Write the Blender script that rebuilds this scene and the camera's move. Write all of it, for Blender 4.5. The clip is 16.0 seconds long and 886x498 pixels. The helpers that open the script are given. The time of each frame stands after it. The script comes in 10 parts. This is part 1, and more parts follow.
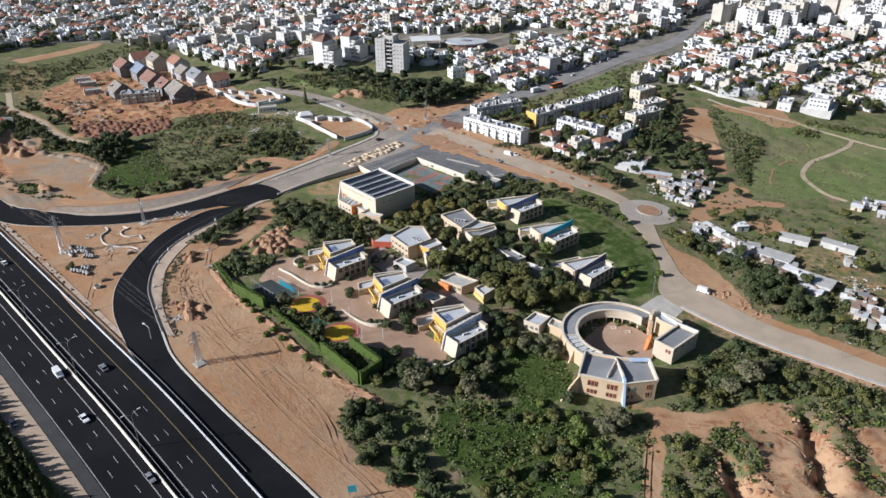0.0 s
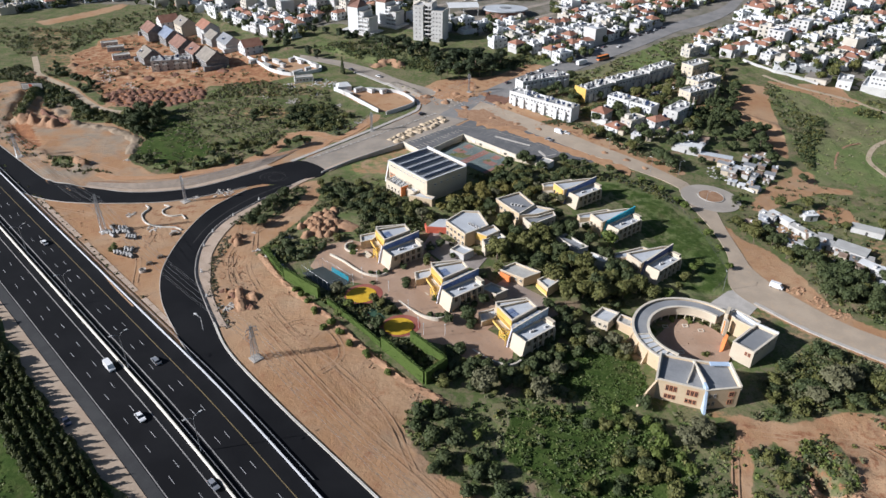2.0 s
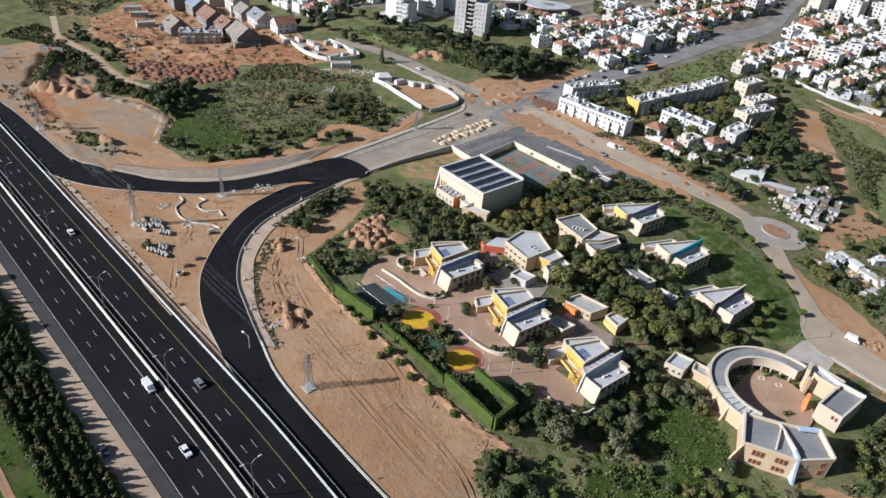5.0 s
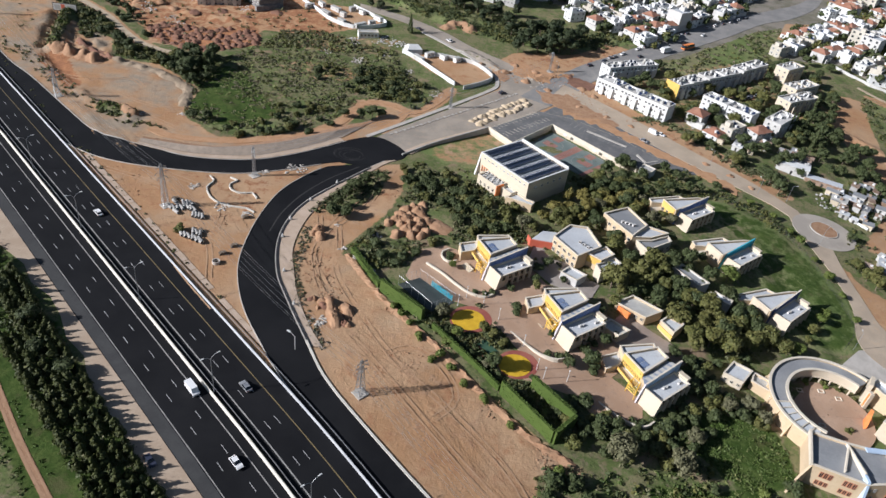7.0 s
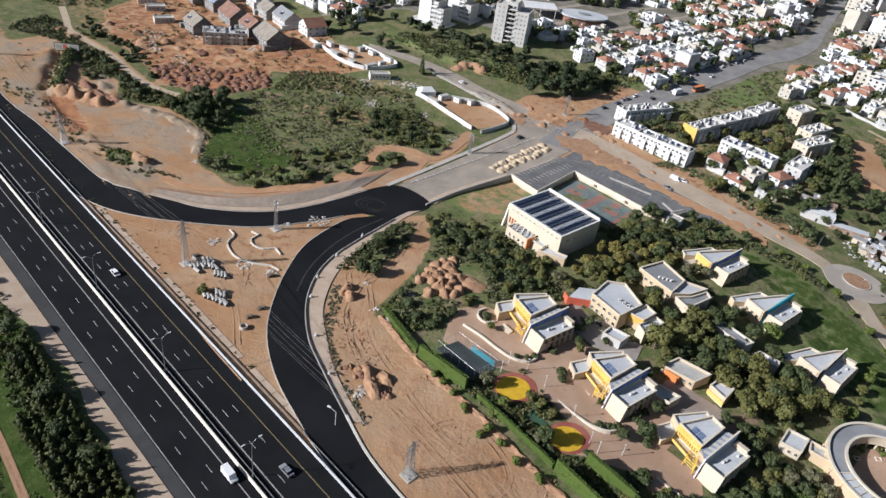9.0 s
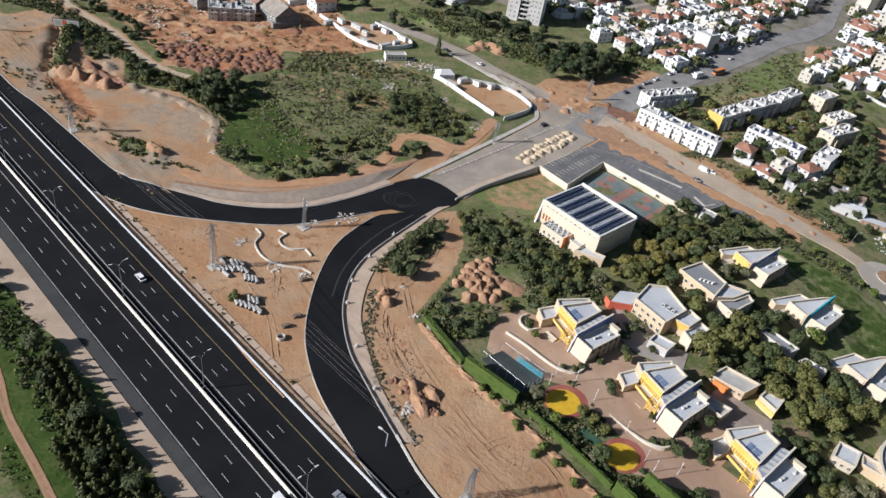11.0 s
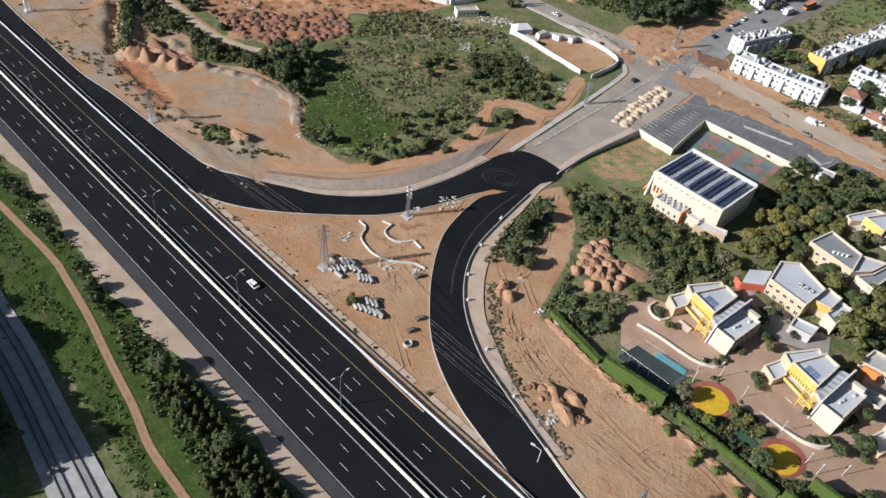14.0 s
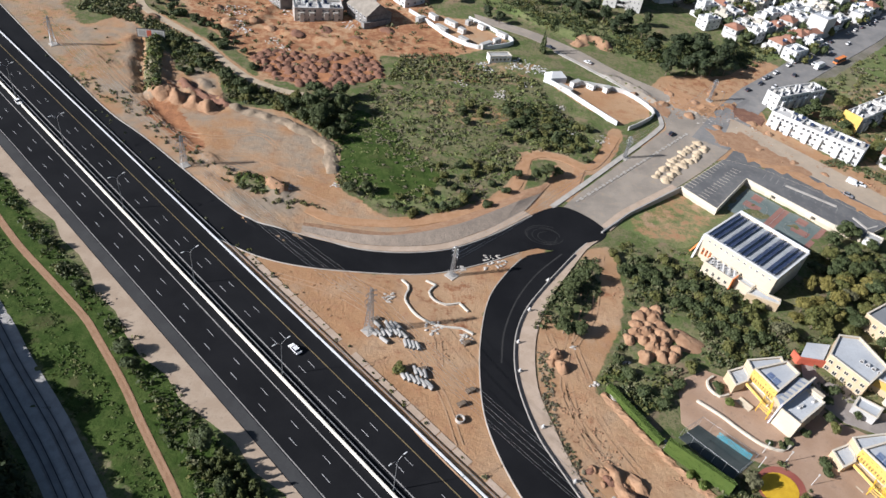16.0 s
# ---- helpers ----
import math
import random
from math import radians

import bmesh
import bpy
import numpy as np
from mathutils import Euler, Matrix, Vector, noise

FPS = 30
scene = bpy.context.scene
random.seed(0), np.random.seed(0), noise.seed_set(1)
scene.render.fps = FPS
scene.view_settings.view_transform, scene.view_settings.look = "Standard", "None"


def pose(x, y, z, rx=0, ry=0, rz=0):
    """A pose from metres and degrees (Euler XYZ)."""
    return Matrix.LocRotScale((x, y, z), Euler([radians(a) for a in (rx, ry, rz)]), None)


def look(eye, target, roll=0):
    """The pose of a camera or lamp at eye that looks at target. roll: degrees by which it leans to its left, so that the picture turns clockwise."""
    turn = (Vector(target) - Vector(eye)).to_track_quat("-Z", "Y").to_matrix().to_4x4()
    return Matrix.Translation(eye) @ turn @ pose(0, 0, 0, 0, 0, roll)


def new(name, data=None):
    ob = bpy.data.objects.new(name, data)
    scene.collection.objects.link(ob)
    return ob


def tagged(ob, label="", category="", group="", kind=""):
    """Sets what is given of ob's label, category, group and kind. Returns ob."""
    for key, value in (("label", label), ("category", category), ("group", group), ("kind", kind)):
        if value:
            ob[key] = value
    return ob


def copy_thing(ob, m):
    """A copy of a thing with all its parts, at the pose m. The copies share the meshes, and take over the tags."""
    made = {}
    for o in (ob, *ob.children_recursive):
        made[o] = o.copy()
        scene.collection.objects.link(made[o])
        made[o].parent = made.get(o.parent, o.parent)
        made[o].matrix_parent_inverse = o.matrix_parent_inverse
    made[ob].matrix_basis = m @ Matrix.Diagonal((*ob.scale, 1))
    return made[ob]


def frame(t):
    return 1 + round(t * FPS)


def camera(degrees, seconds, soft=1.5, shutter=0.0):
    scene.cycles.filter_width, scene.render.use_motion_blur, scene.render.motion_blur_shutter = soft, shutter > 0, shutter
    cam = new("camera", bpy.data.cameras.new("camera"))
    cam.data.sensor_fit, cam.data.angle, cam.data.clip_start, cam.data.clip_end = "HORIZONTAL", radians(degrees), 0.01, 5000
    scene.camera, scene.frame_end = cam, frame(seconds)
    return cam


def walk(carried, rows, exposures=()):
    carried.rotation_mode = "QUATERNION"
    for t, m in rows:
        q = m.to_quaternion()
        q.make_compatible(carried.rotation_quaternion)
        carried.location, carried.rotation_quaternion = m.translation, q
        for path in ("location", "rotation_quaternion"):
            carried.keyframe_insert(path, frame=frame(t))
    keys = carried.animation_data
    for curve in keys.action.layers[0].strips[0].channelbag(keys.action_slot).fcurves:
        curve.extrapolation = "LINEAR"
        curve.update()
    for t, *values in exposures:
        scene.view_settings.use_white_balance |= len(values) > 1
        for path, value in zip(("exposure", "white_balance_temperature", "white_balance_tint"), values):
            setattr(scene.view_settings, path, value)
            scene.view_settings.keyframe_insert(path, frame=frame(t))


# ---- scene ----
STOPS, KELVIN, TINT = 0.5, 5900, 10
cam = camera(65.0, 16.0)
METRES, EYE, TILT, LEAN, TURN = 205.0, 148.83, -28.63, 0.0, 0.0
ROWS = [
    (0.0, 0.0, 0.0, 0.0, -0.0, 0.0, 0.0),
    (0.5, -0.0274, 0.0174, 0.0099, -0.31, -1.52, -0.37),
    (1.0, -0.0524, 0.0356, 0.0221, 0.33, -1.64, -0.34),
    (1.5, -0.074, 0.0533, 0.0322, 0.65, -2.88, -1.08),
    (2.0, -0.0971, 0.0711, 0.044, 0.86, -2.92, -1.06),
    (2.5, -0.1186, 0.0874, 0.0549, 0.62, -2.44, -1.41),
    (3.0, -0.1426, 0.1058, 0.0654, 0.59, -2.87, -2.36),
    (3.5, -0.1681, 0.1213, 0.0776, 0.64, -1.92, -2.81),
    (4.0, -0.1936, 0.1384, 0.0869, 0.63, -2.12, -3.63),
    (6.5, -0.3166, 0.2198, 0.1326, -0.73, -7.57, -7.39),
    (7.0, -0.3446, 0.2365, 0.1439, -0.53, -7.49, -7.49),
    (7.5, -0.3677, 0.2513, 0.1533, -1.04, -6.92, -7.34),
    (8.0, -0.3935, 0.2678, 0.1661, -1.79, -6.64, -7.07),
    (8.5, -0.417, 0.2824, 0.1753, -2.0, -5.76, -6.8),
    (9.0, -0.4458, 0.2995, 0.1834, -2.21, -5.23, -7.52),
    (11.5, -0.5714, 0.3751, 0.2361, -3.73, -8.54, -7.94),
    (12.0, -0.5968, 0.3895, 0.244, -3.34, -9.19, -7.51),
    (12.5, -0.622, 0.4049, 0.2559, -2.93, -10.58, -6.73),
    (13.0, -0.6465, 0.42, 0.2654, -2.71, -11.95, -6.09),
    (13.5, -0.6713, 0.436, 0.2774, -2.05, -13.46, -5.32),
    (14.0, -0.6969, 0.4516, 0.2869, -1.97, -13.45, -5.08),
    (14.5, -0.7199, 0.4678, 0.2997, -1.38, -13.26, -5.42),
    (15.0, -0.7431, 0.4841, 0.3085, -1.63, -13.99, -5.47),
    (15.5, -0.7671, 0.4999, 0.3183, -2.15, -12.29, -6.38),
    (16.0, -0.7899, 0.5147, 0.3261, -2.41, -11.41, -6.81),
]
walk(cam, [(t, pose(0, 0, EYE, TILT, LEAN, TURN) @ pose(METRES * x, METRES * y, METRES * z, 90 + pitch, roll, yaw)) for t, x, y, z, yaw, pitch, roll in ROWS],
     exposures=((0.0, STOPS, KELVIN - 150, TINT), (13.0, STOPS + 0.03, KELVIN - 50, TINT), (16.0, STOPS + 0.18, KELVIN - 50, TINT)))

# ---- daylight: low winter sun, clear sky ----
SUN_AZ, SUN_EL = radians(252.9), radians(27.0)
world = bpy.data.worlds.new("daylight")
scene.world = world
world.use_nodes = True
wn = world.node_tree
sky = wn.nodes.new("ShaderNodeTexSky")
sky.sky_type, sky.sun_disc = "NISHITA", False
sky.sun_elevation, sky.sun_rotation = SUN_EL, SUN_AZ
sky.altitude, sky.dust_density = 150, 1.5
wn.links.new(sky.outputs["Color"], wn.nodes["Background"].inputs["Color"])
wn.nodes["Background"].inputs["Strength"].default_value = 0.037
sun = new("sun", bpy.data.lights.new("sun", "SUN"))
sun.data.energy, sun.data.angle, sun.data.color = 4.9, radians(0.6), (1.0, 0.93, 0.86)
to_sun = Vector((math.sin(SUN_AZ) * math.cos(SUN_EL), math.cos(SUN_AZ) * math.cos(SUN_EL), math.sin(SUN_EL)))
sun.matrix_world = look(to_sun * 500, (0, 0, 0))


# ---- materials ----
class Nodes:
    """A short way to write node trees."""

    def __init__(self, name):
        self.mat = bpy.data.materials.new(name)
        self.mat.use_nodes = True
        self.t = self.mat.node_tree
        self.bsdf = self.t.nodes["Principled BSDF"]
        geo = self.t.nodes.new("ShaderNodeNewGeometry")
        self.pos, self.island = geo.outputs["Position"], geo.outputs["Random Per Island"]

    def link(self, a, b):
        self.t.links.new(a, b)

    def rand(self):
        return self.t.nodes.new("ShaderNodeObjectInfo").outputs["Random"]

    def local(self):
        return self.t.nodes.new("ShaderNodeTexCoord").outputs["Object"]

    def noise(self, scale, detail=4.0, rough=0.6, vec=None, stretch=None, turn=0.0):
        n = self.t.nodes.new("ShaderNodeTexNoise")
        n.inputs["Scale"].default_value, n.inputs["Detail"].default_value, n.inputs["Roughness"].default_value = scale, detail, rough
        src = vec or self.pos
        if stretch:
            m = self.t.nodes.new("ShaderNodeMapping")
            m.inputs["Scale"].default_value = stretch
            m.inputs["Rotation"].default_value = (0, 0, turn)
            self.link(src, m.inputs["Vector"])
            src = m.outputs["Vector"]
        self.link(src, n.inputs["Vector"])
        return n.outputs["Fac"]

    def ramp(self, fac, lo, hi):
        r = self.t.nodes.new("ShaderNodeMapRange")
        r.interpolation_type = "SMOOTHSTEP"
        r.inputs["From Min"].default_value, r.inputs["From Max"].default_value = lo, hi
        self.link(fac, r.inputs["Value"])
        return r.outputs["Result"]

    def math(self, op, a, b):
        m = self.t.nodes.new("ShaderNodeMath")
        m.operation = op
        for i, v in enumerate((a, b)):
            if isinstance(v, (int, float)):
                m.inputs[i].default_value = v
            else:
                self.link(v, m.inputs[i])
        return m.outputs[0]

    def mix(self, fac, a, b):
        m = self.t.nodes.new("ShaderNodeMix")
        m.data_type = "RGBA"
        for sock, v in ((m.inputs["Factor"], fac), (m.inputs["A"], a), (m.inputs["B"], b)):
            if isinstance(v, tuple):
                sock.default_value = (*v, 1)
            elif isinstance(v, (int, float)):
                sock.default_value = v
            else:
                self.link(v, sock)
        return m.outputs["Result"]

    def attr(self, name):
        a = self.t.nodes.new("ShaderNodeAttribute")
        a.attribute_name = name
        return a.outputs["Fac"]

    def done(self, color, rough=0.8, metal=0.0, bump=None, strength=0.4, dist=0.1, spec=None):
        if isinstance(color, tuple):
            self.bsdf.inputs["Base Color"].default_value = (*color, 1)
        else:
            self.link(color, self.bsdf.inputs["Base Color"])
        if isinstance(rough, (int, float)):
            self.bsdf.inputs["Roughness"].default_value = rough
        else:
            self.link(rough, self.bsdf.inputs["Roughness"])
        self.bsdf.inputs["Metallic"].default_value = metal
        if spec is not None:
            self.bsdf.inputs["Specular IOR Level"].default_value = spec
        if bump is not None:
            b = self.t.nodes.new("ShaderNodeBump")
            b.inputs["Strength"].default_value, b.inputs["Distance"].default_value = strength, dist
            self.link(bump, b.inputs["Height"])
            self.link(b.outputs["Normal"], self.bsdf.inputs["Normal"])
        return self.mat


def surface(name, a, b, big=0.15, small=2.5, rough=0.8, metal=0.0, strength=0.3, dist=0.05, spec=None, dirt=None, random_tone=0.0):
    """A weathered surface: two tones in large stains and fine grain, and fine relief."""
    n = Nodes(name)
    grain = n.noise(small, 5, 0.65)
    col = n.mix(n.ramp(n.math("ADD", n.math("MULTIPLY", n.noise(big, 3), 0.7), n.math("MULTIPLY", grain, 0.3)), 0.38, 0.62), a, b)
    if dirt:
        col = n.mix(n.math("MULTIPLY", n.ramp(n.noise(big * 4, 5, 0.7), 0.52, 0.75), 0.7), col, dirt)
    if random_tone:
        col = n.mix(n.math("MULTIPLY", n.rand(), random_tone), col, (0.08, 0.07, 0.06))
    return n.done(col, rough, metal, grain, strength, dist, spec)


def leaves(name, a, b, dry, amount=0.25):
    n = Nodes(name)
    col = n.mix(n.ramp(n.math("ADD", n.math("MULTIPLY", n.island, 0.45), n.math("MULTIPLY", n.noise(0.55, 3), 0.55)), 0.3, 0.7), a, b)
    col = n.mix(n.math("MULTIPLY", n.ramp(n.noise(0.08, 3), 0.45, 0.7), amount), col, dry)
    col = n.mix(n.math("MULTIPLY", n.rand(), 0.5), col, b)
    return n.done(col, 0.65, spec=0.25)


def ground_material():
    n = Nodes("open_ground")
    wob = n.noise(0.22, 5, 0.7)
    fine = n.noise(1.1, 6, 0.7)
    broad = n.noise(0.03, 4, 0.6)
    col = n.mix(n.ramp(n.noise(0.07, 5, 0.7), 0.4, 0.6), (0.235, 0.215, 0.185), (0.14, 0.14, 0.105))
    col = n.mix(n.ramp(fine, 0.45, 0.7), col, (0.25, 0.2, 0.15))

    def lay(col, mask, tone, spread=0.9):
        m = n.ramp(n.math("ADD", n.attr(mask), n.math("MULTIPLY", n.math("SUBTRACT", wob, 0.5), spread)), 0.4, 0.6)
        return n.mix(m, col, tone)

    scrub = n.mix(n.ramp(n.noise(0.12, 5, 0.65), 0.42, 0.6), (0.105, 0.135, 0.045), (0.19, 0.175, 0.09))
    scrub = n.mix(n.ramp(fine, 0.45, 0.68), scrub, (0.075, 0.1, 0.035))
    scrub = n.mix(n.math("MULTIPLY", n.ramp(n.noise(0.4, 6, 0.75), 0.5, 0.62), 0.85), scrub, (0.19, 0.16, 0.1))
    scrub = n.mix(n.math("MULTIPLY", n.ramp(n.noise(0.33, 6, 0.8), 0.56, 0.66), 0.85), scrub, (0.036, 0.048, 0.018))
    scrub = n.mix(n.ramp(n.noise(0.05, 4, 0.7), 0.56, 0.68), scrub, (0.23, 0.17, 0.11))
    col = lay(col, "scrub", scrub)
    grass = n.mix(n.ramp(broad, 0.4, 0.6), (0.14, 0.18, 0.062), (0.2, 0.21, 0.095))
    grass = n.mix(n.math("MULTIPLY", n.ramp(fine, 0.42, 0.7), 0.8), grass, (0.095, 0.13, 0.042))
    grass = n.mix(n.math("MULTIPLY", n.ramp(n.noise(0.09, 6, 0.75), 0.5, 0.7), 0.8), grass, (0.185, 0.175, 0.085))
    grass = n.mix(n.ramp(n.noise(0.018, 6, 0.7), 0.5, 0.62), grass, (0.2, 0.18, 0.1))
    grass = n.mix(n.ramp(n.noise(0.16, 6, 0.7), 0.62, 0.74), grass, (0.09, 0.115, 0.04))
    grass = n.mix(n.math("MULTIPLY", n.ramp(n.noise(0.36, 6, 0.8), 0.53, 0.66), 0.7), grass, (0.1, 0.135, 0.045))
    col = lay(col, "grass", grass)
    lush = n.mix(n.ramp(n.noise(0.25, 6, 0.7), 0.4, 0.62), (0.04, 0.07, 0.013), (0.075, 0.105, 0.026))
    lush = n.mix(n.math("MULTIPLY", n.ramp(fine, 0.45, 0.7), 0.8), lush, (0.03, 0.052, 0.011))
    lush = n.mix(n.math("MULTIPLY", n.ramp(n.noise(0.09, 5, 0.7), 0.54, 0.68), 0.7), lush, (0.095, 0.09, 0.04))
    col = lay(col, "lush", lush)
    soil = n.mix(n.ramp(broad, 0.38, 0.62), (0.38, 0.22, 0.115), (0.43, 0.28, 0.165))
    soil = n.mix(n.ramp(wob, 0.45, 0.72), soil, (0.34, 0.175, 0.092))
    soil = n.mix(n.math("MULTIPLY", n.ramp(n.noise(0.055, 6, 0.75), 0.5, 0.66), 0.6), soil, (0.43, 0.325, 0.22))
    soil = n.mix(n.math("MULTIPLY", n.ramp(n.noise(0.35, 5, 0.7, stretch=(1.0, 0.2, 1), turn=radians(40)), 0.5, 0.8), 0.4), soil, (0.33, 0.195, 0.115))
    soil = n.mix(n.math("MULTIPLY", n.ramp(n.noise(0.12, 6, 0.8), 0.56, 0.72), 0.75), soil, (0.235, 0.13, 0.075))
    soil = n.mix(n.math("MULTIPLY", n.ramp(fine, 0.5, 0.75), 0.5), soil, (0.46, 0.325, 0.2))
    soil = n.mix(n.math("MULTIPLY", n.ramp(n.noise(0.45, 6, 0.8), 0.64, 0.72), 0.8), soil, (0.11, 0.105, 0.05))
    col = lay(col, "soil", soil)
    # grey-tan spoil; its mask also paints distance haze into the western sand
    grey = n.mix(n.ramp(wob, 0.4, 0.65), (0.335, 0.27, 0.2), (0.28, 0.23, 0.175))
    grey = n.mix(n.math("MULTIPLY", n.ramp(n.noise(0.1, 6, 0.8), 0.52, 0.7), 0.7), grey, (0.38, 0.265, 0.165))
    near_grey = n.ramp(n.math("ADD", n.attr("grey"), n.math("MULTIPLY", n.math("SUBTRACT", n.noise(0.06, 5, 0.6), 0.5), 1.1)), 0.38, 0.68)
    col = n.mix(near_grey, col, grey)
    red = n.mix(n.ramp(wob, 0.4, 0.6), (0.37, 0.175, 0.085), (0.27, 0.125, 0.065))
    red = n.mix(n.ramp(fine, 0.5, 0.75), red, (0.43, 0.23, 0.12))
    col = lay(col, "red", red, 1.2)
    return n.done(col, 0.95, bump=n.math("ADD", fine, n.math("MULTIPLY", wob, 2)), strength=0.6, dist=0.3, spec=0.15)


GROUND = ground_material()
ASPHALT_NEW = surface("fresh_black_asphalt", (0.0085, 0.0088, 0.0103), (0.013, 0.0133, 0.015), 0.06, 3.0, 0.75, strength=0.2, dist=0.02, spec=0.14)
ASPHALT_OLD = surface("worn_grey_asphalt", (0.27, 0.235, 0.195), (0.35, 0.30, 0.245), 0.09, 1.5, 0.9, dirt=(0.38, 0.29, 0.2))
ASPHALT_LOT = surface("car_park_asphalt", (0.115, 0.115, 0.118), (0.16, 0.159, 0.158), 0.1, 1.5, 0.9, dirt=(0.25, 0.225, 0.19))
DUSTY_LANE = surface("dusty_lane", (0.37, 0.3, 0.225), (0.44, 0.355, 0.265), 0.1, 1.5, 0.9, dirt=(0.46, 0.33, 0.215))
TOWN_ASPHALT = surface("town_road_asphalt", (0.19, 0.185, 0.18), (0.25, 0.24, 0.23), 0.09, 1.5, 0.9, dirt=(0.3, 0.26, 0.21))
CONCRETE = surface("pale_concrete", (0.40, 0.37, 0.33), (0.50, 0.465, 0.42), 0.3, 3.0, 0.85, dirt=(0.3, 0.25, 0.2))
PAVING_TAN = surface("tan_concrete_paving", (0.42, 0.32, 0.235), (0.5, 0.39, 0.3), 0.2, 2.0, 0.9, dirt=(0.34, 0.24, 0.16))
PAVING_PINK = surface("pink_clay_paving", (0.36, 0.235, 0.155), (0.43, 0.295, 0.205), 0.12, 2.5, 0.85, dirt=(0.22, 0.15, 0.11))
PAVING_RED = surface("red_clay_paving", (0.27, 0.075, 0.055), (0.33, 0.11, 0.08), 0.2, 2.0, 0.85)
GRAVEL_WALL = surface("rough_retaining_gravel", (0.34, 0.275, 0.215), (0.27, 0.22, 0.175), 0.4, 1.2, 0.95, strength=0.7, dist=0.3)
BARRIER = surface("white_concrete_barrier", (0.56, 0.53, 0.46), (0.64, 0.61, 0.54), 0.2, 3.0, 0.75, dirt=(0.4, 0.37, 0.32))
PAINT = surface("white_road_paint", (0.36, 0.36, 0.36), (0.48, 0.48, 0.48), 0.5, 4.0, 0.7)
PAINT_FAINT = surface("worn_road_paint", (0.26, 0.25, 0.24), (0.36, 0.35, 0.33), 0.5, 4.0, 0.8)
PAINT_YELLOW = surface("worn_yellow_paint", (0.15, 0.115, 0.055), (0.2, 0.155, 0.07), 0.5, 4.0, 0.8)
STEEL = surface("galvanised_steel", (0.34, 0.35, 0.36), (0.45, 0.46, 0.47), 0.8, 6.0, 0.45, metal=0.7)
DARK_METAL = surface("dark_weathered_steel", (0.05, 0.05, 0.05), (0.09, 0.085, 0.08), 0.8, 6.0, 0.6, metal=0.4)
CREAM = surface("cream_render", (0.51, 0.39, 0.25), (0.575, 0.45, 0.30), 0.12, 1.5, 0.85, dirt=(0.41, 0.31, 0.2))
CREAM_PALE = surface("pale_cream_render", (0.52, 0.445, 0.335), (0.58, 0.505, 0.39), 0.12, 1.5, 0.85, dirt=(0.45, 0.39, 0.3))
COPING = surface("cream_coping_stone", (0.58, 0.52, 0.42), (0.64, 0.58, 0.48), 0.4, 3.0, 0.8)
YELLOW = surface("yellow_render", (0.62, 0.40, 0.09), (0.68, 0.46, 0.13), 0.2, 2.0, 0.8, dirt=(0.55, 0.36, 0.08))
YELLOW_STEEL = surface("yellow_painted_steel", (0.75, 0.47, 0.03), (0.8, 0.52, 0.05), 0.5, 3.0, 0.5)
BLUE = surface("blue_render", (0.13, 0.19, 0.42), (0.18, 0.25, 0.48), 0.2, 2.0, 0.8)
SKY_BLUE = surface("pale_blue_render", (0.42, 0.53, 0.68), (0.48, 0.59, 0.73), 0.2, 2.0, 0.8)
TURQUOISE = surface("turquoise_render", (0.04, 0.34, 0.46), (0.06, 0.4, 0.52), 0.2, 2.0, 0.8)
ORANGE = surface("orange_render", (0.68, 0.2, 0.05), (0.74, 0.26, 0.08), 0.2, 2.0, 0.8)
TERRACOTTA = surface("terracotta_frames", (0.42, 0.17, 0.09), (0.48, 0.21, 0.12), 0.3, 2.0, 0.8)
RED_WALL = surface("red_render", (0.5, 0.1, 0.055), (0.56, 0.14, 0.08), 0.2, 2.0, 0.8)
ROOF_GREY = surface("grey_roofing_sheet", (0.43, 0.45, 0.475), (0.52, 0.54, 0.56), 0.1, 1.5, 0.75, dirt=(0.32, 0.32, 0.32))
ROOF_DARK = surface("dark_grey_roofing", (0.21, 0.217, 0.228), (0.275, 0.282, 0.29), 0.1, 1.5, 0.7)
ROOF_METAL = surface("pale_metal_roof", (0.48, 0.47, 0.44), (0.58, 0.57, 0.53), 0.3, 2.0, 0.5, metal=0.2, dirt=(0.36, 0.3, 0.24))
WHITE = surface("white_render", (0.60, 0.605, 0.60), (0.68, 0.685, 0.68), 0.15, 1.5, 0.8, dirt=(0.5, 0.48, 0.45))
OFF_WHITE = surface("aged_white_render", (0.46, 0.45, 0.43), (0.565, 0.555, 0.535), 0.15, 1.5, 0.85, dirt=(0.35, 0.32, 0.285))
GREY_WALL = surface("bare_grey_concrete", (0.30, 0.29, 0.275), (0.38, 0.37, 0.35), 0.15, 1.5, 0.9)
TILE_RED = surface("red_roof_tiles", (0.27, 0.125, 0.08), (0.345, 0.18, 0.12), 0.3, 2.0, 0.85, strength=0.6, dist=0.1, dirt=(0.25, 0.11, 0.07))
CEMENT_TILE = surface("grey_brown_roof_tiles", (0.21, 0.185, 0.155), (0.28, 0.25, 0.21), 0.3, 2.0, 0.85)
SHELL_GREY = surface("raw_dark_blockwork", (0.16, 0.155, 0.15), (0.24, 0.23, 0.22), 0.5, 2.0, 0.95)
TILE_BROWN = surface("brown_roof_tiles", (0.19, 0.10, 0.075), (0.26, 0.15, 0.11), 0.3, 2.0, 0.85)
RUST = surface("rusty_sheet_metal", (0.23, 0.15, 0.1), (0.36, 0.27, 0.21), 0.4, 2.0, 0.8, dirt=(0.15, 0.08, 0.05))
GLASS = Nodes("dark_window_glass").done((0.025, 0.03, 0.037), 0.12, spec=0.6)
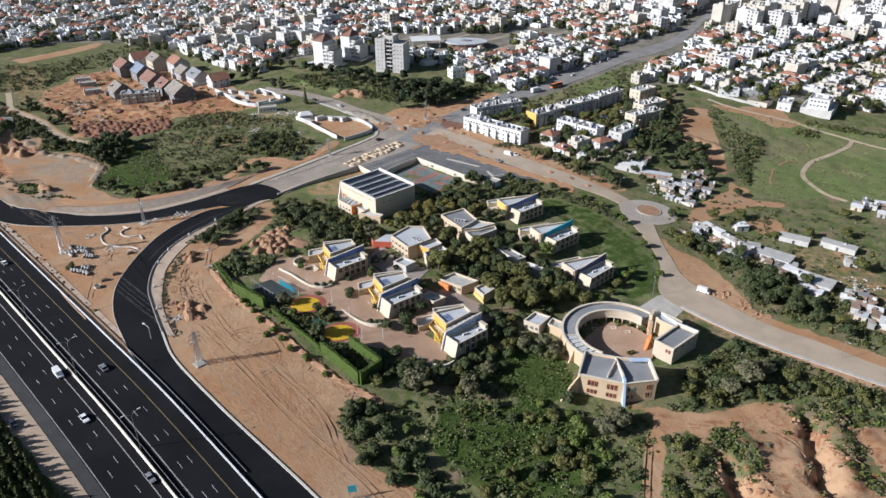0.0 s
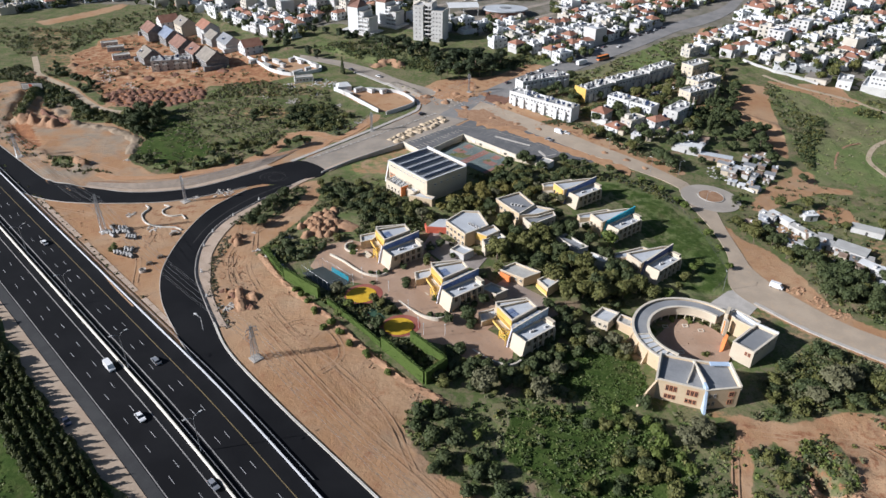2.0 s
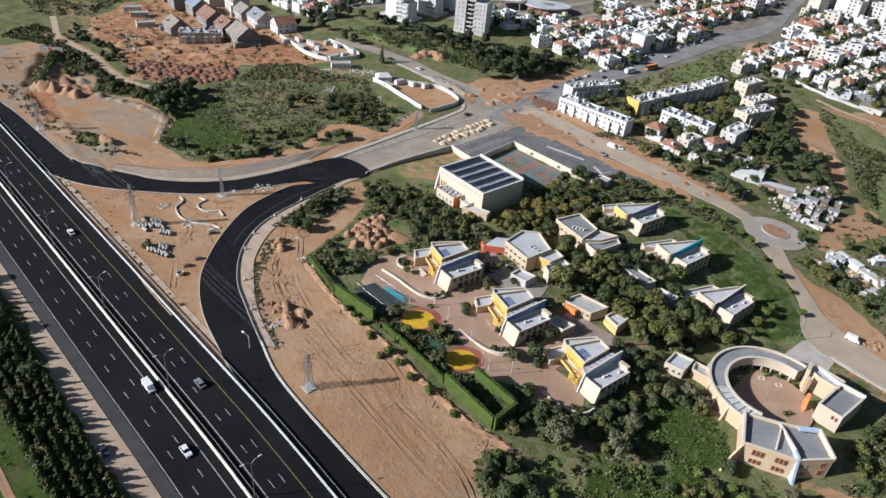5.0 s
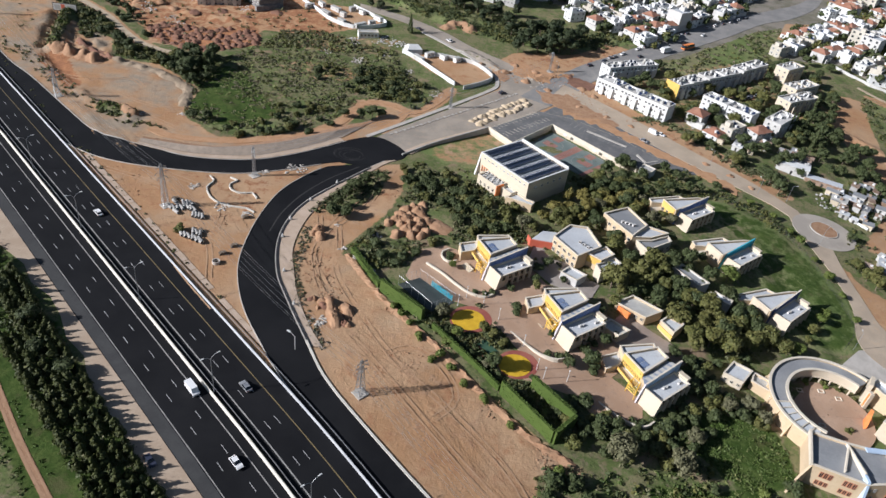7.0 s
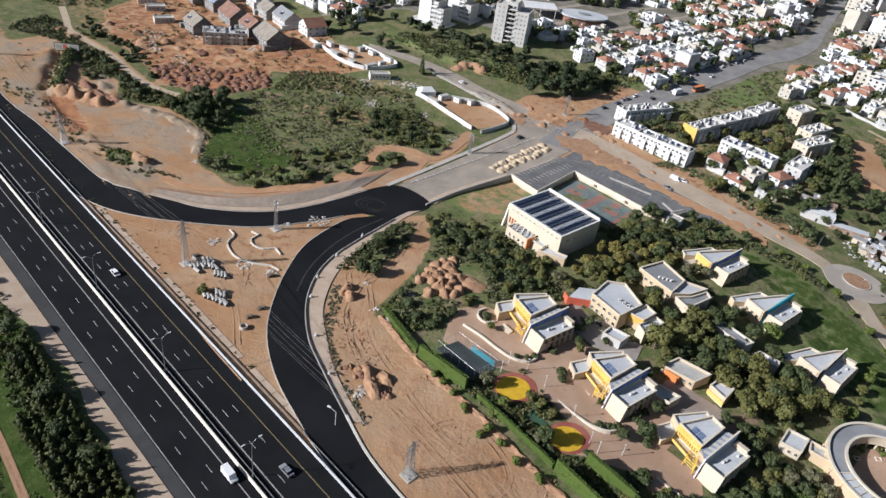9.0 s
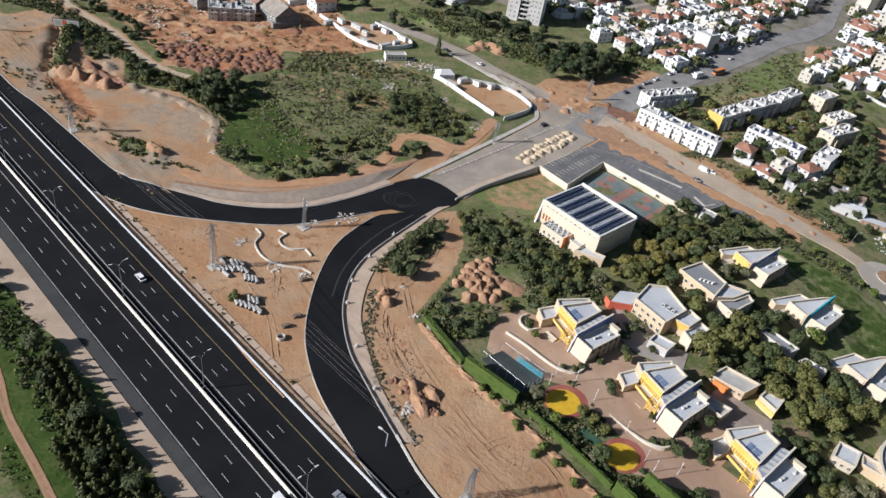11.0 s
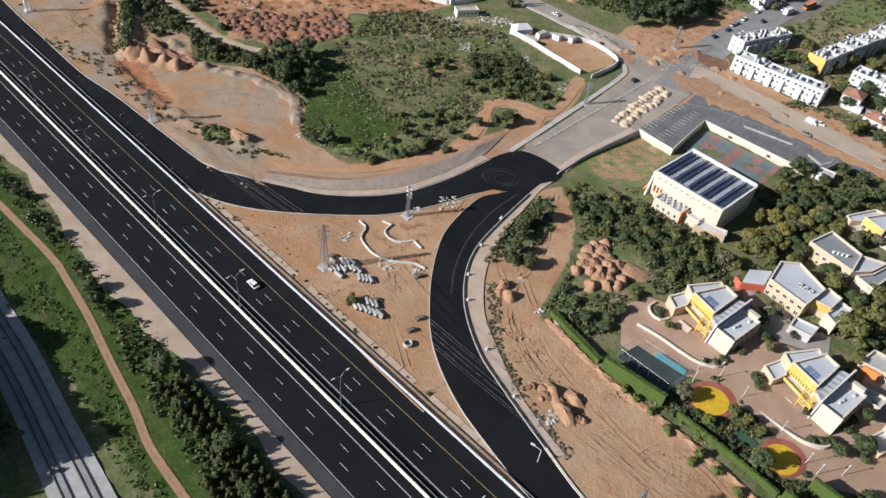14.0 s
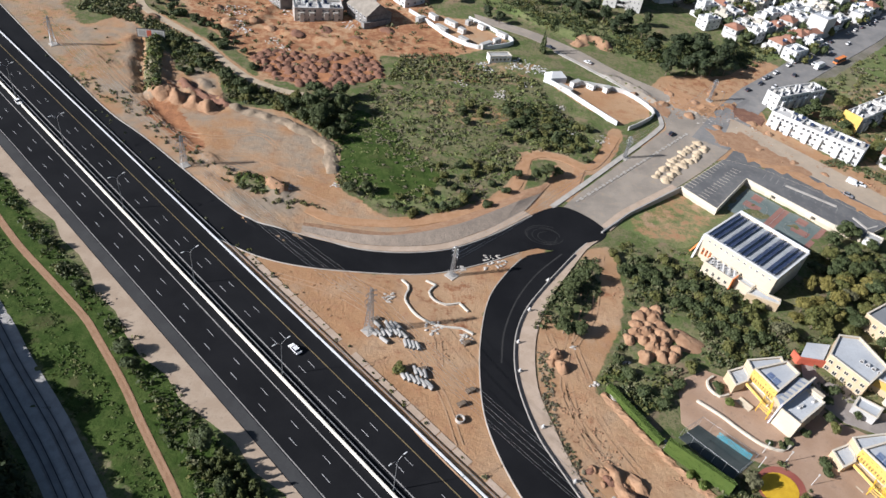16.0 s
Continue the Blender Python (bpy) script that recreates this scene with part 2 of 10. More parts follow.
SOLAR = surface("solar_glass", (0.022, 0.032, 0.07), (0.035, 0.05, 0.1), 0.5, 3.0, 0.25, spec=0.5)
COURT_GREEN = surface("green_court_coating", (0.12, 0.155, 0.148), (0.155, 0.19, 0.18), 0.2, 2.0, 0.85)
COURT_RED = surface("red_court_coating", (0.25, 0.12, 0.095), (0.3, 0.16, 0.13), 0.2, 2.0, 0.85)
SAND_YELLOW = surface("yellow_play_surface", (0.56, 0.34, 0.012), (0.66, 0.42, 0.02), 0.5, 2.0, 0.85, dirt=(0.34, 0.2, 0.02))
EARTH = surface("orange_earth", (0.30, 0.17, 0.095), (0.375, 0.23, 0.135), 0.4, 1.5, 0.95, strength=0.8, dist=0.25, dirt=(0.25, 0.13, 0.075))
EARTH_RED = surface("red_earth", (0.16, 0.08, 0.052), (0.225, 0.115, 0.074), 0.4, 1.5, 0.95, strength=0.8, dist=0.25)
SAND_PALE = surface("pale_building_sand", (0.47, 0.37, 0.245), (0.55, 0.44, 0.31), 0.4, 1.5, 0.95, strength=0.6, dist=0.2)
BALLAST = surface("grey_track_ballast", (0.34, 0.325, 0.30), (0.43, 0.415, 0.39), 0.3, 2.5, 0.95, strength=0.7, dist=0.15)
BARK = surface("grey_brown_bark", (0.12, 0.09, 0.065), (0.18, 0.14, 0.1), 0.8, 5.0, 0.9, strength=0.6)
LEAF = leaves("olive_green_leaves", (0.066, 0.078, 0.022), (0.125, 0.124, 0.038), (0.165, 0.125, 0.045))
LEAF_GOLD = leaves("yellowing_green_leaves", (0.1, 0.098, 0.026), (0.175, 0.15, 0.042), (0.2, 0.15, 0.045))
LEAF_DARK = leaves("dark_green_leaves", (0.036, 0.052, 0.02), (0.066, 0.082, 0.031), (0.095, 0.095, 0.036))
LEAF_GREY = leaves("grey_green_leaves", (0.085, 0.086, 0.044), (0.138, 0.134, 0.074), (0.16, 0.138, 0.075))
LEAF_BRIGHT = leaves("bright_green_leaves", (0.075, 0.11, 0.02), (0.12, 0.15, 0.036), (0.15, 0.135, 0.038))
ROOF_BLUE = surface("blue_grey_metal_roof", (0.24, 0.28, 0.36), (0.31, 0.35, 0.43), 0.3, 2.0, 0.45, metal=0.2)
SOLAR_PALE = surface("dusty_solar_glass", (0.12, 0.16, 0.28), (0.2, 0.25, 0.36), 0.5, 2.0, 0.3, spec=0.5)
FIN_NAVY = surface("navy_render", (0.07, 0.09, 0.2), (0.1, 0.12, 0.25), 0.2, 2.0, 0.8)
TOWN_CREAM = surface("faded_cream_render", (0.45, 0.415, 0.35), (0.54, 0.50, 0.43), 0.15, 1.5, 0.85, dirt=(0.38, 0.34, 0.28))
TRACK_PALE = surface("pale_path_earth", (0.40, 0.315, 0.215), (0.47, 0.38, 0.27), 0.3, 1.5, 0.95, strength=0.5, dist=0.1)
TRACK_ORANGE = surface("trodden_orange_earth", (0.38, 0.21, 0.105), (0.45, 0.265, 0.145), 0.3, 1.5, 0.95, strength=0.5, dist=0.1, dirt=(0.3, 0.16, 0.08))
TYRE_RUT = surface("pressed_tyre_ruts", (0.385, 0.235, 0.132), (0.43, 0.275, 0.163), 0.3, 2.0, 0.95, strength=0.2, dist=0.08)
LILAC = surface("pale_lilac_render", (0.52, 0.49, 0.53), (0.58, 0.55, 0.59), 0.2, 2.0, 0.8)
BARRIER_GREY = surface("grey_concrete_barrier", (0.36, 0.37, 0.39), (0.44, 0.45, 0.46), 0.2, 3.0, 0.75)
GRASSY = leaves("rough_grass_blades", (0.14, 0.18, 0.055), (0.21, 0.225, 0.085), (0.24, 0.215, 0.11), 0.4)
LUSH = leaves("lush_grass_blades", (0.05, 0.09, 0.016), (0.09, 0.135, 0.03), (0.12, 0.13, 0.043), 0.3)
LUSH_DARK = leaves("shaded_grass_blades", (0.055, 0.09, 0.02), (0.09, 0.125, 0.035), (0.125, 0.13, 0.05), 0.3)
PINE = leaves("dark_pine_needles", (0.022, 0.034, 0.015), (0.044, 0.058, 0.025), (0.06, 0.06, 0.026))
CONIFER = leaves("dark_conifer_needles", (0.014, 0.024, 0.008), (0.03, 0.042, 0.014), (0.05, 0.046, 0.018))
SHRUB = leaves("scrub_leaves", (0.085, 0.102, 0.042), (0.15, 0.15, 0.08), (0.185, 0.155, 0.09), 0.5)
SHRUB_BROWN = leaves("dry_brown_scrub", (0.15, 0.13, 0.085), (0.2, 0.175, 0.12), (0.215, 0.18, 0.12), 0.5)
HEDGE = leaves("clipped_hedge_leaves", (0.055, 0.09, 0.018), (0.085, 0.125, 0.028), (0.10, 0.13, 0.035))


# ---- building tools ----
class Mesh:
    """Collects faces with materials, then becomes one mesh."""

    def __init__(self):
        self.v, self.f, self.m, self.mats = [], [], [], []

    def slot(self, mat):
        if mat not in self.mats:
            self.mats.append(mat)
        return self.mats.index(mat)

    def face(self, pts, mat):
        i = len(self.v)
        self.v.extend(tuple(p) for p in pts)
        self.f.append(tuple(range(i, i + len(pts))))
        self.m.append(self.slot(mat))

    def add(self, verts, faces, mat):
        i, s = len(self.v), self.slot(mat)
        self.v.extend(tuple(p) for p in verts)
        self.f.extend(tuple(i + k for k in f) for f in faces)
        self.m.extend([s] * len(faces))

    def prism(self, poly, z0, z1, mat, top=None, bottom=False):
        """A solid over a plan polygon (anticlockwise). z0 and z1 are heights, or one height a corner."""
        n = len(poly)
        lo = [z0] * n if isinstance(z0, (int, float)) else z0
        hi = [z1] * n if isinstance(z1, (int, float)) else z1
        vs = [(x, y, z) for (x, y), z in zip(poly, lo)] + [(x, y, z) for (x, y), z in zip(poly, hi)]
        self.add(vs, [(i, (i + 1) % n, n + (i + 1) % n, n + i) for i in range(n)], mat)
        self.add(vs, [tuple(range(n, 2 * n))] + ([tuple(range(n - 1, -1, -1))] if bottom else []), top or mat)

    def box(self, x0, y0, z0, x1, y1, z1, mat, top=None):
        self.prism([(x0, y0), (x1, y0), (x1, y1), (x0, y1)], z0, z1, mat, top, True)

    def bar(self, a, b, w, mat, sides=4):
        """A straight bar from a to b."""
        a, b = Vector(a), Vector(b)
        d = (b - a).normalized()
        u = d.cross(Vector((0, 0, 1)) if abs(d.z) < 0.9 else Vector((1, 0, 0))).normalized() * w / 2
        v = d.cross(u)
        ring = [u * math.cos(k * math.tau / sides) + v * math.sin(k * math.tau / sides) for k in range(sides)]
        self.add([a + r for r in ring] + [b + r for r in ring],
                 [(k, (k + 1) % sides, sides + (k + 1) % sides, sides + k) for k in range(sides)]
                 + [tuple(range(sides - 1, -1, -1)), tuple(range(sides, 2 * sides))], mat)

    def sweep(self, pts, w, mat, sides=3):
        """One unbroken thin line, such as a cable."""
        P = [Vector(p) for p in pts]
        vs = []
        for i, p in enumerate(P):
            d = (P[min(i + 1, len(P) - 1)] - P[max(i - 1, 0)]).normalized()
            u = d.cross(Vector((0, 0, 1))).normalized() * w / 2
            v = d.cross(u)
            vs += [p + u * math.cos(k * math.tau / sides) + v * math.sin(k * math.tau / sides) for k in range(sides)]
        self.add(vs, [(j * sides + k, j * sides + (k + 1) % sides, (j + 1) * sides + (k + 1) % sides, (j + 1) * sides + k) for j in range(len(P) - 1) for k in range(sides)], mat)

    def tube(self, pts, radii, mat, sides=8):
        n = len(pts)
        vs = []
        for p, r in zip(pts, radii):
            vs += [(p[0] + r * math.cos(k * math.tau / sides), p[1] + r * math.sin(k * math.tau / sides), p[2]) for k in range(sides)]
        fs = [(j * sides + k, j * sides + (k + 1) % sides, (j + 1) * sides + (k + 1) % sides, (j + 1) * sides + k)
              for j in range(n - 1) for k in range(sides)]
        self.add(vs, fs + [tuple(range((n - 1) * sides, n * sides))], mat)

    def wall(self, path, w, z0, z1, mat, closed=False):
        """An upright band of thickness w along a plan path."""
        n = len(path)
        P = [Vector((*p[:2], 0)) for p in path]
        left, right = [], []
        for i in range(n):
            a = P[i - 1] if i or closed else P[i]
            b = P[(i + 1) % n] if i < n - 1 or closed else P[i]
            d = (b - a).normalized()
            o = Vector((-d.y, d.x, 0)) * w / 2
            left.append(P[i] + o), right.append(P[i] - o)
        lo = [z0] * n if isinstance(z0, (int, float)) else z0
        hi = [z1] * n if isinstance(z1, (int, float)) else z1
        vs = []
        for i in range(n):
            vs += [(*left[i].xy, lo[i]), (*right[i].xy, lo[i]), (*right[i].xy, hi[i]), (*left[i].xy, hi[i])]
        fs = []
        for i in range(n if closed else n - 1):
            a, b = 4 * i, 4 * ((i + 1) % n)
            fs += [(a + k, b + k, b + (k + 1) % 4, a + (k + 1) % 4) for k in range(4)]
        if not closed:
            fs += [(0, 1, 2, 3), (4 * n - 1, 4 * n - 2, 4 * n - 3, 4 * n - 4)]
        self.add(vs, fs, mat)

    def data(self, name, smooth=False):
        me = bpy.data.meshes.new(name)
        me.from_pydata(self.v, [], self.f)
        for mat in self.mats:
            me.materials.append(mat)
        me.polygons.foreach_set("material_index", self.m)
        if smooth:
            me.polygons.foreach_set("use_smooth", [True] * len(self.f))
        me.update()
        return me


def fixed_normals(me):
    bm = bmesh.new()
    bm.from_mesh(me)
    bmesh.ops.recalc_face_normals(bm, faces=bm.faces)
    bm.to_mesh(me)
    bm.free()
    return me


def part(name, mesh, parent, label="", at=None, smooth=False):
    """One mesh object under a thing or a part. mesh: a Mesh, or ready mesh data."""
    ob = new(name, fixed_normals(mesh.data(name, smooth)) if isinstance(mesh, Mesh) else mesh)
    ob.parent = parent
    if at is not None:
        ob.matrix_basis = at
    return tagged(ob, label)


def thing(name, label, category, at=None, group="", kind="", mesh=None):
    ob = new(name, fixed_normals(mesh.data(name)) if isinstance(mesh, Mesh) else mesh)
    if at is not None:
        ob.matrix_basis = at
    return tagged(ob, label, category, group, kind)


def smooth01(a, b, x):
    k = np.clip((np.asarray(x, float) - a) / (b - a), 0, 1)
    return k * k * (3 - 2 * k)


# banks, spoil ridges and cuts: (plan line, rise, half width)
RIDGES = [([(-296, 446), (-287, 418), (-279, 396)], -3.0, 3.6), ([(-288, 441), (-280, 416), (-273, 396)], 3.0, 6),
          ([(-270, 403), (-263, 390)], 1.3, 2.6), ([(-264, 407), (-254, 388)], 1.5, 2.8), ([(-258, 409), (-247, 396), (-238, 389)], 2.0, 3.4), ([(-254, 403), (-245, 391)], -1.8, 2.8),
          ([(-224, 341), (-216, 339), (-207, 335)], 1.8, 4), ([(-246, 362), (-262, 378), (-276, 392)], -1.0, 4), ([(-240, 352), (-228, 343)], 1.0, 3),
          ([(-196, 308), (-214, 318), (-236, 340)], 0.6, 3),
          ]
RIDGES += [([(119, 172), (115, 158), (112, 144)], -4.5, 3.6), ([(86, 156), (87, 140)], -4.0, 3.6), ([(128, 174), (123, 158), (120, 146)], 1.8, 5), ([(96, 160), (92, 150), (94, 140)], 1.2, 4),
          ([(-232, 470), (-205, 466), (-180, 470)], 1.8, 5), ([(-262, 470), (-248, 486), (-246, 500)], 1.8, 5), ([(-300, 560), (-270, 572), (-240, 566)], 2.6, 8),
          ([(-60, 500), (-80, 508), (-104, 524)], 2.2, 8), ([(-22, 436), (2, 448)], 1.0, 3.4), ([(-40, 440), (-48, 452), (-62, 462)], 1.0, 3.4),
          ([(150, 424), (168, 412), (176, 400)], 1.6, 5)]


def height(x, y):
    """The lie of the land."""
    x, y = np.asarray(x, float), np.asarray(y, float)
    u = x - 0.9 * (y - 328)
    z = -9 * smooth01(25, 185, u) + 18 * smooth01(353, 780, y) * smooth01(-270, -100, x)
    for path, rise, half in RIDGES:
        q = np.array(path, float)
        lo, hi = q.min(0) - half, q.max(0) + half
        near = (x > lo[0]) & (x < hi[0]) & (y > lo[1]) & (y < hi[1])
        if not near.any():
            continue
        d = np.full(x.shape, 1e9)
        for a, b in zip(q, q[1:]):
            e = b - a
            t = np.clip(((x - a[0]) * e[0] + (y - a[1]) * e[1]) / (e @ e), 0, 1)
            d = np.minimum(d, np.hypot(x - a[0] - t * e[0], y - a[1] - t * e[1]))
        k = np.clip(1 - (d + 0.8 * np.sin(x * 0.7 + y * 0.45) + 0.6 * np.sin(y * 1.1 - x * 0.3)) / half, 0, 1)
        z = z + np.where(near, rise * smooth01(0, 0.85, k), 0)
    return z


def H(x, y):
    return float(height(x, y))


def spline(pts, step=3.0, closed=False):
    """A smooth path through plan points."""
    P = [np.array(p, float) for p in pts]
    n, out = len(P), []
    for i in range(n if closed else n - 1):
        p0 = P[i - 1] if i or closed else 2 * P[0] - P[1]
        p1, p2 = P[i], P[(i + 1) % n]
        p3 = P[(i + 2) % n] if i < n - 2 or closed else 2 * P[n - 1] - P[n - 2]
        k = max(1, int(np.linalg.norm(p2 - p1) / step))
        for j in range(k):
            t = j / k
            out.append(0.5 * (2 * p1 + (p2 - p0) * t + (2 * p0 - 5 * p1 + 4 * p2 - p3) * t * t + (3 * p1 - p0 - 3 * p2 + p3) * t ** 3))
    if not closed:
        out.append(P[-1])
    return [tuple(map(float, p)) for p in out]


def even(path, n):
    """n points at even steps along a path."""
    P = np.array(path)
    s = np.r_[0, np.cumsum(np.linalg.norm(np.diff(P, axis=0), axis=1))]
    q = np.linspace(0, s[-1], n)
    return np.c_[np.interp(q, s, P[:, 0]), np.interp(q, s, P[:, 1])]


def shifted(path, d):
    """The path moved d to its left."""
    P = np.array(path)
    t = np.gradient(P, axis=0)
    t /= np.linalg.norm(t, axis=1)[:, None] + 1e-9
    return [tuple(p) for p in P + d * np.c_[-t[:, 1], t[:, 0]]]


def strip(left, right, off, mat, mesh=None, n=None, cross=4, skirt=0.5):
    """A draped band of ground between two edges, with thickness at its sides."""
    mesh = mesh or Mesh()
    n = n or max(2, int(len(left)))
    A, B = even(left, n), even(right, n)
    ks = np.linspace(0, 1, cross + 1)
    vs = []
    for a, b in zip(A, B):
        row = [a + (b - a) * k for k in ks]
        row = [row[0]] + row + [row[-1]]
        for i, p in enumerate(row):
            vs.append((p[0], p[1], H(*p) + (off if 0 < i < cross + 2 else off - skirt)))
    w = cross + 3
    mesh.add(vs, [(j * w + i, j * w + i + 1, (j + 1) * w + i + 1, (j + 1) * w + i) for j in range(n - 1) for i in range(w - 1)], mat)
    return mesh


def ribbon(path, width, off, mat, mesh=None, cross=2, skirt=0.3):
    return strip(shifted(path, width / 2), shifted(path, -width / 2), off, mat, mesh, len(path), cross, skirt)


def patch_mesh(poly, off, mat, cell=6.0, skirt=0.4, flat=None):
    """A paved area over a plan polygon, draped on the land, with an edge of some depth."""
    bm = bmesh.new()
    bm.faces.new([bm.verts.new((*p[:2], 0)) for p in poly])
    bm.normal_update()
    bmesh.ops.triangulate(bm, faces=bm.faces[:])
    if flat is None:
        P = np.array([p[:2] for p in poly])
        for axis in (0, 1):
            for c in np.arange(P[:, axis].min() + cell, P[:, axis].max(), cell):
                no = (1, 0, 0) if axis == 0 else (0, 1, 0)
                bmesh.ops.bisect_plane(bm, geom=bm.verts[:] + bm.edges[:] + bm.faces[:], plane_co=(c * no[0], c * no[1], 0), plane_no=no)
    edge = [e for e in bm.edges if e.is_boundary]
    low = bmesh.ops.extrude_edge_only(bm, edges=edge)["geom"]
    low = {g for g in low if isinstance(g, bmesh.types.BMVert)}
    for v in bm.verts:
        v.co.z = (flat if flat is not None else H(v.co.x, v.co.y) + off) - (skirt if v in low else 0)
    bmesh.ops.recalc_face_normals(bm, faces=bm.faces)
    if sum(f.normal.z for f in bm.faces) < 0:
        bmesh.ops.reverse_faces(bm, faces=bm.faces)
    me = bpy.data.meshes.new("patch")
    bm.to_mesh(me)
    bm.free()
    me.materials.append(mat)
    return me


def inside(poly, x, y):
    """Which of the points lie in a plan polygon."""
    x, y = np.asarray(x, float), np.asarray(y, float)
    r = np.zeros(x.shape, bool)
    for (x0, y0), (x1, y1) in zip(poly, list(poly[1:]) + [poly[0]]):
        c = (y0 > y) != (y1 > y)
        with np.errstate(divide="ignore", invalid="ignore"):
            r ^= c & (x < (x1 - x0) * (y - y0) / (y1 - y0 + 1e-12) + x0)
    return r


# ---- the lie of the plan ----
HWY_0, HWY_D, HWY_N = np.array((-190.2, 249.3)), np.array((0.7184, -0.6956)), np.array((0.6956, 0.7184))


def hwy(s, n):
    """The plan place s metres along the motorway and n metres to the school's side of its middle."""
    return tuple(HWY_0 + s * HWY_D + n * HWY_N)


SAND_EAST = [(-93, 321), (-103, 305), (-112, 290), (-117, 276), (-118, 253), (-113, 229), (-104, 211), (-92, 192), (-72, 171), (-51, 152),
             (-36, 139), (-14, 118), (-3, 128), (-8, 143), (-20, 149), (-29, 157), (-34, 167), (-33, 176), (-14, 175), (-25, 181), (-40, 191),
             (-58, 209), (-68, 219), (-82, 233), (-92, 246), (-100, 254), (-98, 261), (-92, 272), (-87, 282), (-83, 299), (-83, 314), (-82, 324)]
TRIANGLE = [(-232, 312), (-214, 301), (-192, 296), (-165, 296), (-145, 299), (-116, 321), (-106, 322), (-110, 314), (-122, 302), (-132, 282), (-134, 257), (-131, 235),
            (-122, 215), (-108, 196), (-118, 190), (-160, 232), (-240, 305)]
SAND_WEST = [(-345, 427), (-317, 402), (-286, 371), (-254, 345), (-229, 322), (-207, 306), (-186, 308), (-166, 304), (-145, 309), (-126, 321),
             (-105, 340), (-98, 352), (-108, 352), (-124, 342), (-142, 332), (-168, 326), (-187, 342), (-190, 371), (-200, 379), (-217, 394),
             (-243, 393), (-253, 421), (-278, 435), (-290, 436), (-300, 458), (-314, 471), (-325, 452), (-420, 560), (-450, 545)]
YARD = [(-306, 525), (-292, 580), (-250, 606), (-200, 570), (-160, 530), (-146, 486), (-130, 474), (-150, 458), (-182, 456), (-178, 434), (-206, 416),
        (-233, 420), (-245, 440), (-262, 458), (-285, 482)]
RED_HEAPS = [(-243, 440), (-236, 450), (-215, 449), (-184, 457), (-176, 434), (-206, 414), (-230, 423)]
FAR_FIELD = [(-384, 622), (-359, 655), (-337, 694), (-324, 680), (-347, 641), (-368, 610)]
LANE_SOUTH = [(86, 232), (97, 238), (112, 221), (131, 205), (153, 189), (190, 160), (184, 152), (148, 182), (126, 198), (106, 214), (96, 224)]
YARD_FLOORS = ([(-98, 449), (-66, 414), (-46, 427), (-48, 435), (-57, 446), (-82, 452)], [(-170, 512), (-148, 485), (-131, 475), (-112, 485), (-136, 509)], [(-118, 330), (-100, 350), (-92, 366), (-84, 374), (-98, 378), (-104, 360), (-116, 344)])
MEADOW_PATHS = ([(330, 384), (300, 406), (278, 424), (268, 435), (260, 442), (251, 449), (243, 457), (231, 464), (214, 471), (200, 479), (190, 490)], [(268, 434), (264, 428), (256, 420), (238, 407), (225, 398), (215, 386), (210, 376), (210, 366), (212, 352), (219, 343)])
MEADOW_BARE = [(184, 482), (200, 478), (212, 474), (219, 481), (231, 472), (246, 459), (232, 447), (222, 455), (213, 464), (196, 470)]
MEADOW_DULL = ([(212, 422), (235, 440), (265, 436), (257, 423), (230, 409), (216, 412)], [(219, 379), (224, 395), (246, 408), (256, 405), (238, 380), (222, 370)])
SHACK_CLEARINGS = ([(126, 318), (137, 329), (150, 348), (164, 354), (160, 334), (144, 330), (132, 315)], [(164, 341), (172, 343), (182, 340), (184, 335), (167, 334)], [(153, 312), (158, 321), (166, 324), (172, 318), (172, 304), (158, 303)],
                   [(103, 304), (104, 280), (106, 254), (117, 235), (128, 228), (127, 240), (124, 262), (119, 279), (109, 286)], [(122, 298), (132, 304), (144, 284), (136, 277), (125, 288)])
CROSSING = [(-50, 444), (-40, 424), (-58, 400), (-52, 372), (-20, 396), (8, 408), (27, 389), (60, 358), (86, 334), (95, 338), (72, 364), (54, 393),
            (32, 402), (14, 432), (16, 462), (44, 500), (30, 505), (8, 480), (-32, 470)]
BARE_EAST = [(120, 314), (142, 341), (158, 352), (170, 395), (178, 440), (186, 470), (172, 474), (150, 440), (152, 405), (160, 375), (168, 352), (164, 334)]
DIGGINGS = [(44, 186), (56, 180), (70, 175.5), (64, 163), (60, 150), (55, 130), (52, 110), (56, 110), (60, 128), (65, 148), (70, 162), (78, 168.5), (82, 158), (81, 146), (92, 118), (150, 110),
            (190, 160), (146, 172), (129, 182), (107, 182), (86, 175)]
ROAD_VERGE = [(99, 262), (104, 268), (112, 252), (122, 240), (135, 228), (165, 205), (200, 180), (190, 165), (150, 188), (128, 204), (110, 222), (97, 238)]
SLUM_YARD = [(150, 290), (165, 290), (190, 300), (196, 270), (190, 225), (170, 215), (160, 235), (166, 255)]
LOT_EDGE = [(-24, 396), (-2, 392), (14, 382), (18, 388), (6, 402), (10, 426), (26, 413), (46, 392), (63, 372), (80, 356), (96, 341), (100, 345), (84, 362), (66, 380), (48, 399), (28, 420), (10, 436), (-4, 420)]
DIG_GREEN = [(70, 163), (80, 165), (84, 158), (81, 146), (78, 130), (74, 110), (58, 110), (62, 130), (66, 150)]
DIG_GREEN_3 = [(86, 169), (98, 168), (96, 152), (91, 145), (84, 157)]
DIG_GREEN_2 = [(113, 176), (122, 166), (120, 150), (126, 140), (132, 150), (128, 168), (140, 170), (150, 165), (160, 178), (130, 183)]
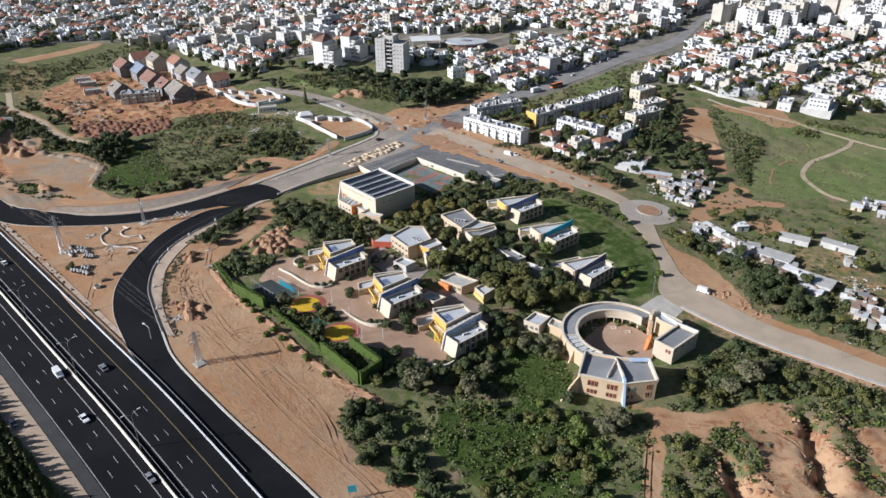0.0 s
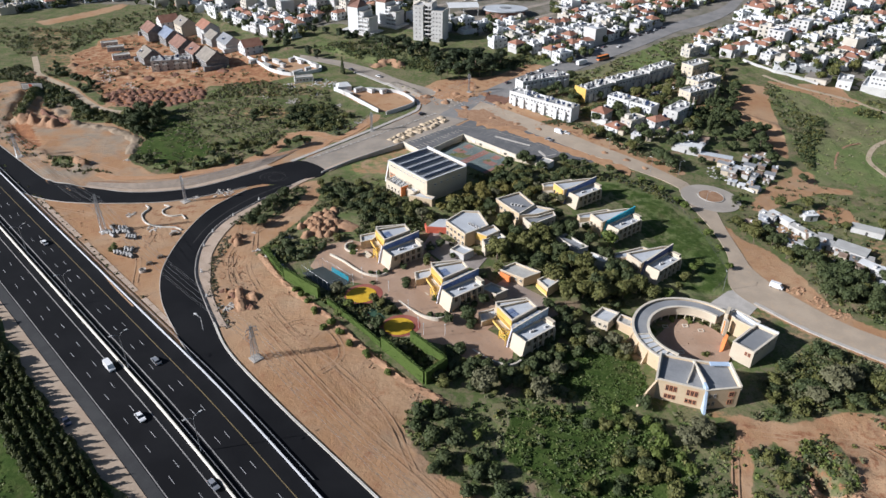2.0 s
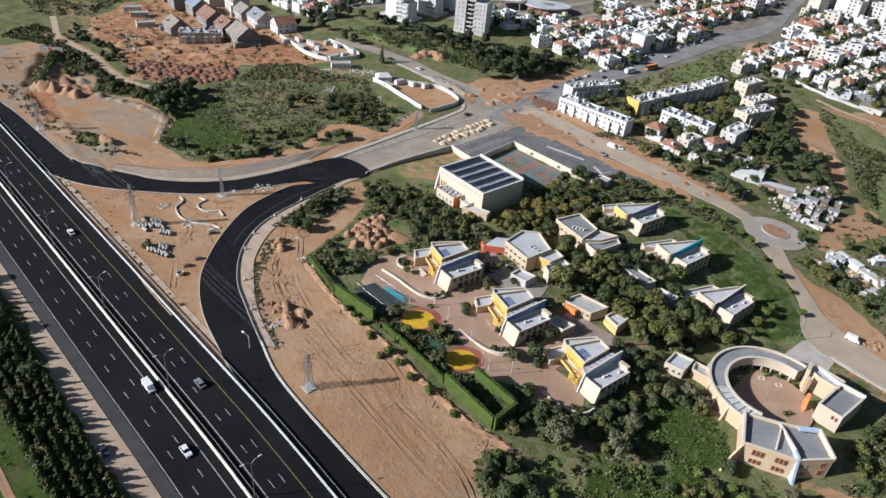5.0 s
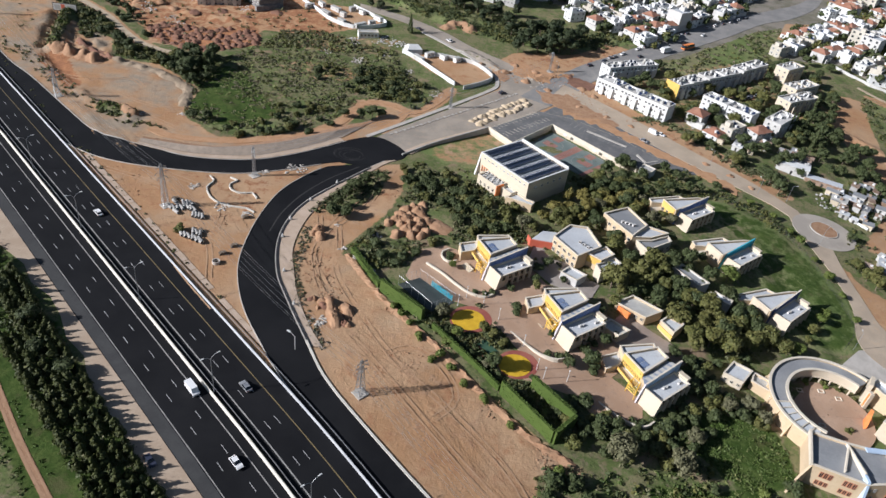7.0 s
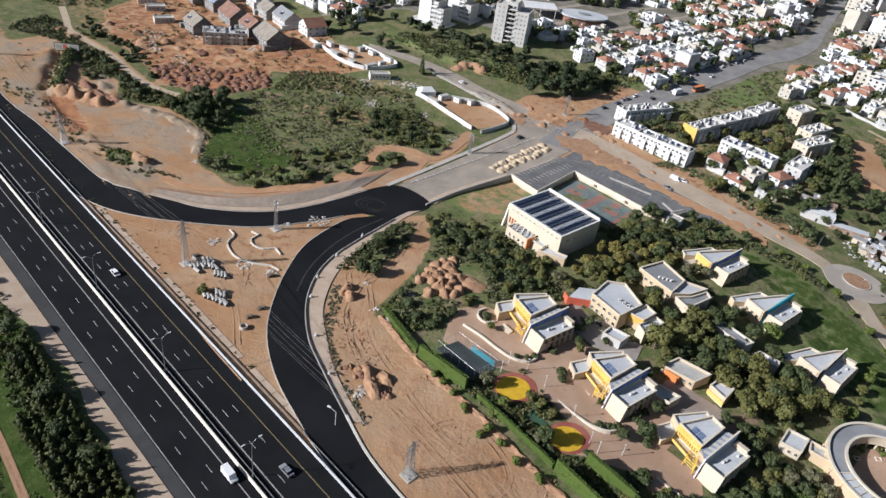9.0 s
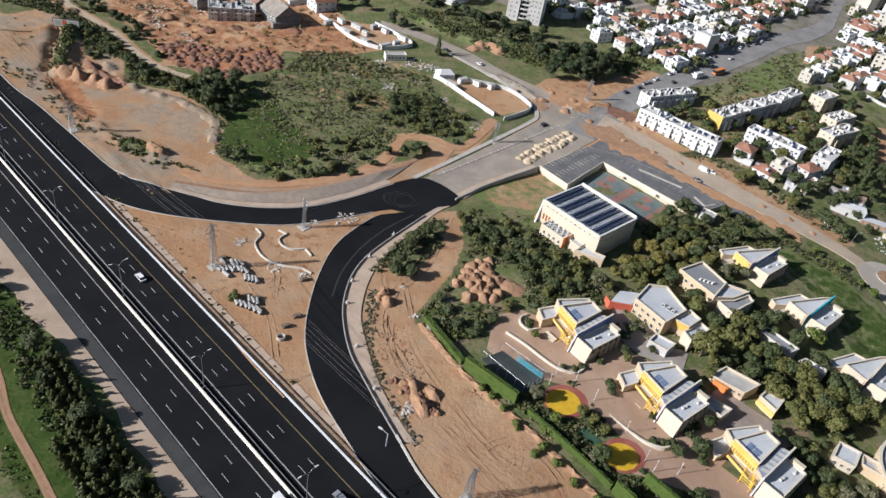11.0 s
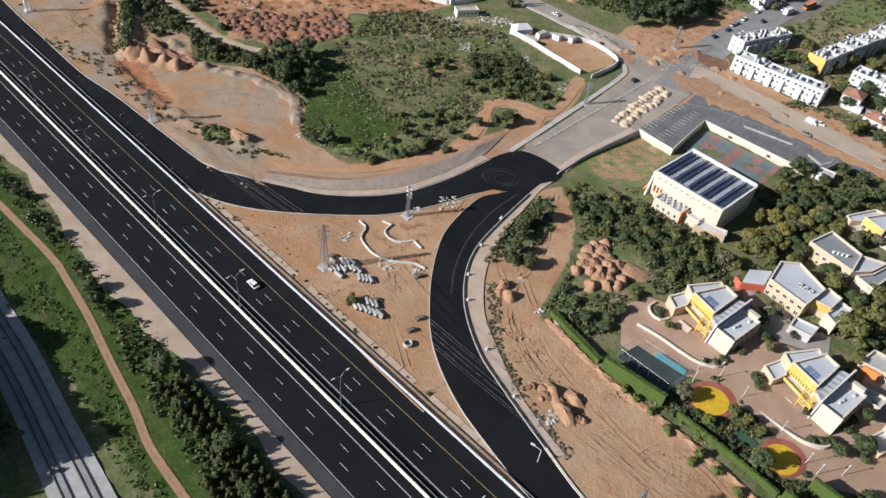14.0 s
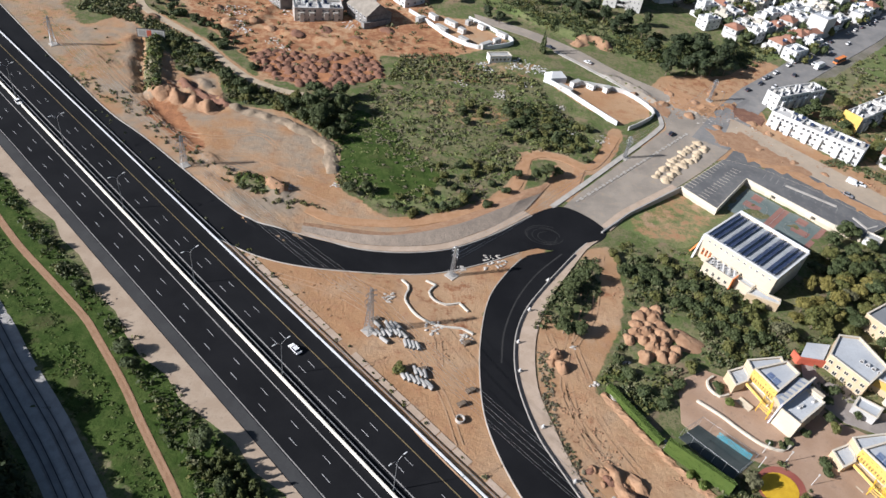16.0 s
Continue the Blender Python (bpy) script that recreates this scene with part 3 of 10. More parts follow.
PARK = [(40, 322), (58, 330), (78, 318), (90, 300), (98, 275), (97, 250), (84, 244), (70, 243), (62, 258), (60, 300)]
MEADOW = [(181, 398), (164, 346), (188, 343), (212, 349), (232, 330), (330, 330), (420, 460), (300, 440), (247, 462), (190, 478)]
RING_LAWN = [(16, 204), (40, 210), (45, 200), (46, 188), (40, 181), (28, 180), (16, 190)]
LOW_MEADOW = [(0, 176), (30, 179), (46, 172), (52, 150), (30, 132), (8, 146), (-4, 160)]
GYM_GRASS = [(-80, 338), (-50, 367), (-26, 352), (-42, 340), (-54, 326), (-68, 330)]
GREEN_HOLLOW = [(-200, 386), (-188, 346), (-170, 332), (-150, 336), (-140, 350), (-160, 372), (-176, 395), (-190, 404)]
RIDGE_GREEN = [(-285, 447), (-279, 457), (-254, 428), (-235, 408), (-219, 405), (-209, 405), (-194, 407), (-188, 381), (-194, 374), (-206, 384), (-221, 394), (-234, 395), (-256, 422), (-264, 414), (-272, 420)]
BILL_GREEN = [(-294, 446), (-286, 446), (-277, 416), (-270, 394), (-277, 393), (-284, 414)]
SCRUB_PATCH = [(-228, 342), (-216, 342), (-205, 337), (-208, 332), (-222, 334)]
TRIANGLE_RED = [(-180, 296), (-150, 297), (-128, 304), (-134, 282), (-136, 262), (-150, 280)]
ROAD_GREEN = [(36, 458), (60, 482), (100, 520), (146, 564), (168, 578), (160, 540), (146, 512), (126, 494), (100, 476), (60, 466)]
VERGE_GREEN = [(-120, 545), (-60, 535), (0, 510), (28, 520), (60, 520), (20, 490), (-40, 484), (-80, 500), (-130, 535)]


LEFT_TRACK = [(-300, 310), (-282, 292), (-266, 278), (-250, 264), (-242, 255), (-231, 242), (-222, 230), (-215, 221), (-208, 212), (-202, 203), (-196, 196.5), (-185, 185), (-165, 163), (-145, 143)]


def ground():
    """One sheet of land that reaches the horizon; what grows or lies bare is a mask on it, as is the haze greying of
    the western sand.
    """
    def axis(lo, hi, far):
        inner = np.arange(lo, hi + 1, 2.0)
        grow = np.cumsum(np.geomspace(3, 260, 26))
        grow = grow * far / grow[-1]
        return np.r_[lo - grow[::-1], inner, hi + grow]
    xs, ys = axis(-420, 330, 3200), axis(90, 640, 3200)
    X, Y = np.meshgrid(xs, ys)
    Z = height(X, Y)

    def mask(*polys, cut=()):
        m = np.zeros(X.shape)
        for p in polys:
            m[inside(p, X, Y)] = 1
        for p in cut:
            m[inside(p, X, Y)] = 0
        for _ in range(2):
            m = (m + np.roll(m, 1, 0) + np.roll(m, -1, 0) + np.roll(m, 1, 1) + np.roll(m, -1, 1)) / 5
        return m
    thicket = [(-112, 291), (-103, 305), (-94, 316), (-89, 312), (-92, 296), (-98, 286), (-108, 277)]
    near = [(-900, -700), (900, -700), (900, 540), (700, 530), (430, 482), (330, 486), (293, 494), (264, 498), (226, 500), (188, 523), (150, 520), (60, 490), (20, 560), (-120, 590), (-134, 580), (-160, 557), (-182, 574), (-206, 606), (-232, 646), (-262, 668), (-312, 690), (-360, 700), (-430, 640), (-900, 660)]
    tracks = [ribbon_poly([(-188, 322), (-177, 322), (-160, 324), (-142, 332), (-128, 342), (-118, 355), (-113, 371), (-112, 379), (-103, 382), (-93, 379), (-84, 374), (-77, 384), (-66, 410)], 5),
              ribbon_poly([(-90, 376), (-93, 362), (-98, 350)], 6),
              ribbon_poly([(-306, 478), (-289, 466), (-269, 450), (-253, 432), (-238, 418), (-222, 408), (-208, 402)], 5),
              [(210, 478), (238, 479), (240, 455), (222, 449), (213, 465)], [(140, 333), (170, 360), (165, 339), (130, 314), (122, 313)],]
    soil = mask(SAND_EAST, TRIANGLE, SAND_WEST, YARD, FAR_FIELD, CROSSING, BARE_EAST, [(158, 556), (176, 590), (198, 596), (206, 580), (186, 556)], DIGGINGS, ROAD_VERGE, LOT_EDGE, MEADOW_BARE, *SHACK_CLEARINGS, *YARD_FLOORS, cut=(thicket, DIG_GREEN, DIG_GREEN_2, DIG_GREEN_3, RIDGE_GREEN, BILL_GREEN, SCRUB_PATCH))
    soil = np.maximum(soil, 0.46 * mask(LANE_SOUTH, SLUM_YARD, [(110, 300), (124, 310), (156, 284), (168, 250), (180, 226), (168, 216), (150, 246), (130, 284)], [(-340, 600), (-300, 520), (-250, 470), (-262, 458), (-300, 480), (-345, 540), (-385, 610)], [(14, 440), (50, 396), (110, 396), (160, 450), (172, 512), (130, 512), (60, 476), (30, 480)], [(-110, 440), (-96, 470), (-150, 462), (-176, 440), (-150, 434)], [(-150, 424), (-120, 420), (-110, 400), (-140, 396), (-170, 410)]))
    soil = np.maximum(soil, 0.5 * mask(GYM_GRASS))
    soil = np.maximum(soil, np.clip(1.7 * mask(*tracks), 0, 1))
    grass = mask(PARK, MEADOW, RING_LAWN, LOW_MEADOW, GYM_GRASS, GREEN_HOLLOW, VERGE_GREEN, ROAD_GREEN)
    soil = soil * (1 - 0.42 * mask([(-450, 545), (-420, 560), (-325, 452), (-300, 440), (-285, 400), (-262, 372), (-290, 380), (-345, 430)]))
    grass = grass * (1 - 0.45 * mask(*MEADOW_DULL))
    scrub = mask(near)
    lush = mask([(-196, 386), (-187, 348), (-172, 336), (-152, 342), (-146, 356), (-160, 374), (-174, 396), (-188, 402)], [hwy(-260, -24), hwy(260, -24), hwy(260, -52), hwy(60, -48), hwy(-40, -47), hwy(-260, -44)]    , RING_LAWN, LOW_MEADOW)
    lush = np.maximum(lush, 0.55 * mask(PARK))
    red = mask(RED_HEAPS, [(-278, 389), (-266, 392), (-241, 359), (-246, 352), (-270, 376)])
    red = np.maximum(red, 0.45 * mask([(-276, 404), (-262, 410), (-238, 392), (-250, 380), (-268, 384)]))
    red = np.maximum(red, np.maximum(np.maximum(0.42 * mask(DIGGINGS, CROSSING, TRIANGLE_RED), 0.3 * mask(SAND_EAST, TRIANGLE)), 0.52 * mask(YARD)))
    grey = mask([(-239, 385), (-228, 377), (-233, 366), (-223, 354), (-204, 362), (-191, 355), (-188, 368), (-201, 380), (-215, 390), (-231, 390)], [(-210, 353), (-190, 361), (-186, 343), (-197, 339)])
    # the even half weight over SAND_WEST is painted distance haze, the rest grey ground
    grey = np.maximum(np.maximum(0.55 * grey, 0.5 * mask(SAND_WEST)), 0.45 * mask([(-345, 427), (-317, 404), (-286, 373), (-254, 347), (-229, 324), (-226, 330), (-250, 356), (-282, 384), (-312, 414), (-335, 440)], [hwy(-100, 18), hwy(60, 18), hwy(60, 23), hwy(-100, 24)]))
    paved = mask([hwy(-340, -28), hwy(260, -28), hwy(260, 21), hwy(-340, 21)],
                 [(-440, 500), (-340, 412), (-230, 300), (-140, 290), (-90, 320), (-100, 350), (-190, 318), (-330, 440), (-420, 530)],
                 [(-86, 330), (-110, 300), (-112, 250), (-90, 205), (-5, 115), (-30, 100), (-110, 185), (-140, 240), (-140, 290), (-112, 330)],
                 [(-110, 345), (-70, 400), (-50, 425), (-70, 460), (-190, 570), (-170, 580), (-30, 470), (10, 470), (210, 660), (250, 640), (30, 440), (110, 338), (125, 320),
                  (108, 300), (110, 255), (160, 205), (270, 130), (240, 110), (90, 238), (90, 310), (10, 395), (-10, 395), (-80, 325)],
                 [(-78, 244), (-75, 268), (-30, 268), (10, 255), (30, 225), (5, 190), (-30, 190), (-75, 230)],
                 [(40, 200), (45, 230), (65, 238), (100, 220), (100, 205), (75, 178), (45, 178)],
                 [(-335, 305), (-160, 120), (-190, 120), (-340, 290)], ribbon_poly(LEFT_TRACK, 7), *[ribbon_poly(p, 8) for p in MEADOW_PATHS], ribbon_poly([(-330, 520), (-306, 480), (-269, 450), (-253, 432), (-238, 418), (-212, 409)], 8),
                 ribbon_poly([(-196, 326), (-177, 322), (-160, 324), (-142, 332), (-128, 342), (-118, 355), (-111, 378), (-103, 382), (-86, 375), (-68, 404)], 8), [(40, 196), (48, 236), (70, 240), (98, 222), (96, 200), (76, 180), (46, 180)])
    rough = noise_grid(X, Y) * np.clip(1 - 1.6 * paved, 0, 1)
    Z = Z + (scrub * (1 - soil) * 0.5 + soil * 0.04 + red * 0.5) * rough
    Z += noise_grid(X, Y, 11, 4.0) * mask([(84, 172), (146, 172), (130, 120), (80, 120), (82, 150)]) * 0.9
    Z += noise_grid(X, Y, 12, 3.0) * mask([(-330, 480), (-290, 450), (-240, 386), (-276, 384), (-300, 430)], RED_HEAPS, CROSSING) * 0.5 * np.clip(1 - 1.6 * paved, 0, 1)
    n, m = X.shape
    k = np.arange(n * m).reshape(n, m)
    faces = np.stack([k[:-1, :-1], k[:-1, 1:], k[1:, 1:], k[1:, :-1]], -1).reshape(-1, 4)
    me = bpy.data.meshes.new("ground")
    me.vertices.add(n * m)
    me.vertices.foreach_set("co", np.stack([X, Y, Z], -1).ravel())
    me.loops.add(faces.size)
    me.loops.foreach_set("vertex_index", faces.ravel())
    me.polygons.add(len(faces))
    me.polygons.foreach_set("loop_start", np.arange(0, faces.size, 4))
    me.polygons.foreach_set("use_smooth", np.ones(len(faces), bool))
    for name, a in (("soil", soil), ("grass", grass), ("scrub", scrub), ("red", red), ("grey", grey), ("lush", lush)):
        me.attributes.new(name, "FLOAT", "POINT").data.foreach_set("value", a.ravel())
    me.materials.append(GROUND)
    me.update()
    me.validate()
    tagged(new("ground", me), "open land of orange earth, scrub and winter grass", "ground", kind="structure")


def noise_grid(X, Y, seed=3, size=6.0):
    """Smooth random relief between about -1 and 1."""
    r = np.random.RandomState(seed)
    out = np.zeros(X.shape)
    for octave in range(4):
        for _ in range(5):
            a, p = r.uniform(0, math.tau), r.uniform(0, math.tau)
            f = math.tau / (size * 3.2 / 1.8 ** octave) * r.uniform(0.7, 1.3)
            out += np.sin((X * math.cos(a) + Y * math.sin(a)) * f + p + 1.5 * np.sin(Y * f * 0.6 + p)) / (5 * 1.6 ** octave)
    return out


def ribbon_poly(path, width):
    p = spline(path, 4)
    return shifted(p, width / 2) + shifted(p, -width / 2)[::-1]


ground()


# ---- motorway ----
def along(n, s0=-460, s1=560, step=10):
    return [hwy(s, n) for s in np.arange(s0, s1 + 1, step)]


road = thing("road", "black asphalt motorway with three lanes each way", "road", kind="structure")
part("carriageway", strip(along(-0.9), along(-17.4), 0.10, ASPHALT_NEW), road)
part("carriageway", strip(along(17.2), along(0.2), 0.10, ASPHALT_NEW), road)
part("hard_shoulder", strip(along(-13.9), along(-17.2), 0.115, surface("shoulder_asphalt", (0.035, 0.035, 0.036), (0.05, 0.05, 0.05), 0.1, 2.0, 0.85), cross=1, skirt=0.02), road)
for n, mat, w in ((-3.4, PAINT_FAINT, 0.3), (-13.5, PAINT_FAINT, 0.25), (2.9, PAINT_FAINT, 0.34), (11.8, PAINT_YELLOW, 0.28)):
    part("edge_line", strip(along(n + w / 2), along(n - w / 2), 0.125, mat, cross=1, skirt=0.01), road)
for n, phase in ((-6.7, 0), (-10.1, 4), (5.75, 0), (8.8, 0.0)):
    m = Mesh()
    for s in np.arange(-330 + phase - 13.75 * 9, 556, 13.75):
        a, b = hwy(s, n + 0.08), hwy(s + 3.2, n - 0.08)
        c, d = hwy(s + 3.2, n + 0.08), hwy(s, n - 0.08)
        m.face([(*p, H(*p) + 0.125) for p in (a, d, b, c)], PAINT)
    part("lane_dashes", m, road)


def barrier(name, label, n, h, w, mat):
    """A cast concrete safety barrier with a wide foot."""
    m = Mesh()
    prof = [(-w, 0), (-w, 0.12), (-w * 0.5, 0.35), (-w * 0.3, h), (w * 0.3, h), (w * 0.5, 0.35), (w, 0.12), (w, 0)]
    S = np.arange(-460, 561, 10.0)
    vs = [(*hwy(s, n + o), H(*hwy(s, n)) + 0.05 + z) for s in S for o, z in prof]
    k = len(prof)
    m.add(vs, [(j * k + i, j * k + i + 1, (j + 1) * k + i + 1, (j + 1) * k + i) for j in range(len(S) - 1) for i in range(k - 1)], mat)
    tagged(thing(name, label, "barrier", mesh=m), kind="structure")


barrier("median_barrier", "white concrete barrier along the motorway's middle", -0.5, 1.1, 0.36, BARRIER)
barrier("roadside_barrier", "grey concrete barrier between motorway and slip road", 16.6, 0.9, 0.26, BARRIER_GREY)


def guard_rail(n, s0, s1, label):
    rail = thing("guard_rail", label, "guard rail", kind="structure")
    m = Mesh()
    pts = [hwy(s, n) for s in np.arange(s0, s1 + 1, 8.0)]
    m.wall(pts, 0.12, [H(*p) + 0.45 for p in pts], [H(*p) + 0.78 for p in pts], STEEL)
    part("rail", m, rail)
    posts = Mesh()
    for s in np.arange(s0, s1, 4.0):
        p = hwy(s, n + 0.12)
        posts.bar((*p, H(*p)), (*p, H(*p) + 0.75), 0.16, DARK_METAL)
    tagged(part("posts", posts, rail), kind="stuff")


guard_rail(0.95, -460, 560, "galvanised guard rail on short posts beside the median barrier")
guard_rail(18.4, -200, 170, "galvanised guard rail on the earth verge")


def lamp_post():
    lamp = thing("street_lamp", "grey steel motorway lamp post with two arms", "street lamp", group="motorway lamps")
    m = Mesh()
    m.tube([(0, 0, 0), (0, 0, 0.8), (0, 0, 0.81), (0, 0, 12.6)], [0.2, 0.2, 0.13, 0.08], STEEL)
    part("pole", m, lamp)
    for sx in (-1, 1):
        a = Mesh()
        pts = [(0, 0, 12.4), (0.5 * sx, 0, 13.2), (1.3 * sx, 0, 13.7), (2.1 * sx, 0, 13.9)]
        for p, q in zip(pts, pts[1:]):
            a.bar(p, q, 0.11, STEEL, 6)
        arm = part("arm", a, lamp)
        b = Mesh()
        b.prism([(1.9 * sx, -0.16), (2.9 * sx, -0.12), (2.9 * sx, 0.12), (1.9 * sx, 0.16)][::sx], 13.82, 13.98, WHITE, bottom=True)
        part("lamp_head", b, arm)
    return lamp


first_lamp = lamp_post()
turn = math.degrees(math.atan2(HWY_N[1], HWY_N[0]))
for i in range(-6, 4):
    p = hwy(-0.3 + 46.7 * i, 0.4)
    m = pose(*p, H(*p) + 0.1, 0, 0, turn)
    if i == -6:
        first_lamp.matrix_basis = m
    else:
        copy_thing(first_lamp, m)

part("sand_shoulder", strip(along(-17.3), [hwy(s, -23 + 2.2 * math.sin(s * 0.05) + 1.2 * math.sin(s * 0.23)) for s in np.arange(-460, 561, 10)], 0.06,
     surface("compacted_sand", (0.37, 0.28, 0.2), (0.44, 0.345, 0.255), 0.15, 1.5, 0.95, dirt=(0.26, 0.2, 0.145)), cross=3), road)

# ---- slip roads ----
slip = thing("slip_road", "fresh black asphalt slip roads curving to a junction", "road", kind="structure")
L1 = spline([(-108, 316), (-116, 313), (-124, 302), (-130, 290), (-133, 275), (-134, 258), (-132.5, 240), (-126, 222), (-116, 206), (-104, 190), (-80, 166), (-50, 137), (-20, 108), (80, 11), (180, -86)])
R1 = spline([(-93, 324), (-97, 319), (-104, 309), (-112, 297), (-119, 285), (-123, 272), (-123.5, 256), (-119.5, 239), (-113.5, 227), (-103, 208.5), (-92.5, 192), (-72, 171), (-51.5, 152.5), (-36, 138.5), (-10, 113), (89, 16), (189, -81)])
part("lane_surface", strip(R1, L1, 0.14, ASPHALT_NEW, n=190, cross=6), slip)
U2 = spline([(-420, 514), (-337, 427), (-317, 407), (-286, 376), (-266, 360), (-239, 336), (-218, 318), (-204, 312.5), (-190, 310), (-176, 306.5), (-160, 307), (-145, 311), (-135, 317), (-126, 324), (-112, 337)])
D2 = spline([(-432, 500), (-347, 421), (-325, 399), (-296, 371), (-275, 351), (-250, 327), (-229, 309), (-214, 300.5), (-202, 296.5), (-188, 295), (-170, 295.6), (-156, 297), (-145, 300), (-130, 307.5), (-116, 316), (-97, 324)])
part("lane_surface", strip(U2, D2, 0.16, ASPHALT_NEW, n=120, cross=6), slip)
part("junction_apron", patch_mesh(spline([(-121, 327), (-112, 338), (-98, 345), (-84, 332), (-96, 319), (-107, 317.5), (-114, 319)], 3, True), 0.19, ASPHALT_NEW), slip)
KERB_R = shifted(R1, 0.2)
part("kerb", ribbon(KERB_R, 0.3, 0.32, CONCRETE), slip)
part("edging_sheet", ribbon([p for p in shifted(R1, 0.85) if 206 < p[1] < 318], 1.0, 0.37, surface("black_ground_sheet", (0.014, 0.014, 0.017), (0.035, 0.034, 0.036), 0.6, 2.0, 0.6, strength=0.8, dist=0.2)), slip, "crumpled black sheet along the kerb")
part("kerb", ribbon([p for p in shifted(R1, 0.3) if p[1] < 209], 0.7, 0.4, BARRIER), slip, "white kerb edging the sandy strip")
part("kerb", ribbon([p for p in shifted(L1, -0.2) if p[1] < 311], 0.3, 0.3, CONCRETE), slip)
part("kerb", ribbon(shifted(U2, 0.3), 0.35, 0.32, CONCRETE), slip)
part("kerb", ribbon([p for p in shifted(D2, -0.3) if -228 < p[0] < -118], 0.3, 0.3, CONCRETE), slip)
DUSTY = surface("dusty_asphalt_marks", (0.022, 0.022, 0.022), (0.036, 0.034, 0.032), 0.4, 2.0, 0.9)
for k, (cx, cy, rx, ry) in enumerate(((-109, 325.5, 6.2, 5.0), (-108, 325.5, 5.2, 4.2), (-108.5, 326, 7.2, 5.6), (-107.5, 325, 3.6, 3.0))):
    ringp = [(cx + rx * math.cos(a), cy + ry * math.sin(a)) for a in np.linspace(0.5 * k, 5.2 + 0.4 * k, 36)]
    part("tyre_mark", ribbon(ringp, 0.22, 0.2, DUSTY, cross=1, skirt=0.005), slip)
part("tyre_mark", ribbon(spline([(-103, 316), (-113, 304), (-121, 290), (-126, 275), (-127.5, 262)]), 0.5, 0.15, DUSTY, cross=1, skirt=0.005), slip)
for k in range(30):
    a, b = hwy(-96 + 6 * k, 20.2), hwy(-96 + 6 * k + 5.7, 20.2)
    off = 3.0 * max(0.0, 1 - abs(k - 14) / 18)
    if k % 9 == 7:
        continue
    part("verge_slab", ribbon([hwy(-96 + 6 * k + q, 20.6) for q in (0, 2.85, 5.7)], 1.6 + 0.25 * off, 0.12, PAVING_TAN, cross=1), slip)

walk_1 = thing("pavement", "tan concrete footway beside the slip road", "pavement", kind="structure")
OUT1 = spline([(-88, 326), (-93, 320.5), (-100, 309), (-108, 295), (-114, 281), (-116.8, 268), (-117, 253), (-113.5, 240), (-110, 229), (-103.5, 216), (-97, 206)])
IN1 = spline([(-92.6, 324), (-96.5, 319.2), (-103.5, 309), (-111.5, 297), (-118.4, 285), (-122.4, 272), (-122.9, 256), (-119, 240), (-113.4, 228), (-108, 218), (-101.5, 207)])
part("paving", strip(OUT1, IN1, 0.28, PAVING_TAN, n=70), walk_1)
walk_2 = thing("pavement", "sloping gravel bank with a concrete footway above the slip road", "pavement", kind="structure")
part("paving", strip(spline([(-196, 313), (-176, 309.3), (-160, 310.5), (-146, 314.5), (-136, 321), (-127, 328), (-116, 340)]),
                     spline([(-196, 310.8), (-176, 307.2), (-160, 307.8), (-145, 311.8), (-135, 318), (-126, 325), (-113, 337.4)]), 0.3, PAVING_TAN, n=50), walk_2)
bank = Mesh()
top = even(spline([(-196, 316), (-172, 313.5), (-158, 316.5), (-141, 325), (-128, 335), (-116, 345), (-107, 353)]), 60)
low = even(spline([(-196, 313.2), (-176, 309.5), (-160, 310.7), (-146, 314.7), (-136, 321.2), (-126, 329), (-114, 341)]), 60)
for i, (a, b, c, d) in enumerate(zip(top, top[1:], low[1:], low)):
    za, zb = (0.32 + 1.3 * min(1, q / 16, (59 - q) / 8) for q in (i, i + 1))
    bank.face([(*d, 0.3), (*c, 0.3), (*b, zb), (*a, za)], GRAVEL_WALL)
    e, f = 2 * a - d, 2 * b - c
    bank.face([(*a, za), (*b, zb), (*f, -0.1), (*e, -0.1)], EARTH)
part("bank", bank, walk_2, "grey gravel slope")

# ---- the road north-east to the crossing ----
town_road = thing("road", "grey dusty road with a kerbed middle strip", "road", kind="structure")
part("lane_surface", strip(spline([(-104, 338), (-92, 355), (-68, 384), (-46, 411), (-41, 418), (-42, 436), (-55, 452), (-64, 460), (-75, 471), (-87, 481), (-100, 493), (-114, 500), (-132, 509)]),
                           spline([(-86, 332), (-74, 346), (-47, 369), (-22, 395), (-12, 410), (-17, 432), (-34, 452), (-50, 464), (-61, 473), (-73, 485), (-88, 496), (-104, 505), (-116, 510), (-133, 517)]), 0.15, ASPHALT_OLD, n=90, cross=6), town_road)
part("lane_surface", strip(spline([(-30, 412), (-12, 438), (8, 464), (26, 482), (58, 514), (111, 565), (149, 597), (173, 616), (202, 640), (232, 682), (324, 838), (430, 1040)]),
                           spline([(-14, 404), (2, 426), (14, 444), (29, 460), (76, 505), (122, 548), (156, 582), (184, 602), (214, 634), (240, 678), (332, 834), (438, 1036)]), 0.2, TOWN_ASPHALT, n=80, cross=6), town_road)
part("lane_surface", strip(spline([(-4, 434), (8, 424), (23, 410), (42, 390), (59, 371), (76, 355), (90, 341), (97, 334)]),
                           spline([(-16, 410), (3, 406), (20, 391), (40, 371), (58, 354), (75, 341), (84, 335), (91, 328)]), 0.26, DUSTY_LANE, n=60, cross=4), town_road)
part("footway", ribbon(spline([(-104, 344), (-94, 356), (-70, 385), (-47, 413), (-42.5, 422), (-44.5, 436), (-57, 453), (-66, 461.5), (-77, 472), (-89, 482.5)]), 2.2, 0.34, CONCRETE), town_road)
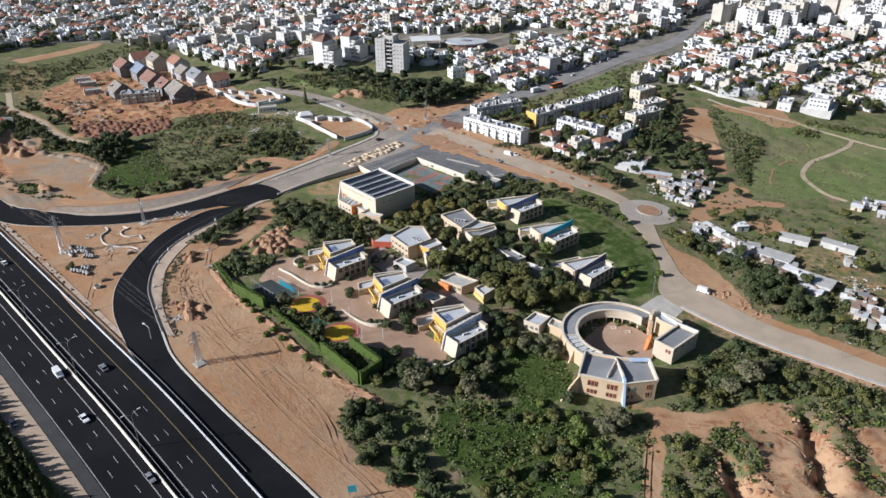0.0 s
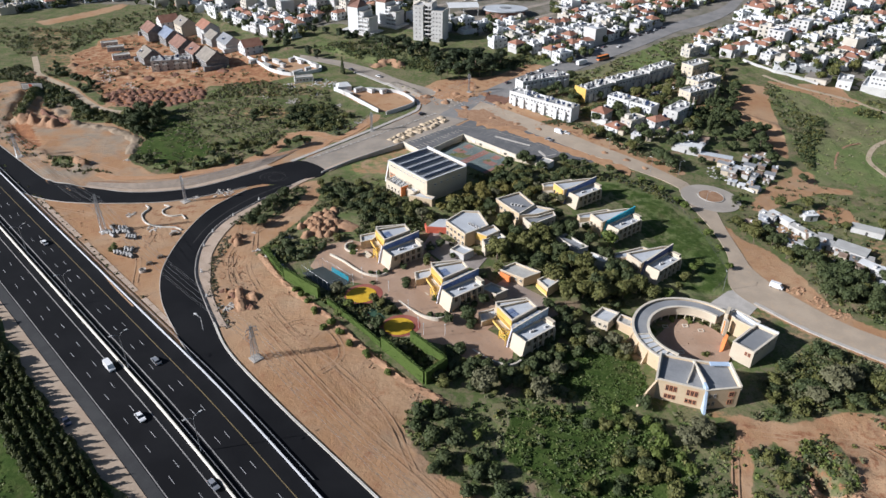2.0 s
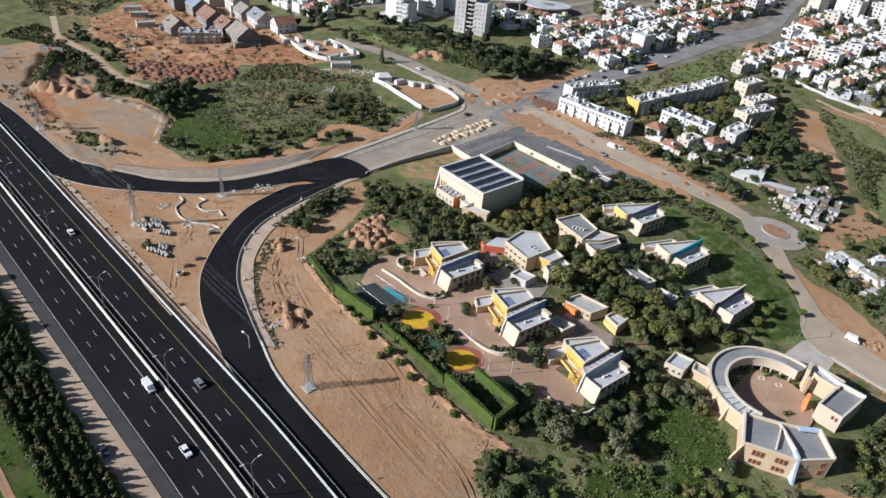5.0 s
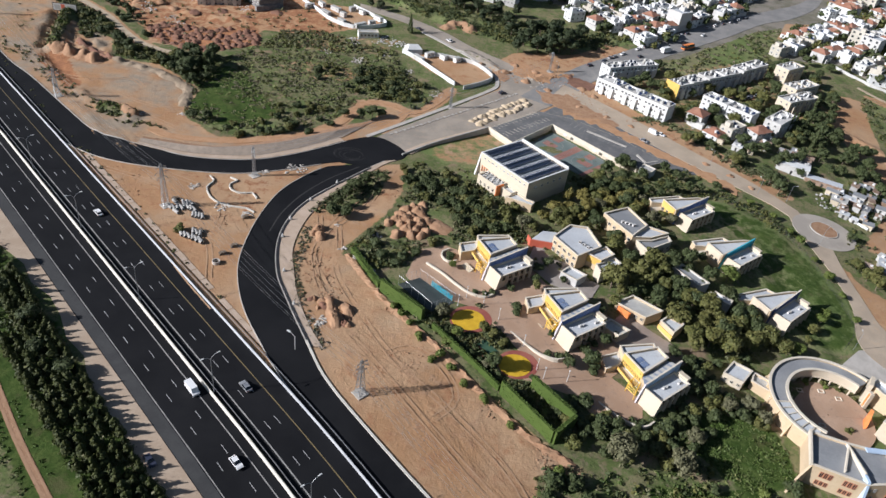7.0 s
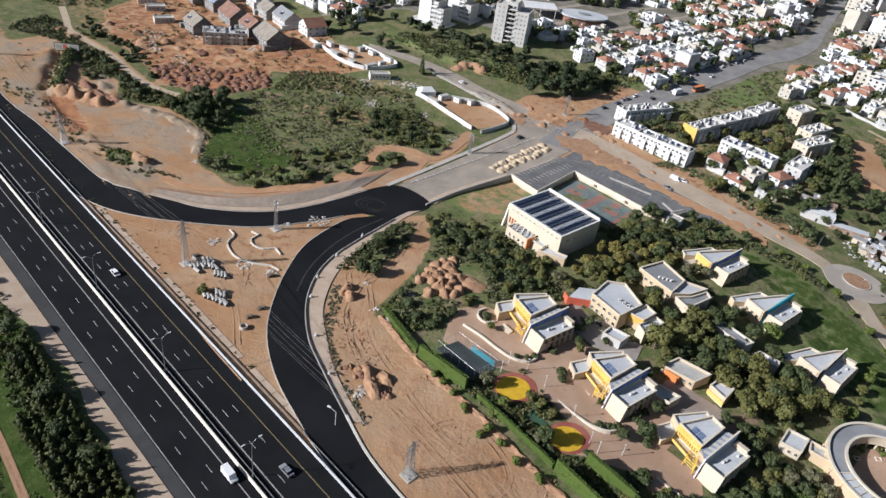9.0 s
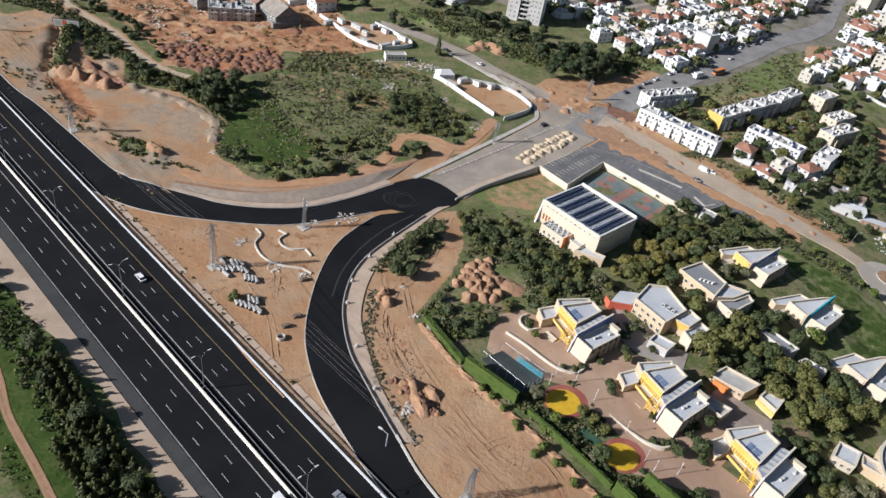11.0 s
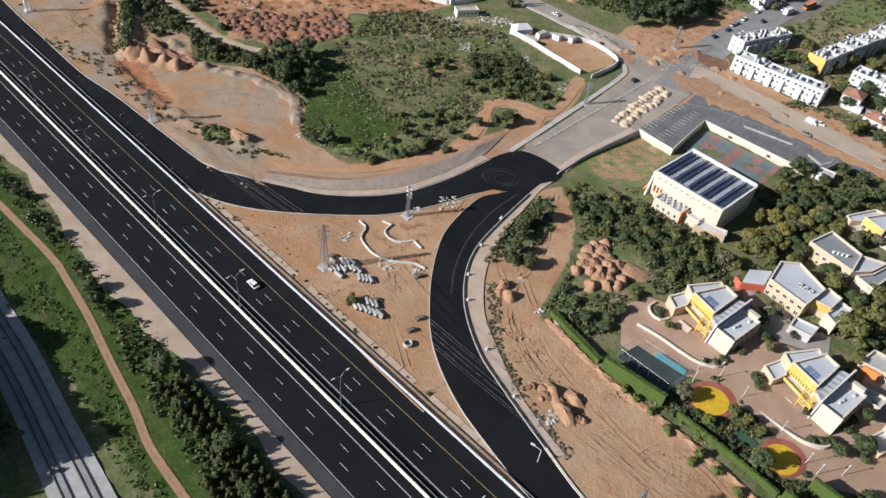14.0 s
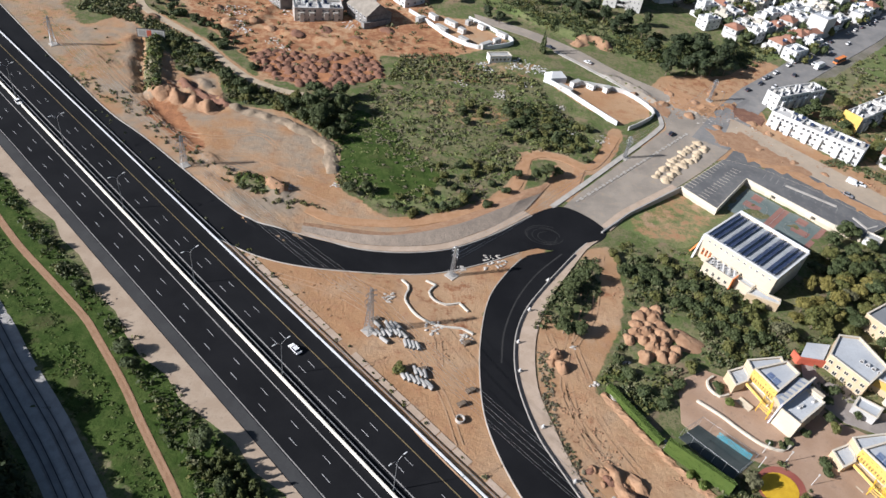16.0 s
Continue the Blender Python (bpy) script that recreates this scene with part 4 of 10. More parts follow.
part("footway", ribbon(spline([(-84, 334), (-72.5, 347), (-48, 368.5)]), 4.0, 0.4, PAVING_TAN), town_road)
for i in range(34):
    a = np.array((-93.5, 349.5)) + (np.array((-31, 415)) - np.array((-93.5, 349.5))) * i / 34
    b = a + np.array((0.69, 0.73)) * 1.7
    part("kerb_island" if i % 4 == 0 else "kerb_stone", ribbon([tuple(a), tuple((a + b) / 2), tuple(b)], 1.5 if i % 2 else 0.8, 0.33, CONCRETE), town_road)



def uneven(poly, seed, amount=1.6):
    """A plan outline broken up into an irregular edge."""
    r = random.Random(seed)
    out = []
    for a, b in zip(poly, poly[1:] + poly[:1]):
        k = max(2, int(math.dist(a, b) / 2.2))
        out += [(a[0] + (b[0] - a[0]) * j / k + r.uniform(-amount, amount) * 0.6, a[1] + (b[1] - a[1]) * j / k + r.uniform(-amount, amount) * 0.6) for j in range(k)]
    return out


spill = thing("dirt_spill", "reddish earth spread over the dug-up crossing", "earth", kind="structure")
for k, (poly, mat) in enumerate((([(-31, 462), (-23, 453), (-8, 446), (-13, 433), (-25, 435), (-35, 441)], TRACK_ORANGE), ([(-20, 421), (-2, 421), (14, 402), (22, 391), (16, 388), (-5, 400), (-19, 410)], EARTH),
                                 ([(0, 447), (14, 441), (11, 430), (-3, 436)], EARTH_RED), ([(-44, 430), (-36, 428), (-38, 440), (-46, 440)], EARTH), ([(-8, 405), (10, 397), (30, 379), (50, 361), (72, 342), (69, 338), (47, 355), (27, 372), (8, 389), (-9, 398)], TRACK_ORANGE))):
    part("earth_patch", patch_mesh(uneven(poly, k, 2.6), 0.29, mat, 4, 0.2), spill)

# ---- the lane and turning circle east of the school ----
lane = thing("road", "dusty asphalt lane with a round turning place", "road", kind="structure")
part("lane_surface", strip(spline([(97, 334), (99, 328), (104, 312), (104, 296), (105, 275), (106, 262), (113, 248), (127, 228), (144, 214), (160, 199), (200, 170), (260, 130)]),
                           spline([(91, 328), (91, 318), (94, 306), (97, 292), (98, 272), (92, 252), (96, 240), (112, 222), (131, 206), (153, 190), (192, 160), (250, 118)]), 0.2,
                           DUSTY_LANE, n=90, cross=4), lane)
circle = [(105 + 14.5 * math.cos(a), 321 + 12.5 * math.sin(a)) for a in np.linspace(0, math.tau, 40, endpoint=False)]
part("turning_circle", patch_mesh(circle, 0.24, surface("circle_asphalt", (0.35, 0.31, 0.265), (0.42, 0.375, 0.32), 0.1, 1.5, 0.9), 5), lane)
isl = [(105.5 + 6.2 * math.cos(a), 322.5 + 5.6 * math.sin(a)) for a in np.linspace(0, math.tau, 28, endpoint=False)]
part("island", patch_mesh(isl, 0.5, EARTH, 4), lane, "round bare-earth island with a kerb")
part("kerb", ribbon(isl + isl[:1], 0.4, 0.55, CONCRETE), lane)
part("verge_wall", ribbon(spline([(98, 239.5), (112, 222.5), (130.5, 206.5), (153, 190), (190, 162)]), 1.6, 0.45, CONCRETE), lane)
part("forecourt", patch_mesh([(80, 238), (90, 247), (99, 250), (101, 240), (92, 230)], 0.16, CONCRETE, 6), lane)

for line in MEADOW_PATHS:
    path = thing("dirt_path", "pale winding earth path across the meadow", "path", kind="structure")
    part("path_surface", ribbon(spline(line), 2.7, 0.12, TRACK_PALE, cross=2), path)
path = thing("dirt_path", "faint wheel track curving through meadow grass", "path", kind="structure")
part("path_surface", ribbon(spline([(219, 400), (208, 396), (198, 387), (190, 374), (186, 364)]), 1.1, 0.1, EARTH, cross=1), path)
WEST_TRACK = [(-330, 520), (-318, 500), (-306, 480), (-289, 466), (-269, 450), (-253, 432), (-238, 418), (-224, 411), (-212, 409)]
path = thing("dirt_path", "pale winding earth track past a billboard", "path", kind="structure")
part("path_surface", ribbon(spline(WEST_TRACK), 4.0, 0.14, TRACK_PALE, cross=2), path)
RUTS = ([(-112, 276), (-108, 258), (-106, 240), (-96, 222), (-80, 202), (-62, 182), (-44, 164), (-24, 146), (-14, 134)], [(-104, 272), (-101, 256), (-100, 244), (-90, 226), (-74, 204), (-58, 190), (-40, 172), (-30, 152)],
        )
RUTS += ([(-96, 300), (-102, 284), (-108, 264), (-109, 250), (-102, 236)], [(-88, 318), (-92, 302), (-96, 286), (-104, 272)], [(-78, 208), (-70, 212), (-60, 204), (-56, 194), (-62, 186)])
RUTS += ([(-330, 440), (-310, 424), (-290, 402), (-270, 382), (-246, 358), (-222, 346), (-200, 336), (-184, 328)], [(-318, 436), (-296, 412), (-276, 392), (-262, 372), (-240, 366), (-224, 372), (-214, 364)], [(-240, 350), (-226, 356), (-212, 350), (-200, 346)],
         [(-200, 290), (-180, 284), (-160, 270), (-146, 250), (-140, 232)], [(-212, 298), (-190, 276), (-166, 252), (-148, 232), (-134, 218)], [(-176, 292), (-158, 284), (-148, 272), (-146, 258)],
         [(76, 171), (92, 169), (104, 168), (112, 158), (106, 146), (100, 130)], [(66, 166), (62, 154), (58, 140), (54, 120)])
ruts = thing("tyre_tracks", "tyre tracks pressed into sandy earth", "tracks", kind="structure")
for line in RUTS:
    for off in (-0.9, 0.9):
        part("rut", ribbon(shifted(spline(line), off), 0.5, 0.11, TYRE_RUT, cross=1, skirt=0.02), ruts)
LOOP_TRACK = ([(-196, 326), (-188, 322), (-177, 321.5), (-160, 324), (-142, 332), (-128, 342), (-118, 355), (-113, 370), (-111, 378), (-103, 382), (-94, 380), (-86, 375), (-78, 384), (-68, 404)], [(-88, 376), (-92, 364), (-97, 352)])
loop = thing("dirt_track", "trodden orange earth track round the hollow", "track", kind="structure")
for line in LOOP_TRACK:
    part("wheel_track", ribbon(spline(line), 4.2, 0.16, TRACK_ORANGE, cross=2), loop)
dirt = thing("dirt_track", "narrow rutted track of orange earth", "track", kind="structure")
part("wheel_track", ribbon(spline(LEFT_TRACK), 2.1, 0.1, EARTH, cross=2), dirt)
for off in (-0.62, 0.62):
    part("rut", ribbon(shifted(spline(LEFT_TRACK), off), 0.6, 0.13, surface("packed_track_earth", (0.31, 0.185, 0.105), (0.37, 0.225, 0.135), 0.3, 1.5, 0.95), cross=1, skirt=0.02), dirt)

# ---- railway ----
rail = thing("railway", "double railway track on pale grey ballast", "railway", kind="structure")
RL = spline([(-330, 302), (-283, 257), (-256, 229), (-242, 214.5), (-228, 198), (-200, 164), (-170, 126)], 6)
RR = spline([(-322, 312), (-274, 266), (-257, 247.5), (-241, 231), (-226, 213.5), (-190, 172), (-158, 132)], 6)
part("ballast", strip(RL, RR, 0.25, BALLAST, n=60), rail)
for k in (0.22, 0.36, 0.62, 0.76):
    line = even(RL, 60) + (even(RR, 60) - even(RL, 60)) * k
    part("rail", ribbon([tuple(p) for p in line], 0.22, 0.5, DARK_METAL, cross=1), rail)
m = Mesh()
for k in (0.29, 0.69):
    A, B = even(RL, 700), even(RR, 700)
    for i in range(0, 700):
        c = A[i] + (B[i] - A[i]) * k
        d = (B[i] - A[i]) / np.linalg.norm(B[i] - A[i]) * 1.3
        e = np.array((-d[1], d[0])) / 1.3 * 0.13
        m.face([(*(c + p), H(*c) + 0.33) for p in (-d - e, d - e, d + e, -d + e)], GREY_WALL)
tagged(part("sleepers", m, rail), kind="stuff")


# ---- buildings: common pieces ----
def inset(poly, d):
    """The polygon (anticlockwise) moved inwards by d."""
    n, out = len(poly), []
    for i in range(n):
        p, a, b = (Vector(q) for q in (poly[i], poly[i - 1], poly[(i + 1) % n]))
        u, v = (p - a).normalized(), (b - p).normalized()
        nu, nv = Vector((-u.y, u.x)), Vector((-v.y, v.x))
        k = nu + nv
        k = k / max(0.35, k.length_squared / 2) if k.length > 0.1 else nu
        out.append(tuple(p + k * d))
    return out


def anticlockwise(poly):
    a = sum(x0 * y1 - x1 * y0 for (x0, y0), (x1, y1) in zip(poly, poly[1:] + poly[:1]))
    return poly if a > 0 else poly[::-1]


def volume(parent, poly, z0, z1, wall, roof, parapet=0.6, thick=0.35, coping=None):
    """A flat-roofed volume: walls, a roof sheet behind a parapet, and a coping."""
    poly = anticlockwise([tuple(p) for p in poly])
    inn = inset(poly, thick)
    n = len(poly)
    m = Mesh()
    m.add([(*p, z0) for p in poly] + [(*p, z1) for p in poly] + [(*p, z1) for p in inn] + [(*p, z1 - parapet) for p in inn],
          [(k * n + i, k * n + (i + 1) % n, (k + 1) * n + (i + 1) % n, (k + 1) * n + i) for k in range(3) for i in range(n)], wall)
    ob = part("wall", m, parent)
    m = Mesh()
    m.prism(inn, z1 - parapet - 0.3, z1 - parapet + 0.02, roof)
    part("roof", m, parent)
    out, inn2 = inset(poly, -0.12), inset(poly, thick + 0.08)
    m = Mesh()
    m.add([(*p, z1 + 0.004) for p in out] + [(*p, z1 + 0.2) for p in out] + [(*p, z1 + 0.2) for p in inn2] + [(*p, z1 + 0.004) for p in inn2],
          [(k * n + i, k * n + (i + 1) % n, (k + 1) % 4 * n + (i + 1) % n, (k + 1) % 4 * n + i) for k in range(4) for i in range(n)], coping or COPING)
    part("coping", m, parent)
    return ob


WINDOWS = {}


def window_mesh(w, h, frame_mat, split=False):
    """A glazed window: a frame with a middle bar, and panes set back in it."""
    key = (w, h, frame_mat.name, split)
    if key not in WINDOWS:
        m = Mesh()
        f = min(0.16, w * 0.12)
        for x0, x1, z0, z1 in ((-w / 2, -w / 2 + f, 0, h), (w / 2 - f, w / 2, 0, h), (-w / 2 + f, w / 2 - f, 0, f), (-w / 2 + f, w / 2 - f, h - f, h), (-0.05, 0.05, f, h - f)):
            m.box(x0, -0.10, z0, x1, 0.05, z1, frame_mat)
        pane = Mesh()
        quad = [(-w / 2 + f, -0.03, f), (w / 2 - f, -0.03, f), (w / 2 - f, -0.03, h - f), (-w / 2 + f, -0.03, h - f)]
        if split:
            pane.face(quad, GLASS)
        else:
            m.face(quad, GLASS)
        WINDOWS[key] = fixed_normals(m.data("window")), pane.data("pane")
    return WINDOWS[key]


def windows(parent, a, b, n, z, w, h, mat=None, name="window", margin=0.0, split=True):
    """n windows at even steps along the wall from a to b, whose outer side is on the right of that way."""
    a, b = Vector(a), Vector(b)
    d = b - a
    ang = math.degrees(math.atan2(d.y, d.x))
    me, pane = window_mesh(w, h, mat or COPING, split)
    for i in range(n):
        p = a + d * (margin + (1 - 2 * margin) * (i + 0.5) / n)
        win = part(name, me, parent, at=pose(p.x, p.y, z, 0, 0, ang))
        if split:
            part("pane", pane, win)


def roof_box(parent, x, y, z, turn=0.0, w=1.1, d=0.8, h=0.9, name="air_conditioner"):
    m = Mesh()
    m.box(-w / 2, -d / 2, 0, w / 2, d / 2, h, OFF_WHITE)
    m.box(-w / 2 + 0.12, -d / 2 - 0.03, 0.15, w / 2 - 0.12, -d / 2, h - 0.15, DARK_METAL)
    part(name, m, parent, at=pose(x, y, z, 0, 0, turn))


# ---- school: six fan-shaped classroom buildings ----
def slab(m, prof, v0, v1, mat):
    """An upright slab: a profile in (u, z), from v0 to v1 across."""
    k = len(prof)
    m.add([(u, v0, z) for u, z in prof] + [(u, v1, z) for u, z in prof], [tuple(range(k)), tuple(range(2 * k - 1, k - 1, -1))] + [(i, (i + 1) % k, k + (i + 1) % k, k + i) for i in range(k)], mat)


def classroom(x, y, ang, fin_mat, label, front):
    """A classroom building: a low block in front of a tall coloured fin wall, and wedge-shaped volumes behind it."""
    b = thing("school_building", label, "school building", pose(x, y, H(x + 8, y + 6) - 0.2, 0, 0, ang), "classroom buildings")
    yellow = front == "yellow"
    e = 19.4 if yellow else 20.6
    hb, hf = 5.5, 7.6
    volume(b, [(5.2, -6.5), (e, -6.5), (e, -0.35), (5.2, -0.35)], 0, hb, CREAM_PALE, ROOF_GREY, 0.6, 0.3)
    # its end wall leans out towards the ground
    m = Mesh()
    slab(m, [(3.4, 0), (5.19, 0), (5.19, hb + 0.7), (4.8, hb + 0.7)], -6.9, -0.4, CREAM_PALE)
    part("leaning_wall", m, b)
    for k in range(5):
        px = 8.1 + (e - 8.6) * k / 4
        m = Mesh()
        m.box(px, -7.1, 0, px + 0.45, -6.51, hb - 0.5, CREAM_PALE)
        part("pilaster", m, b)
    for z, h in ((3.2, 2.2), (0.6, 2.1)):
        for k in range(4):
            u = 8.55 + (e - 8.6) * k / 4
            windows(b, (u + 0.2, -6.52), (u + (e - 8.6) / 4 - 0.65, -6.52), 1, z, (e - 8.6) / 4 - 1.0, h, CREAM)
    windows(b, (5.6, -6.52), (8.0, -6.52), 1, 3.2, 1.6, 2.2, CREAM)
    m = Mesh()
    m.box(e + 0.01, -5.4, 0, e + 1.5, -1.2, hb + 1.0, CREAM_PALE)
    part("stair_tower", m, b)
    # the fin wall and its pale leaning end
    m = Mesh()
    slab(m, [(5.2, 0), (e + 2.6, 0), (e + 3.0, hf + 0.9), (5.2, hf - 0.2)], -0.3, 0.1, fin_mat)
    fin = part("fin_wall", m, b, "tall coloured fin wall")
    m = Mesh()
    slab(m, [(5.2, hf - 0.19), (e + 3.0, hf + 0.91), (e + 3.0, hf + 1.08), (5.2, hf)], -0.36, 0.16, fin_mat if fin_mat is TURQUOISE else COPING)
    part("coping", m, fin)
    m = Mesh()
    slab(m, [(2.6, 0), (5.18, 0), (5.18, hf), (4.7, hf), (3.4, 4.0)], -0.32, 0.12, LILAC if yellow else fin_mat)
    part("fin_end", m, b, "leaning pale end of the fin wall")
    windows(b, (6.5, -0.33), (e + 1.0, -0.33), 8, hb + 0.75, 0.8, 0.6, fin_mat, "fin_opening", split=False)
    if yellow:
        # the sloping roof between fin and wedge
        m = Mesh()
        m.add([(4.8, 0.14, 7.0), (e + 1, 0.14, 7.5), (e + 1, 3.4, 6.4), (8, 3.1, 6.2), (4.8, 0.14, 6.7), (e + 1, 0.14, 7.2), (e + 1, 3.4, 6.1), (8, 3.1, 5.9)],
              [(0, 1, 2, 3), (7, 6, 5, 4), (0, 3, 7, 4), (1, 5, 6, 2), (2, 6, 7, 3)], ROOF_BLUE)
        part("lean_to_roof", m, b, "blue-grey sloping roof")
        for k in range(6):
            m = Mesh()
            u = 7 + 2.4 * k
            m.add([(u, 0.3, 7.22 + 0.04 * k), (u + 1.5, 0.3, 7.25 + 0.04 * k), (u + 1.7, 2.2, 6.72 + 0.03 * k), (u + 0.2, 2.2, 6.69 + 0.03 * k)], [(3, 2, 1, 0)], ROOF_METAL)
            part("roof_light", m, b)
        m = Mesh()
        m.box(7.2, 0.11, 0, e, 3.2, 5.8, CREAM)
        part("passage_wall", m, b)
        volume(b, [(8, 3.25), (20.5, 3.6), (21.5, 8.6), (9.6, 12.4)], 0, 7.6, CREAM, ROOF_GREY, 0.7)
        volume(b, [(9.62, 12.45), (21.5, 8.65), (23.0, 11.0), (12, 16.2)], 0, 6.3, CREAM, ROOF_GREY, 0.5)
        volume(b, [(2.4, 12.6), (7.3, 11.6), (9.55, 12.45), (11.5, 15.8), (5, 17.4)], 0, 4.0, CREAM, ROOF_GREY, 0.45)
        m = Mesh()
        m.wall([(9.5, 12.4), (7.9, 3.25)], 0.3, 3.3, 7.2, YELLOW)
        part("yellow_front", m, b, "yellow upper front wall")
        windows(b, (9.36, 12.3), (7.76, 3.4), 6, 6.2, 0.45, 0.45, YELLOW, "window")
        windows(b, (9.36, 12.3), (7.76, 3.4), 10, 3.7, 0.5, 1.5, YELLOW, "window")
        m = Mesh()
        m.wall([(9.46, 12.3), (7.86, 3.3)], 0.34, 0, 3.28, WHITE)
        part("white_front", m, b, "white ground floor front wall")
        windows(b, (9.26, 11.6), (7.9, 4.2), 3, 1.3, 0.9, 0.9, WHITE, "window")
        m = Mesh()
        m.prism([(4.4, 3.4), (7.7, 3.4), (9.0, 11.4), (6.4, 11.5)], 2.9, 3.1, CREAM_PALE, bottom=True)
        part("balcony", m, b)
        m = Mesh()
        m.wall([(4.4, 3.4), (6.4, 11.5)], 0.2, 3.1, 4.0, YELLOW)
        part("balcony_front", m, b)
        m = Mesh()
        for p, q in (((3.0, 1.0), (7.4, 2.8)), ((3.0, 1.0), (3.3, 4.6)), ((3.3, 4.6), (7.6, 5.4))):
            for z in (2.6, 3.5, 4.4):
                m.bar((*p, z), (*q, z), 0.26, YELLOW_STEEL)
        for p in ((3.0, 1.0), (3.3, 4.6), (5.2, 1.9), (7.4, 2.8), (5.4, 5.0)):
            m.bar((*p, 0), (*p, 4.5), 0.26, YELLOW_STEEL)
        for k in range(6):
            m.bar((3.1 + 0.7 * k, 1.1 + 0.28 * k, 3.5), (3.4 + 0.7 * k, 4.6 + 0.12 * k, 3.5), 0.16, YELLOW_STEEL)
        part("porch_frame", m, b, "yellow steel porch frame")
        for k in range(6):
            m = Mesh()
            m.box(0.6 + 0.45 * k, 5.4, 0, 1.05 + 0.45 * k, 10.0, 0.2 + 0.17 * k, CREAM_PALE)
            part("step", m, b)
        for k in range(6):
            m = Mesh()
            u, v = 9.5 + 1.25 * (k % 3) + 0.3 * (k // 3), 5.0 + 2.2 * (k // 3)
            m.prism([(u, v), (u + 1.1, v + 0.05), (u + 1.25, v + 1.9), (u + 0.15, v + 1.95)], 6.94, 7.05, SOLAR_PALE, bottom=True)
            part("solar_panel", m, b)
    else:
        volume(b, [(2.2, 0.12), (e + 2.2, 0.12), (e - 1, 2.2), (3.9, 8.4)], 0, hf, CREAM, ROOF_GREY, 0.7)
        volume(b, [(4.0, 8.45), (16.8, 4.0), (16.0, 9.0), (1.6, 13.6), (0.2, 11.0)], 0, 5.6, CREAM, ROOF_GREY, 0.5)
        m = Mesh()
        m.wall([(3.75, 8.0), (2.1, 0.6)], 0.25, 2.6, 7.4, YELLOW if fin_mat is BLUE else CREAM_PALE)
        part("front_panel", m, b)
        windows(b, (3.6, 8.0), (1.95, 0.6), 3, 3.2, 1.5, 1.7, CREAM)
        m = Mesh()
        m.add([(-1.6, 10.0, 4.0), (3.4, 8.2, 4.0), (2.8, 6.4, 2.9), (-2.0, 8.2, 2.9), (-1.6, 10.0, 4.2), (3.4, 8.2, 4.2), (2.8, 6.4, 3.1), (-2.0, 8.2, 3.1)],
              [(3, 2, 1, 0), (4, 5, 6, 7), (0, 1, 5, 4), (1, 2, 6, 5), (2, 3, 7, 6), (3, 0, 4, 7)], COPING)
        part("porch_roof", m, b)
    for u, v in ((11, -3), (12.2, -3.2), (17, -4.2)):
        roof_box(b, u, v, hb - 0.58, 10, 0.9, 0.7, 0.7)
    return b


for x, y, a, mat, lab, front in (
        (-51.5, 247.5, 38, BLUE, "cream school building with blue fin and yellow front", "yellow"),
        (-27.7, 223.2, 38, BLUE, "cream school building with blue fin and yellow porch", "yellow"),
        (-2.8, 203.0, 40, SKY_BLUE, "cream school building with pale fin beside the lawn", "yellow"),
        (28.9, 302.3, 39, BLUE, "wedge-roofed cream school building with a blue fin", "plain"),
        (42.5, 277.2, 39.6, TURQUOISE, "wedge-roofed cream school building with a turquoise fin", "plain"),
        (53.6, 249.7, 42, FIN_NAVY, "wedge-roofed cream school building with a dark blue fin", "plain")):
    classroom(x, y, a, mat, lab, front)


def garden_wall(x, y, ang, pts):
    m = Mesh()
    p = spline(pts, 1.2)
    m.wall(p, 0.55, -0.5, 0.9, COPING)
    thing("garden_wall", "low cream garden wall in a curve", "garden wall", pose(x, y, H(x, y), 0, 0, ang), "curved garden walls", mesh=m)


for x, y, a in ((-51.5, 247.5, 38), (-27.7, 223.2, 38), (-2.8, 203.0, 40)):
    garden_wall(x, y, a, [(-9.8, 16.5), (-8, 9), (-7.2, 2), (-5.8, -4), (-2.5, -8.2), (1.5, -8.5)])
    garden_wall(x, y, a, [(2.6, 19.6), (-0.6, 19.5), (-2.6, 17), (-2.2, 13.6), (0.9, 12.6)])


def low_building(name, label, polys, at=(0, 0), base=None):
    """A building of several flat-roofed volumes: (polygon, height, wall, roof)."""
    cx = sum(p[0] for p in polys[0][0]) / len(polys[0][0])
    cy = sum(p[1] for p in polys[0][0]) / len(polys[0][0])
    b = thing(name, label, "school building", pose(cx, cy, (H(cx, cy) if base is None else base) - 0.2))
    for poly, z, wall, roof in polys:
        volume(b, [(x - cx, y - cy) for x, y in poly], -1.0, z, wall, roof)
    b["centre"] = (cx, cy)
    return b


def rel(b, *pts):
    cx, cy = b["centre"]
    return [(x - cx, y - cy) for x, y in pts]


b4 = low_building("school_building", "cream school building with stepped grey roof and red terrace", [
    ([(-23, 273.5), (-15, 262.5), (-5.2, 270.5), (-9, 282.5), (-16, 282.7)], 6.6, CREAM, ROOF_GREY),
    ([(-10.6, 265.9), (-6, 262.8), (-0.5, 267.5), (-3, 272), (-5.1, 270.3)], 5.8, CREAM, ROOF_GREY),
    ([(-8, 261.5), (-6.8, 256.6), (1.8, 263.8), (-0.4, 267.2), (-5.9, 262.6)], 4.8, CREAM_PALE, ROOF_GREY)])
windows(b4, *rel(b4, (-23.1, 273.3), (-15.1, 262.4)), 5, 3.9, 1.5, 1.4)
windows(b4, *rel(b4, (-23.1, 273.3), (-15.1, 262.4)), 5, 0.9, 1.5, 1.7)
windows(b4, *rel(b4, (-6.7, 256.5), (1.8, 263.6)), 4, 1.4, 1.2, 1.8)
m = Mesh()
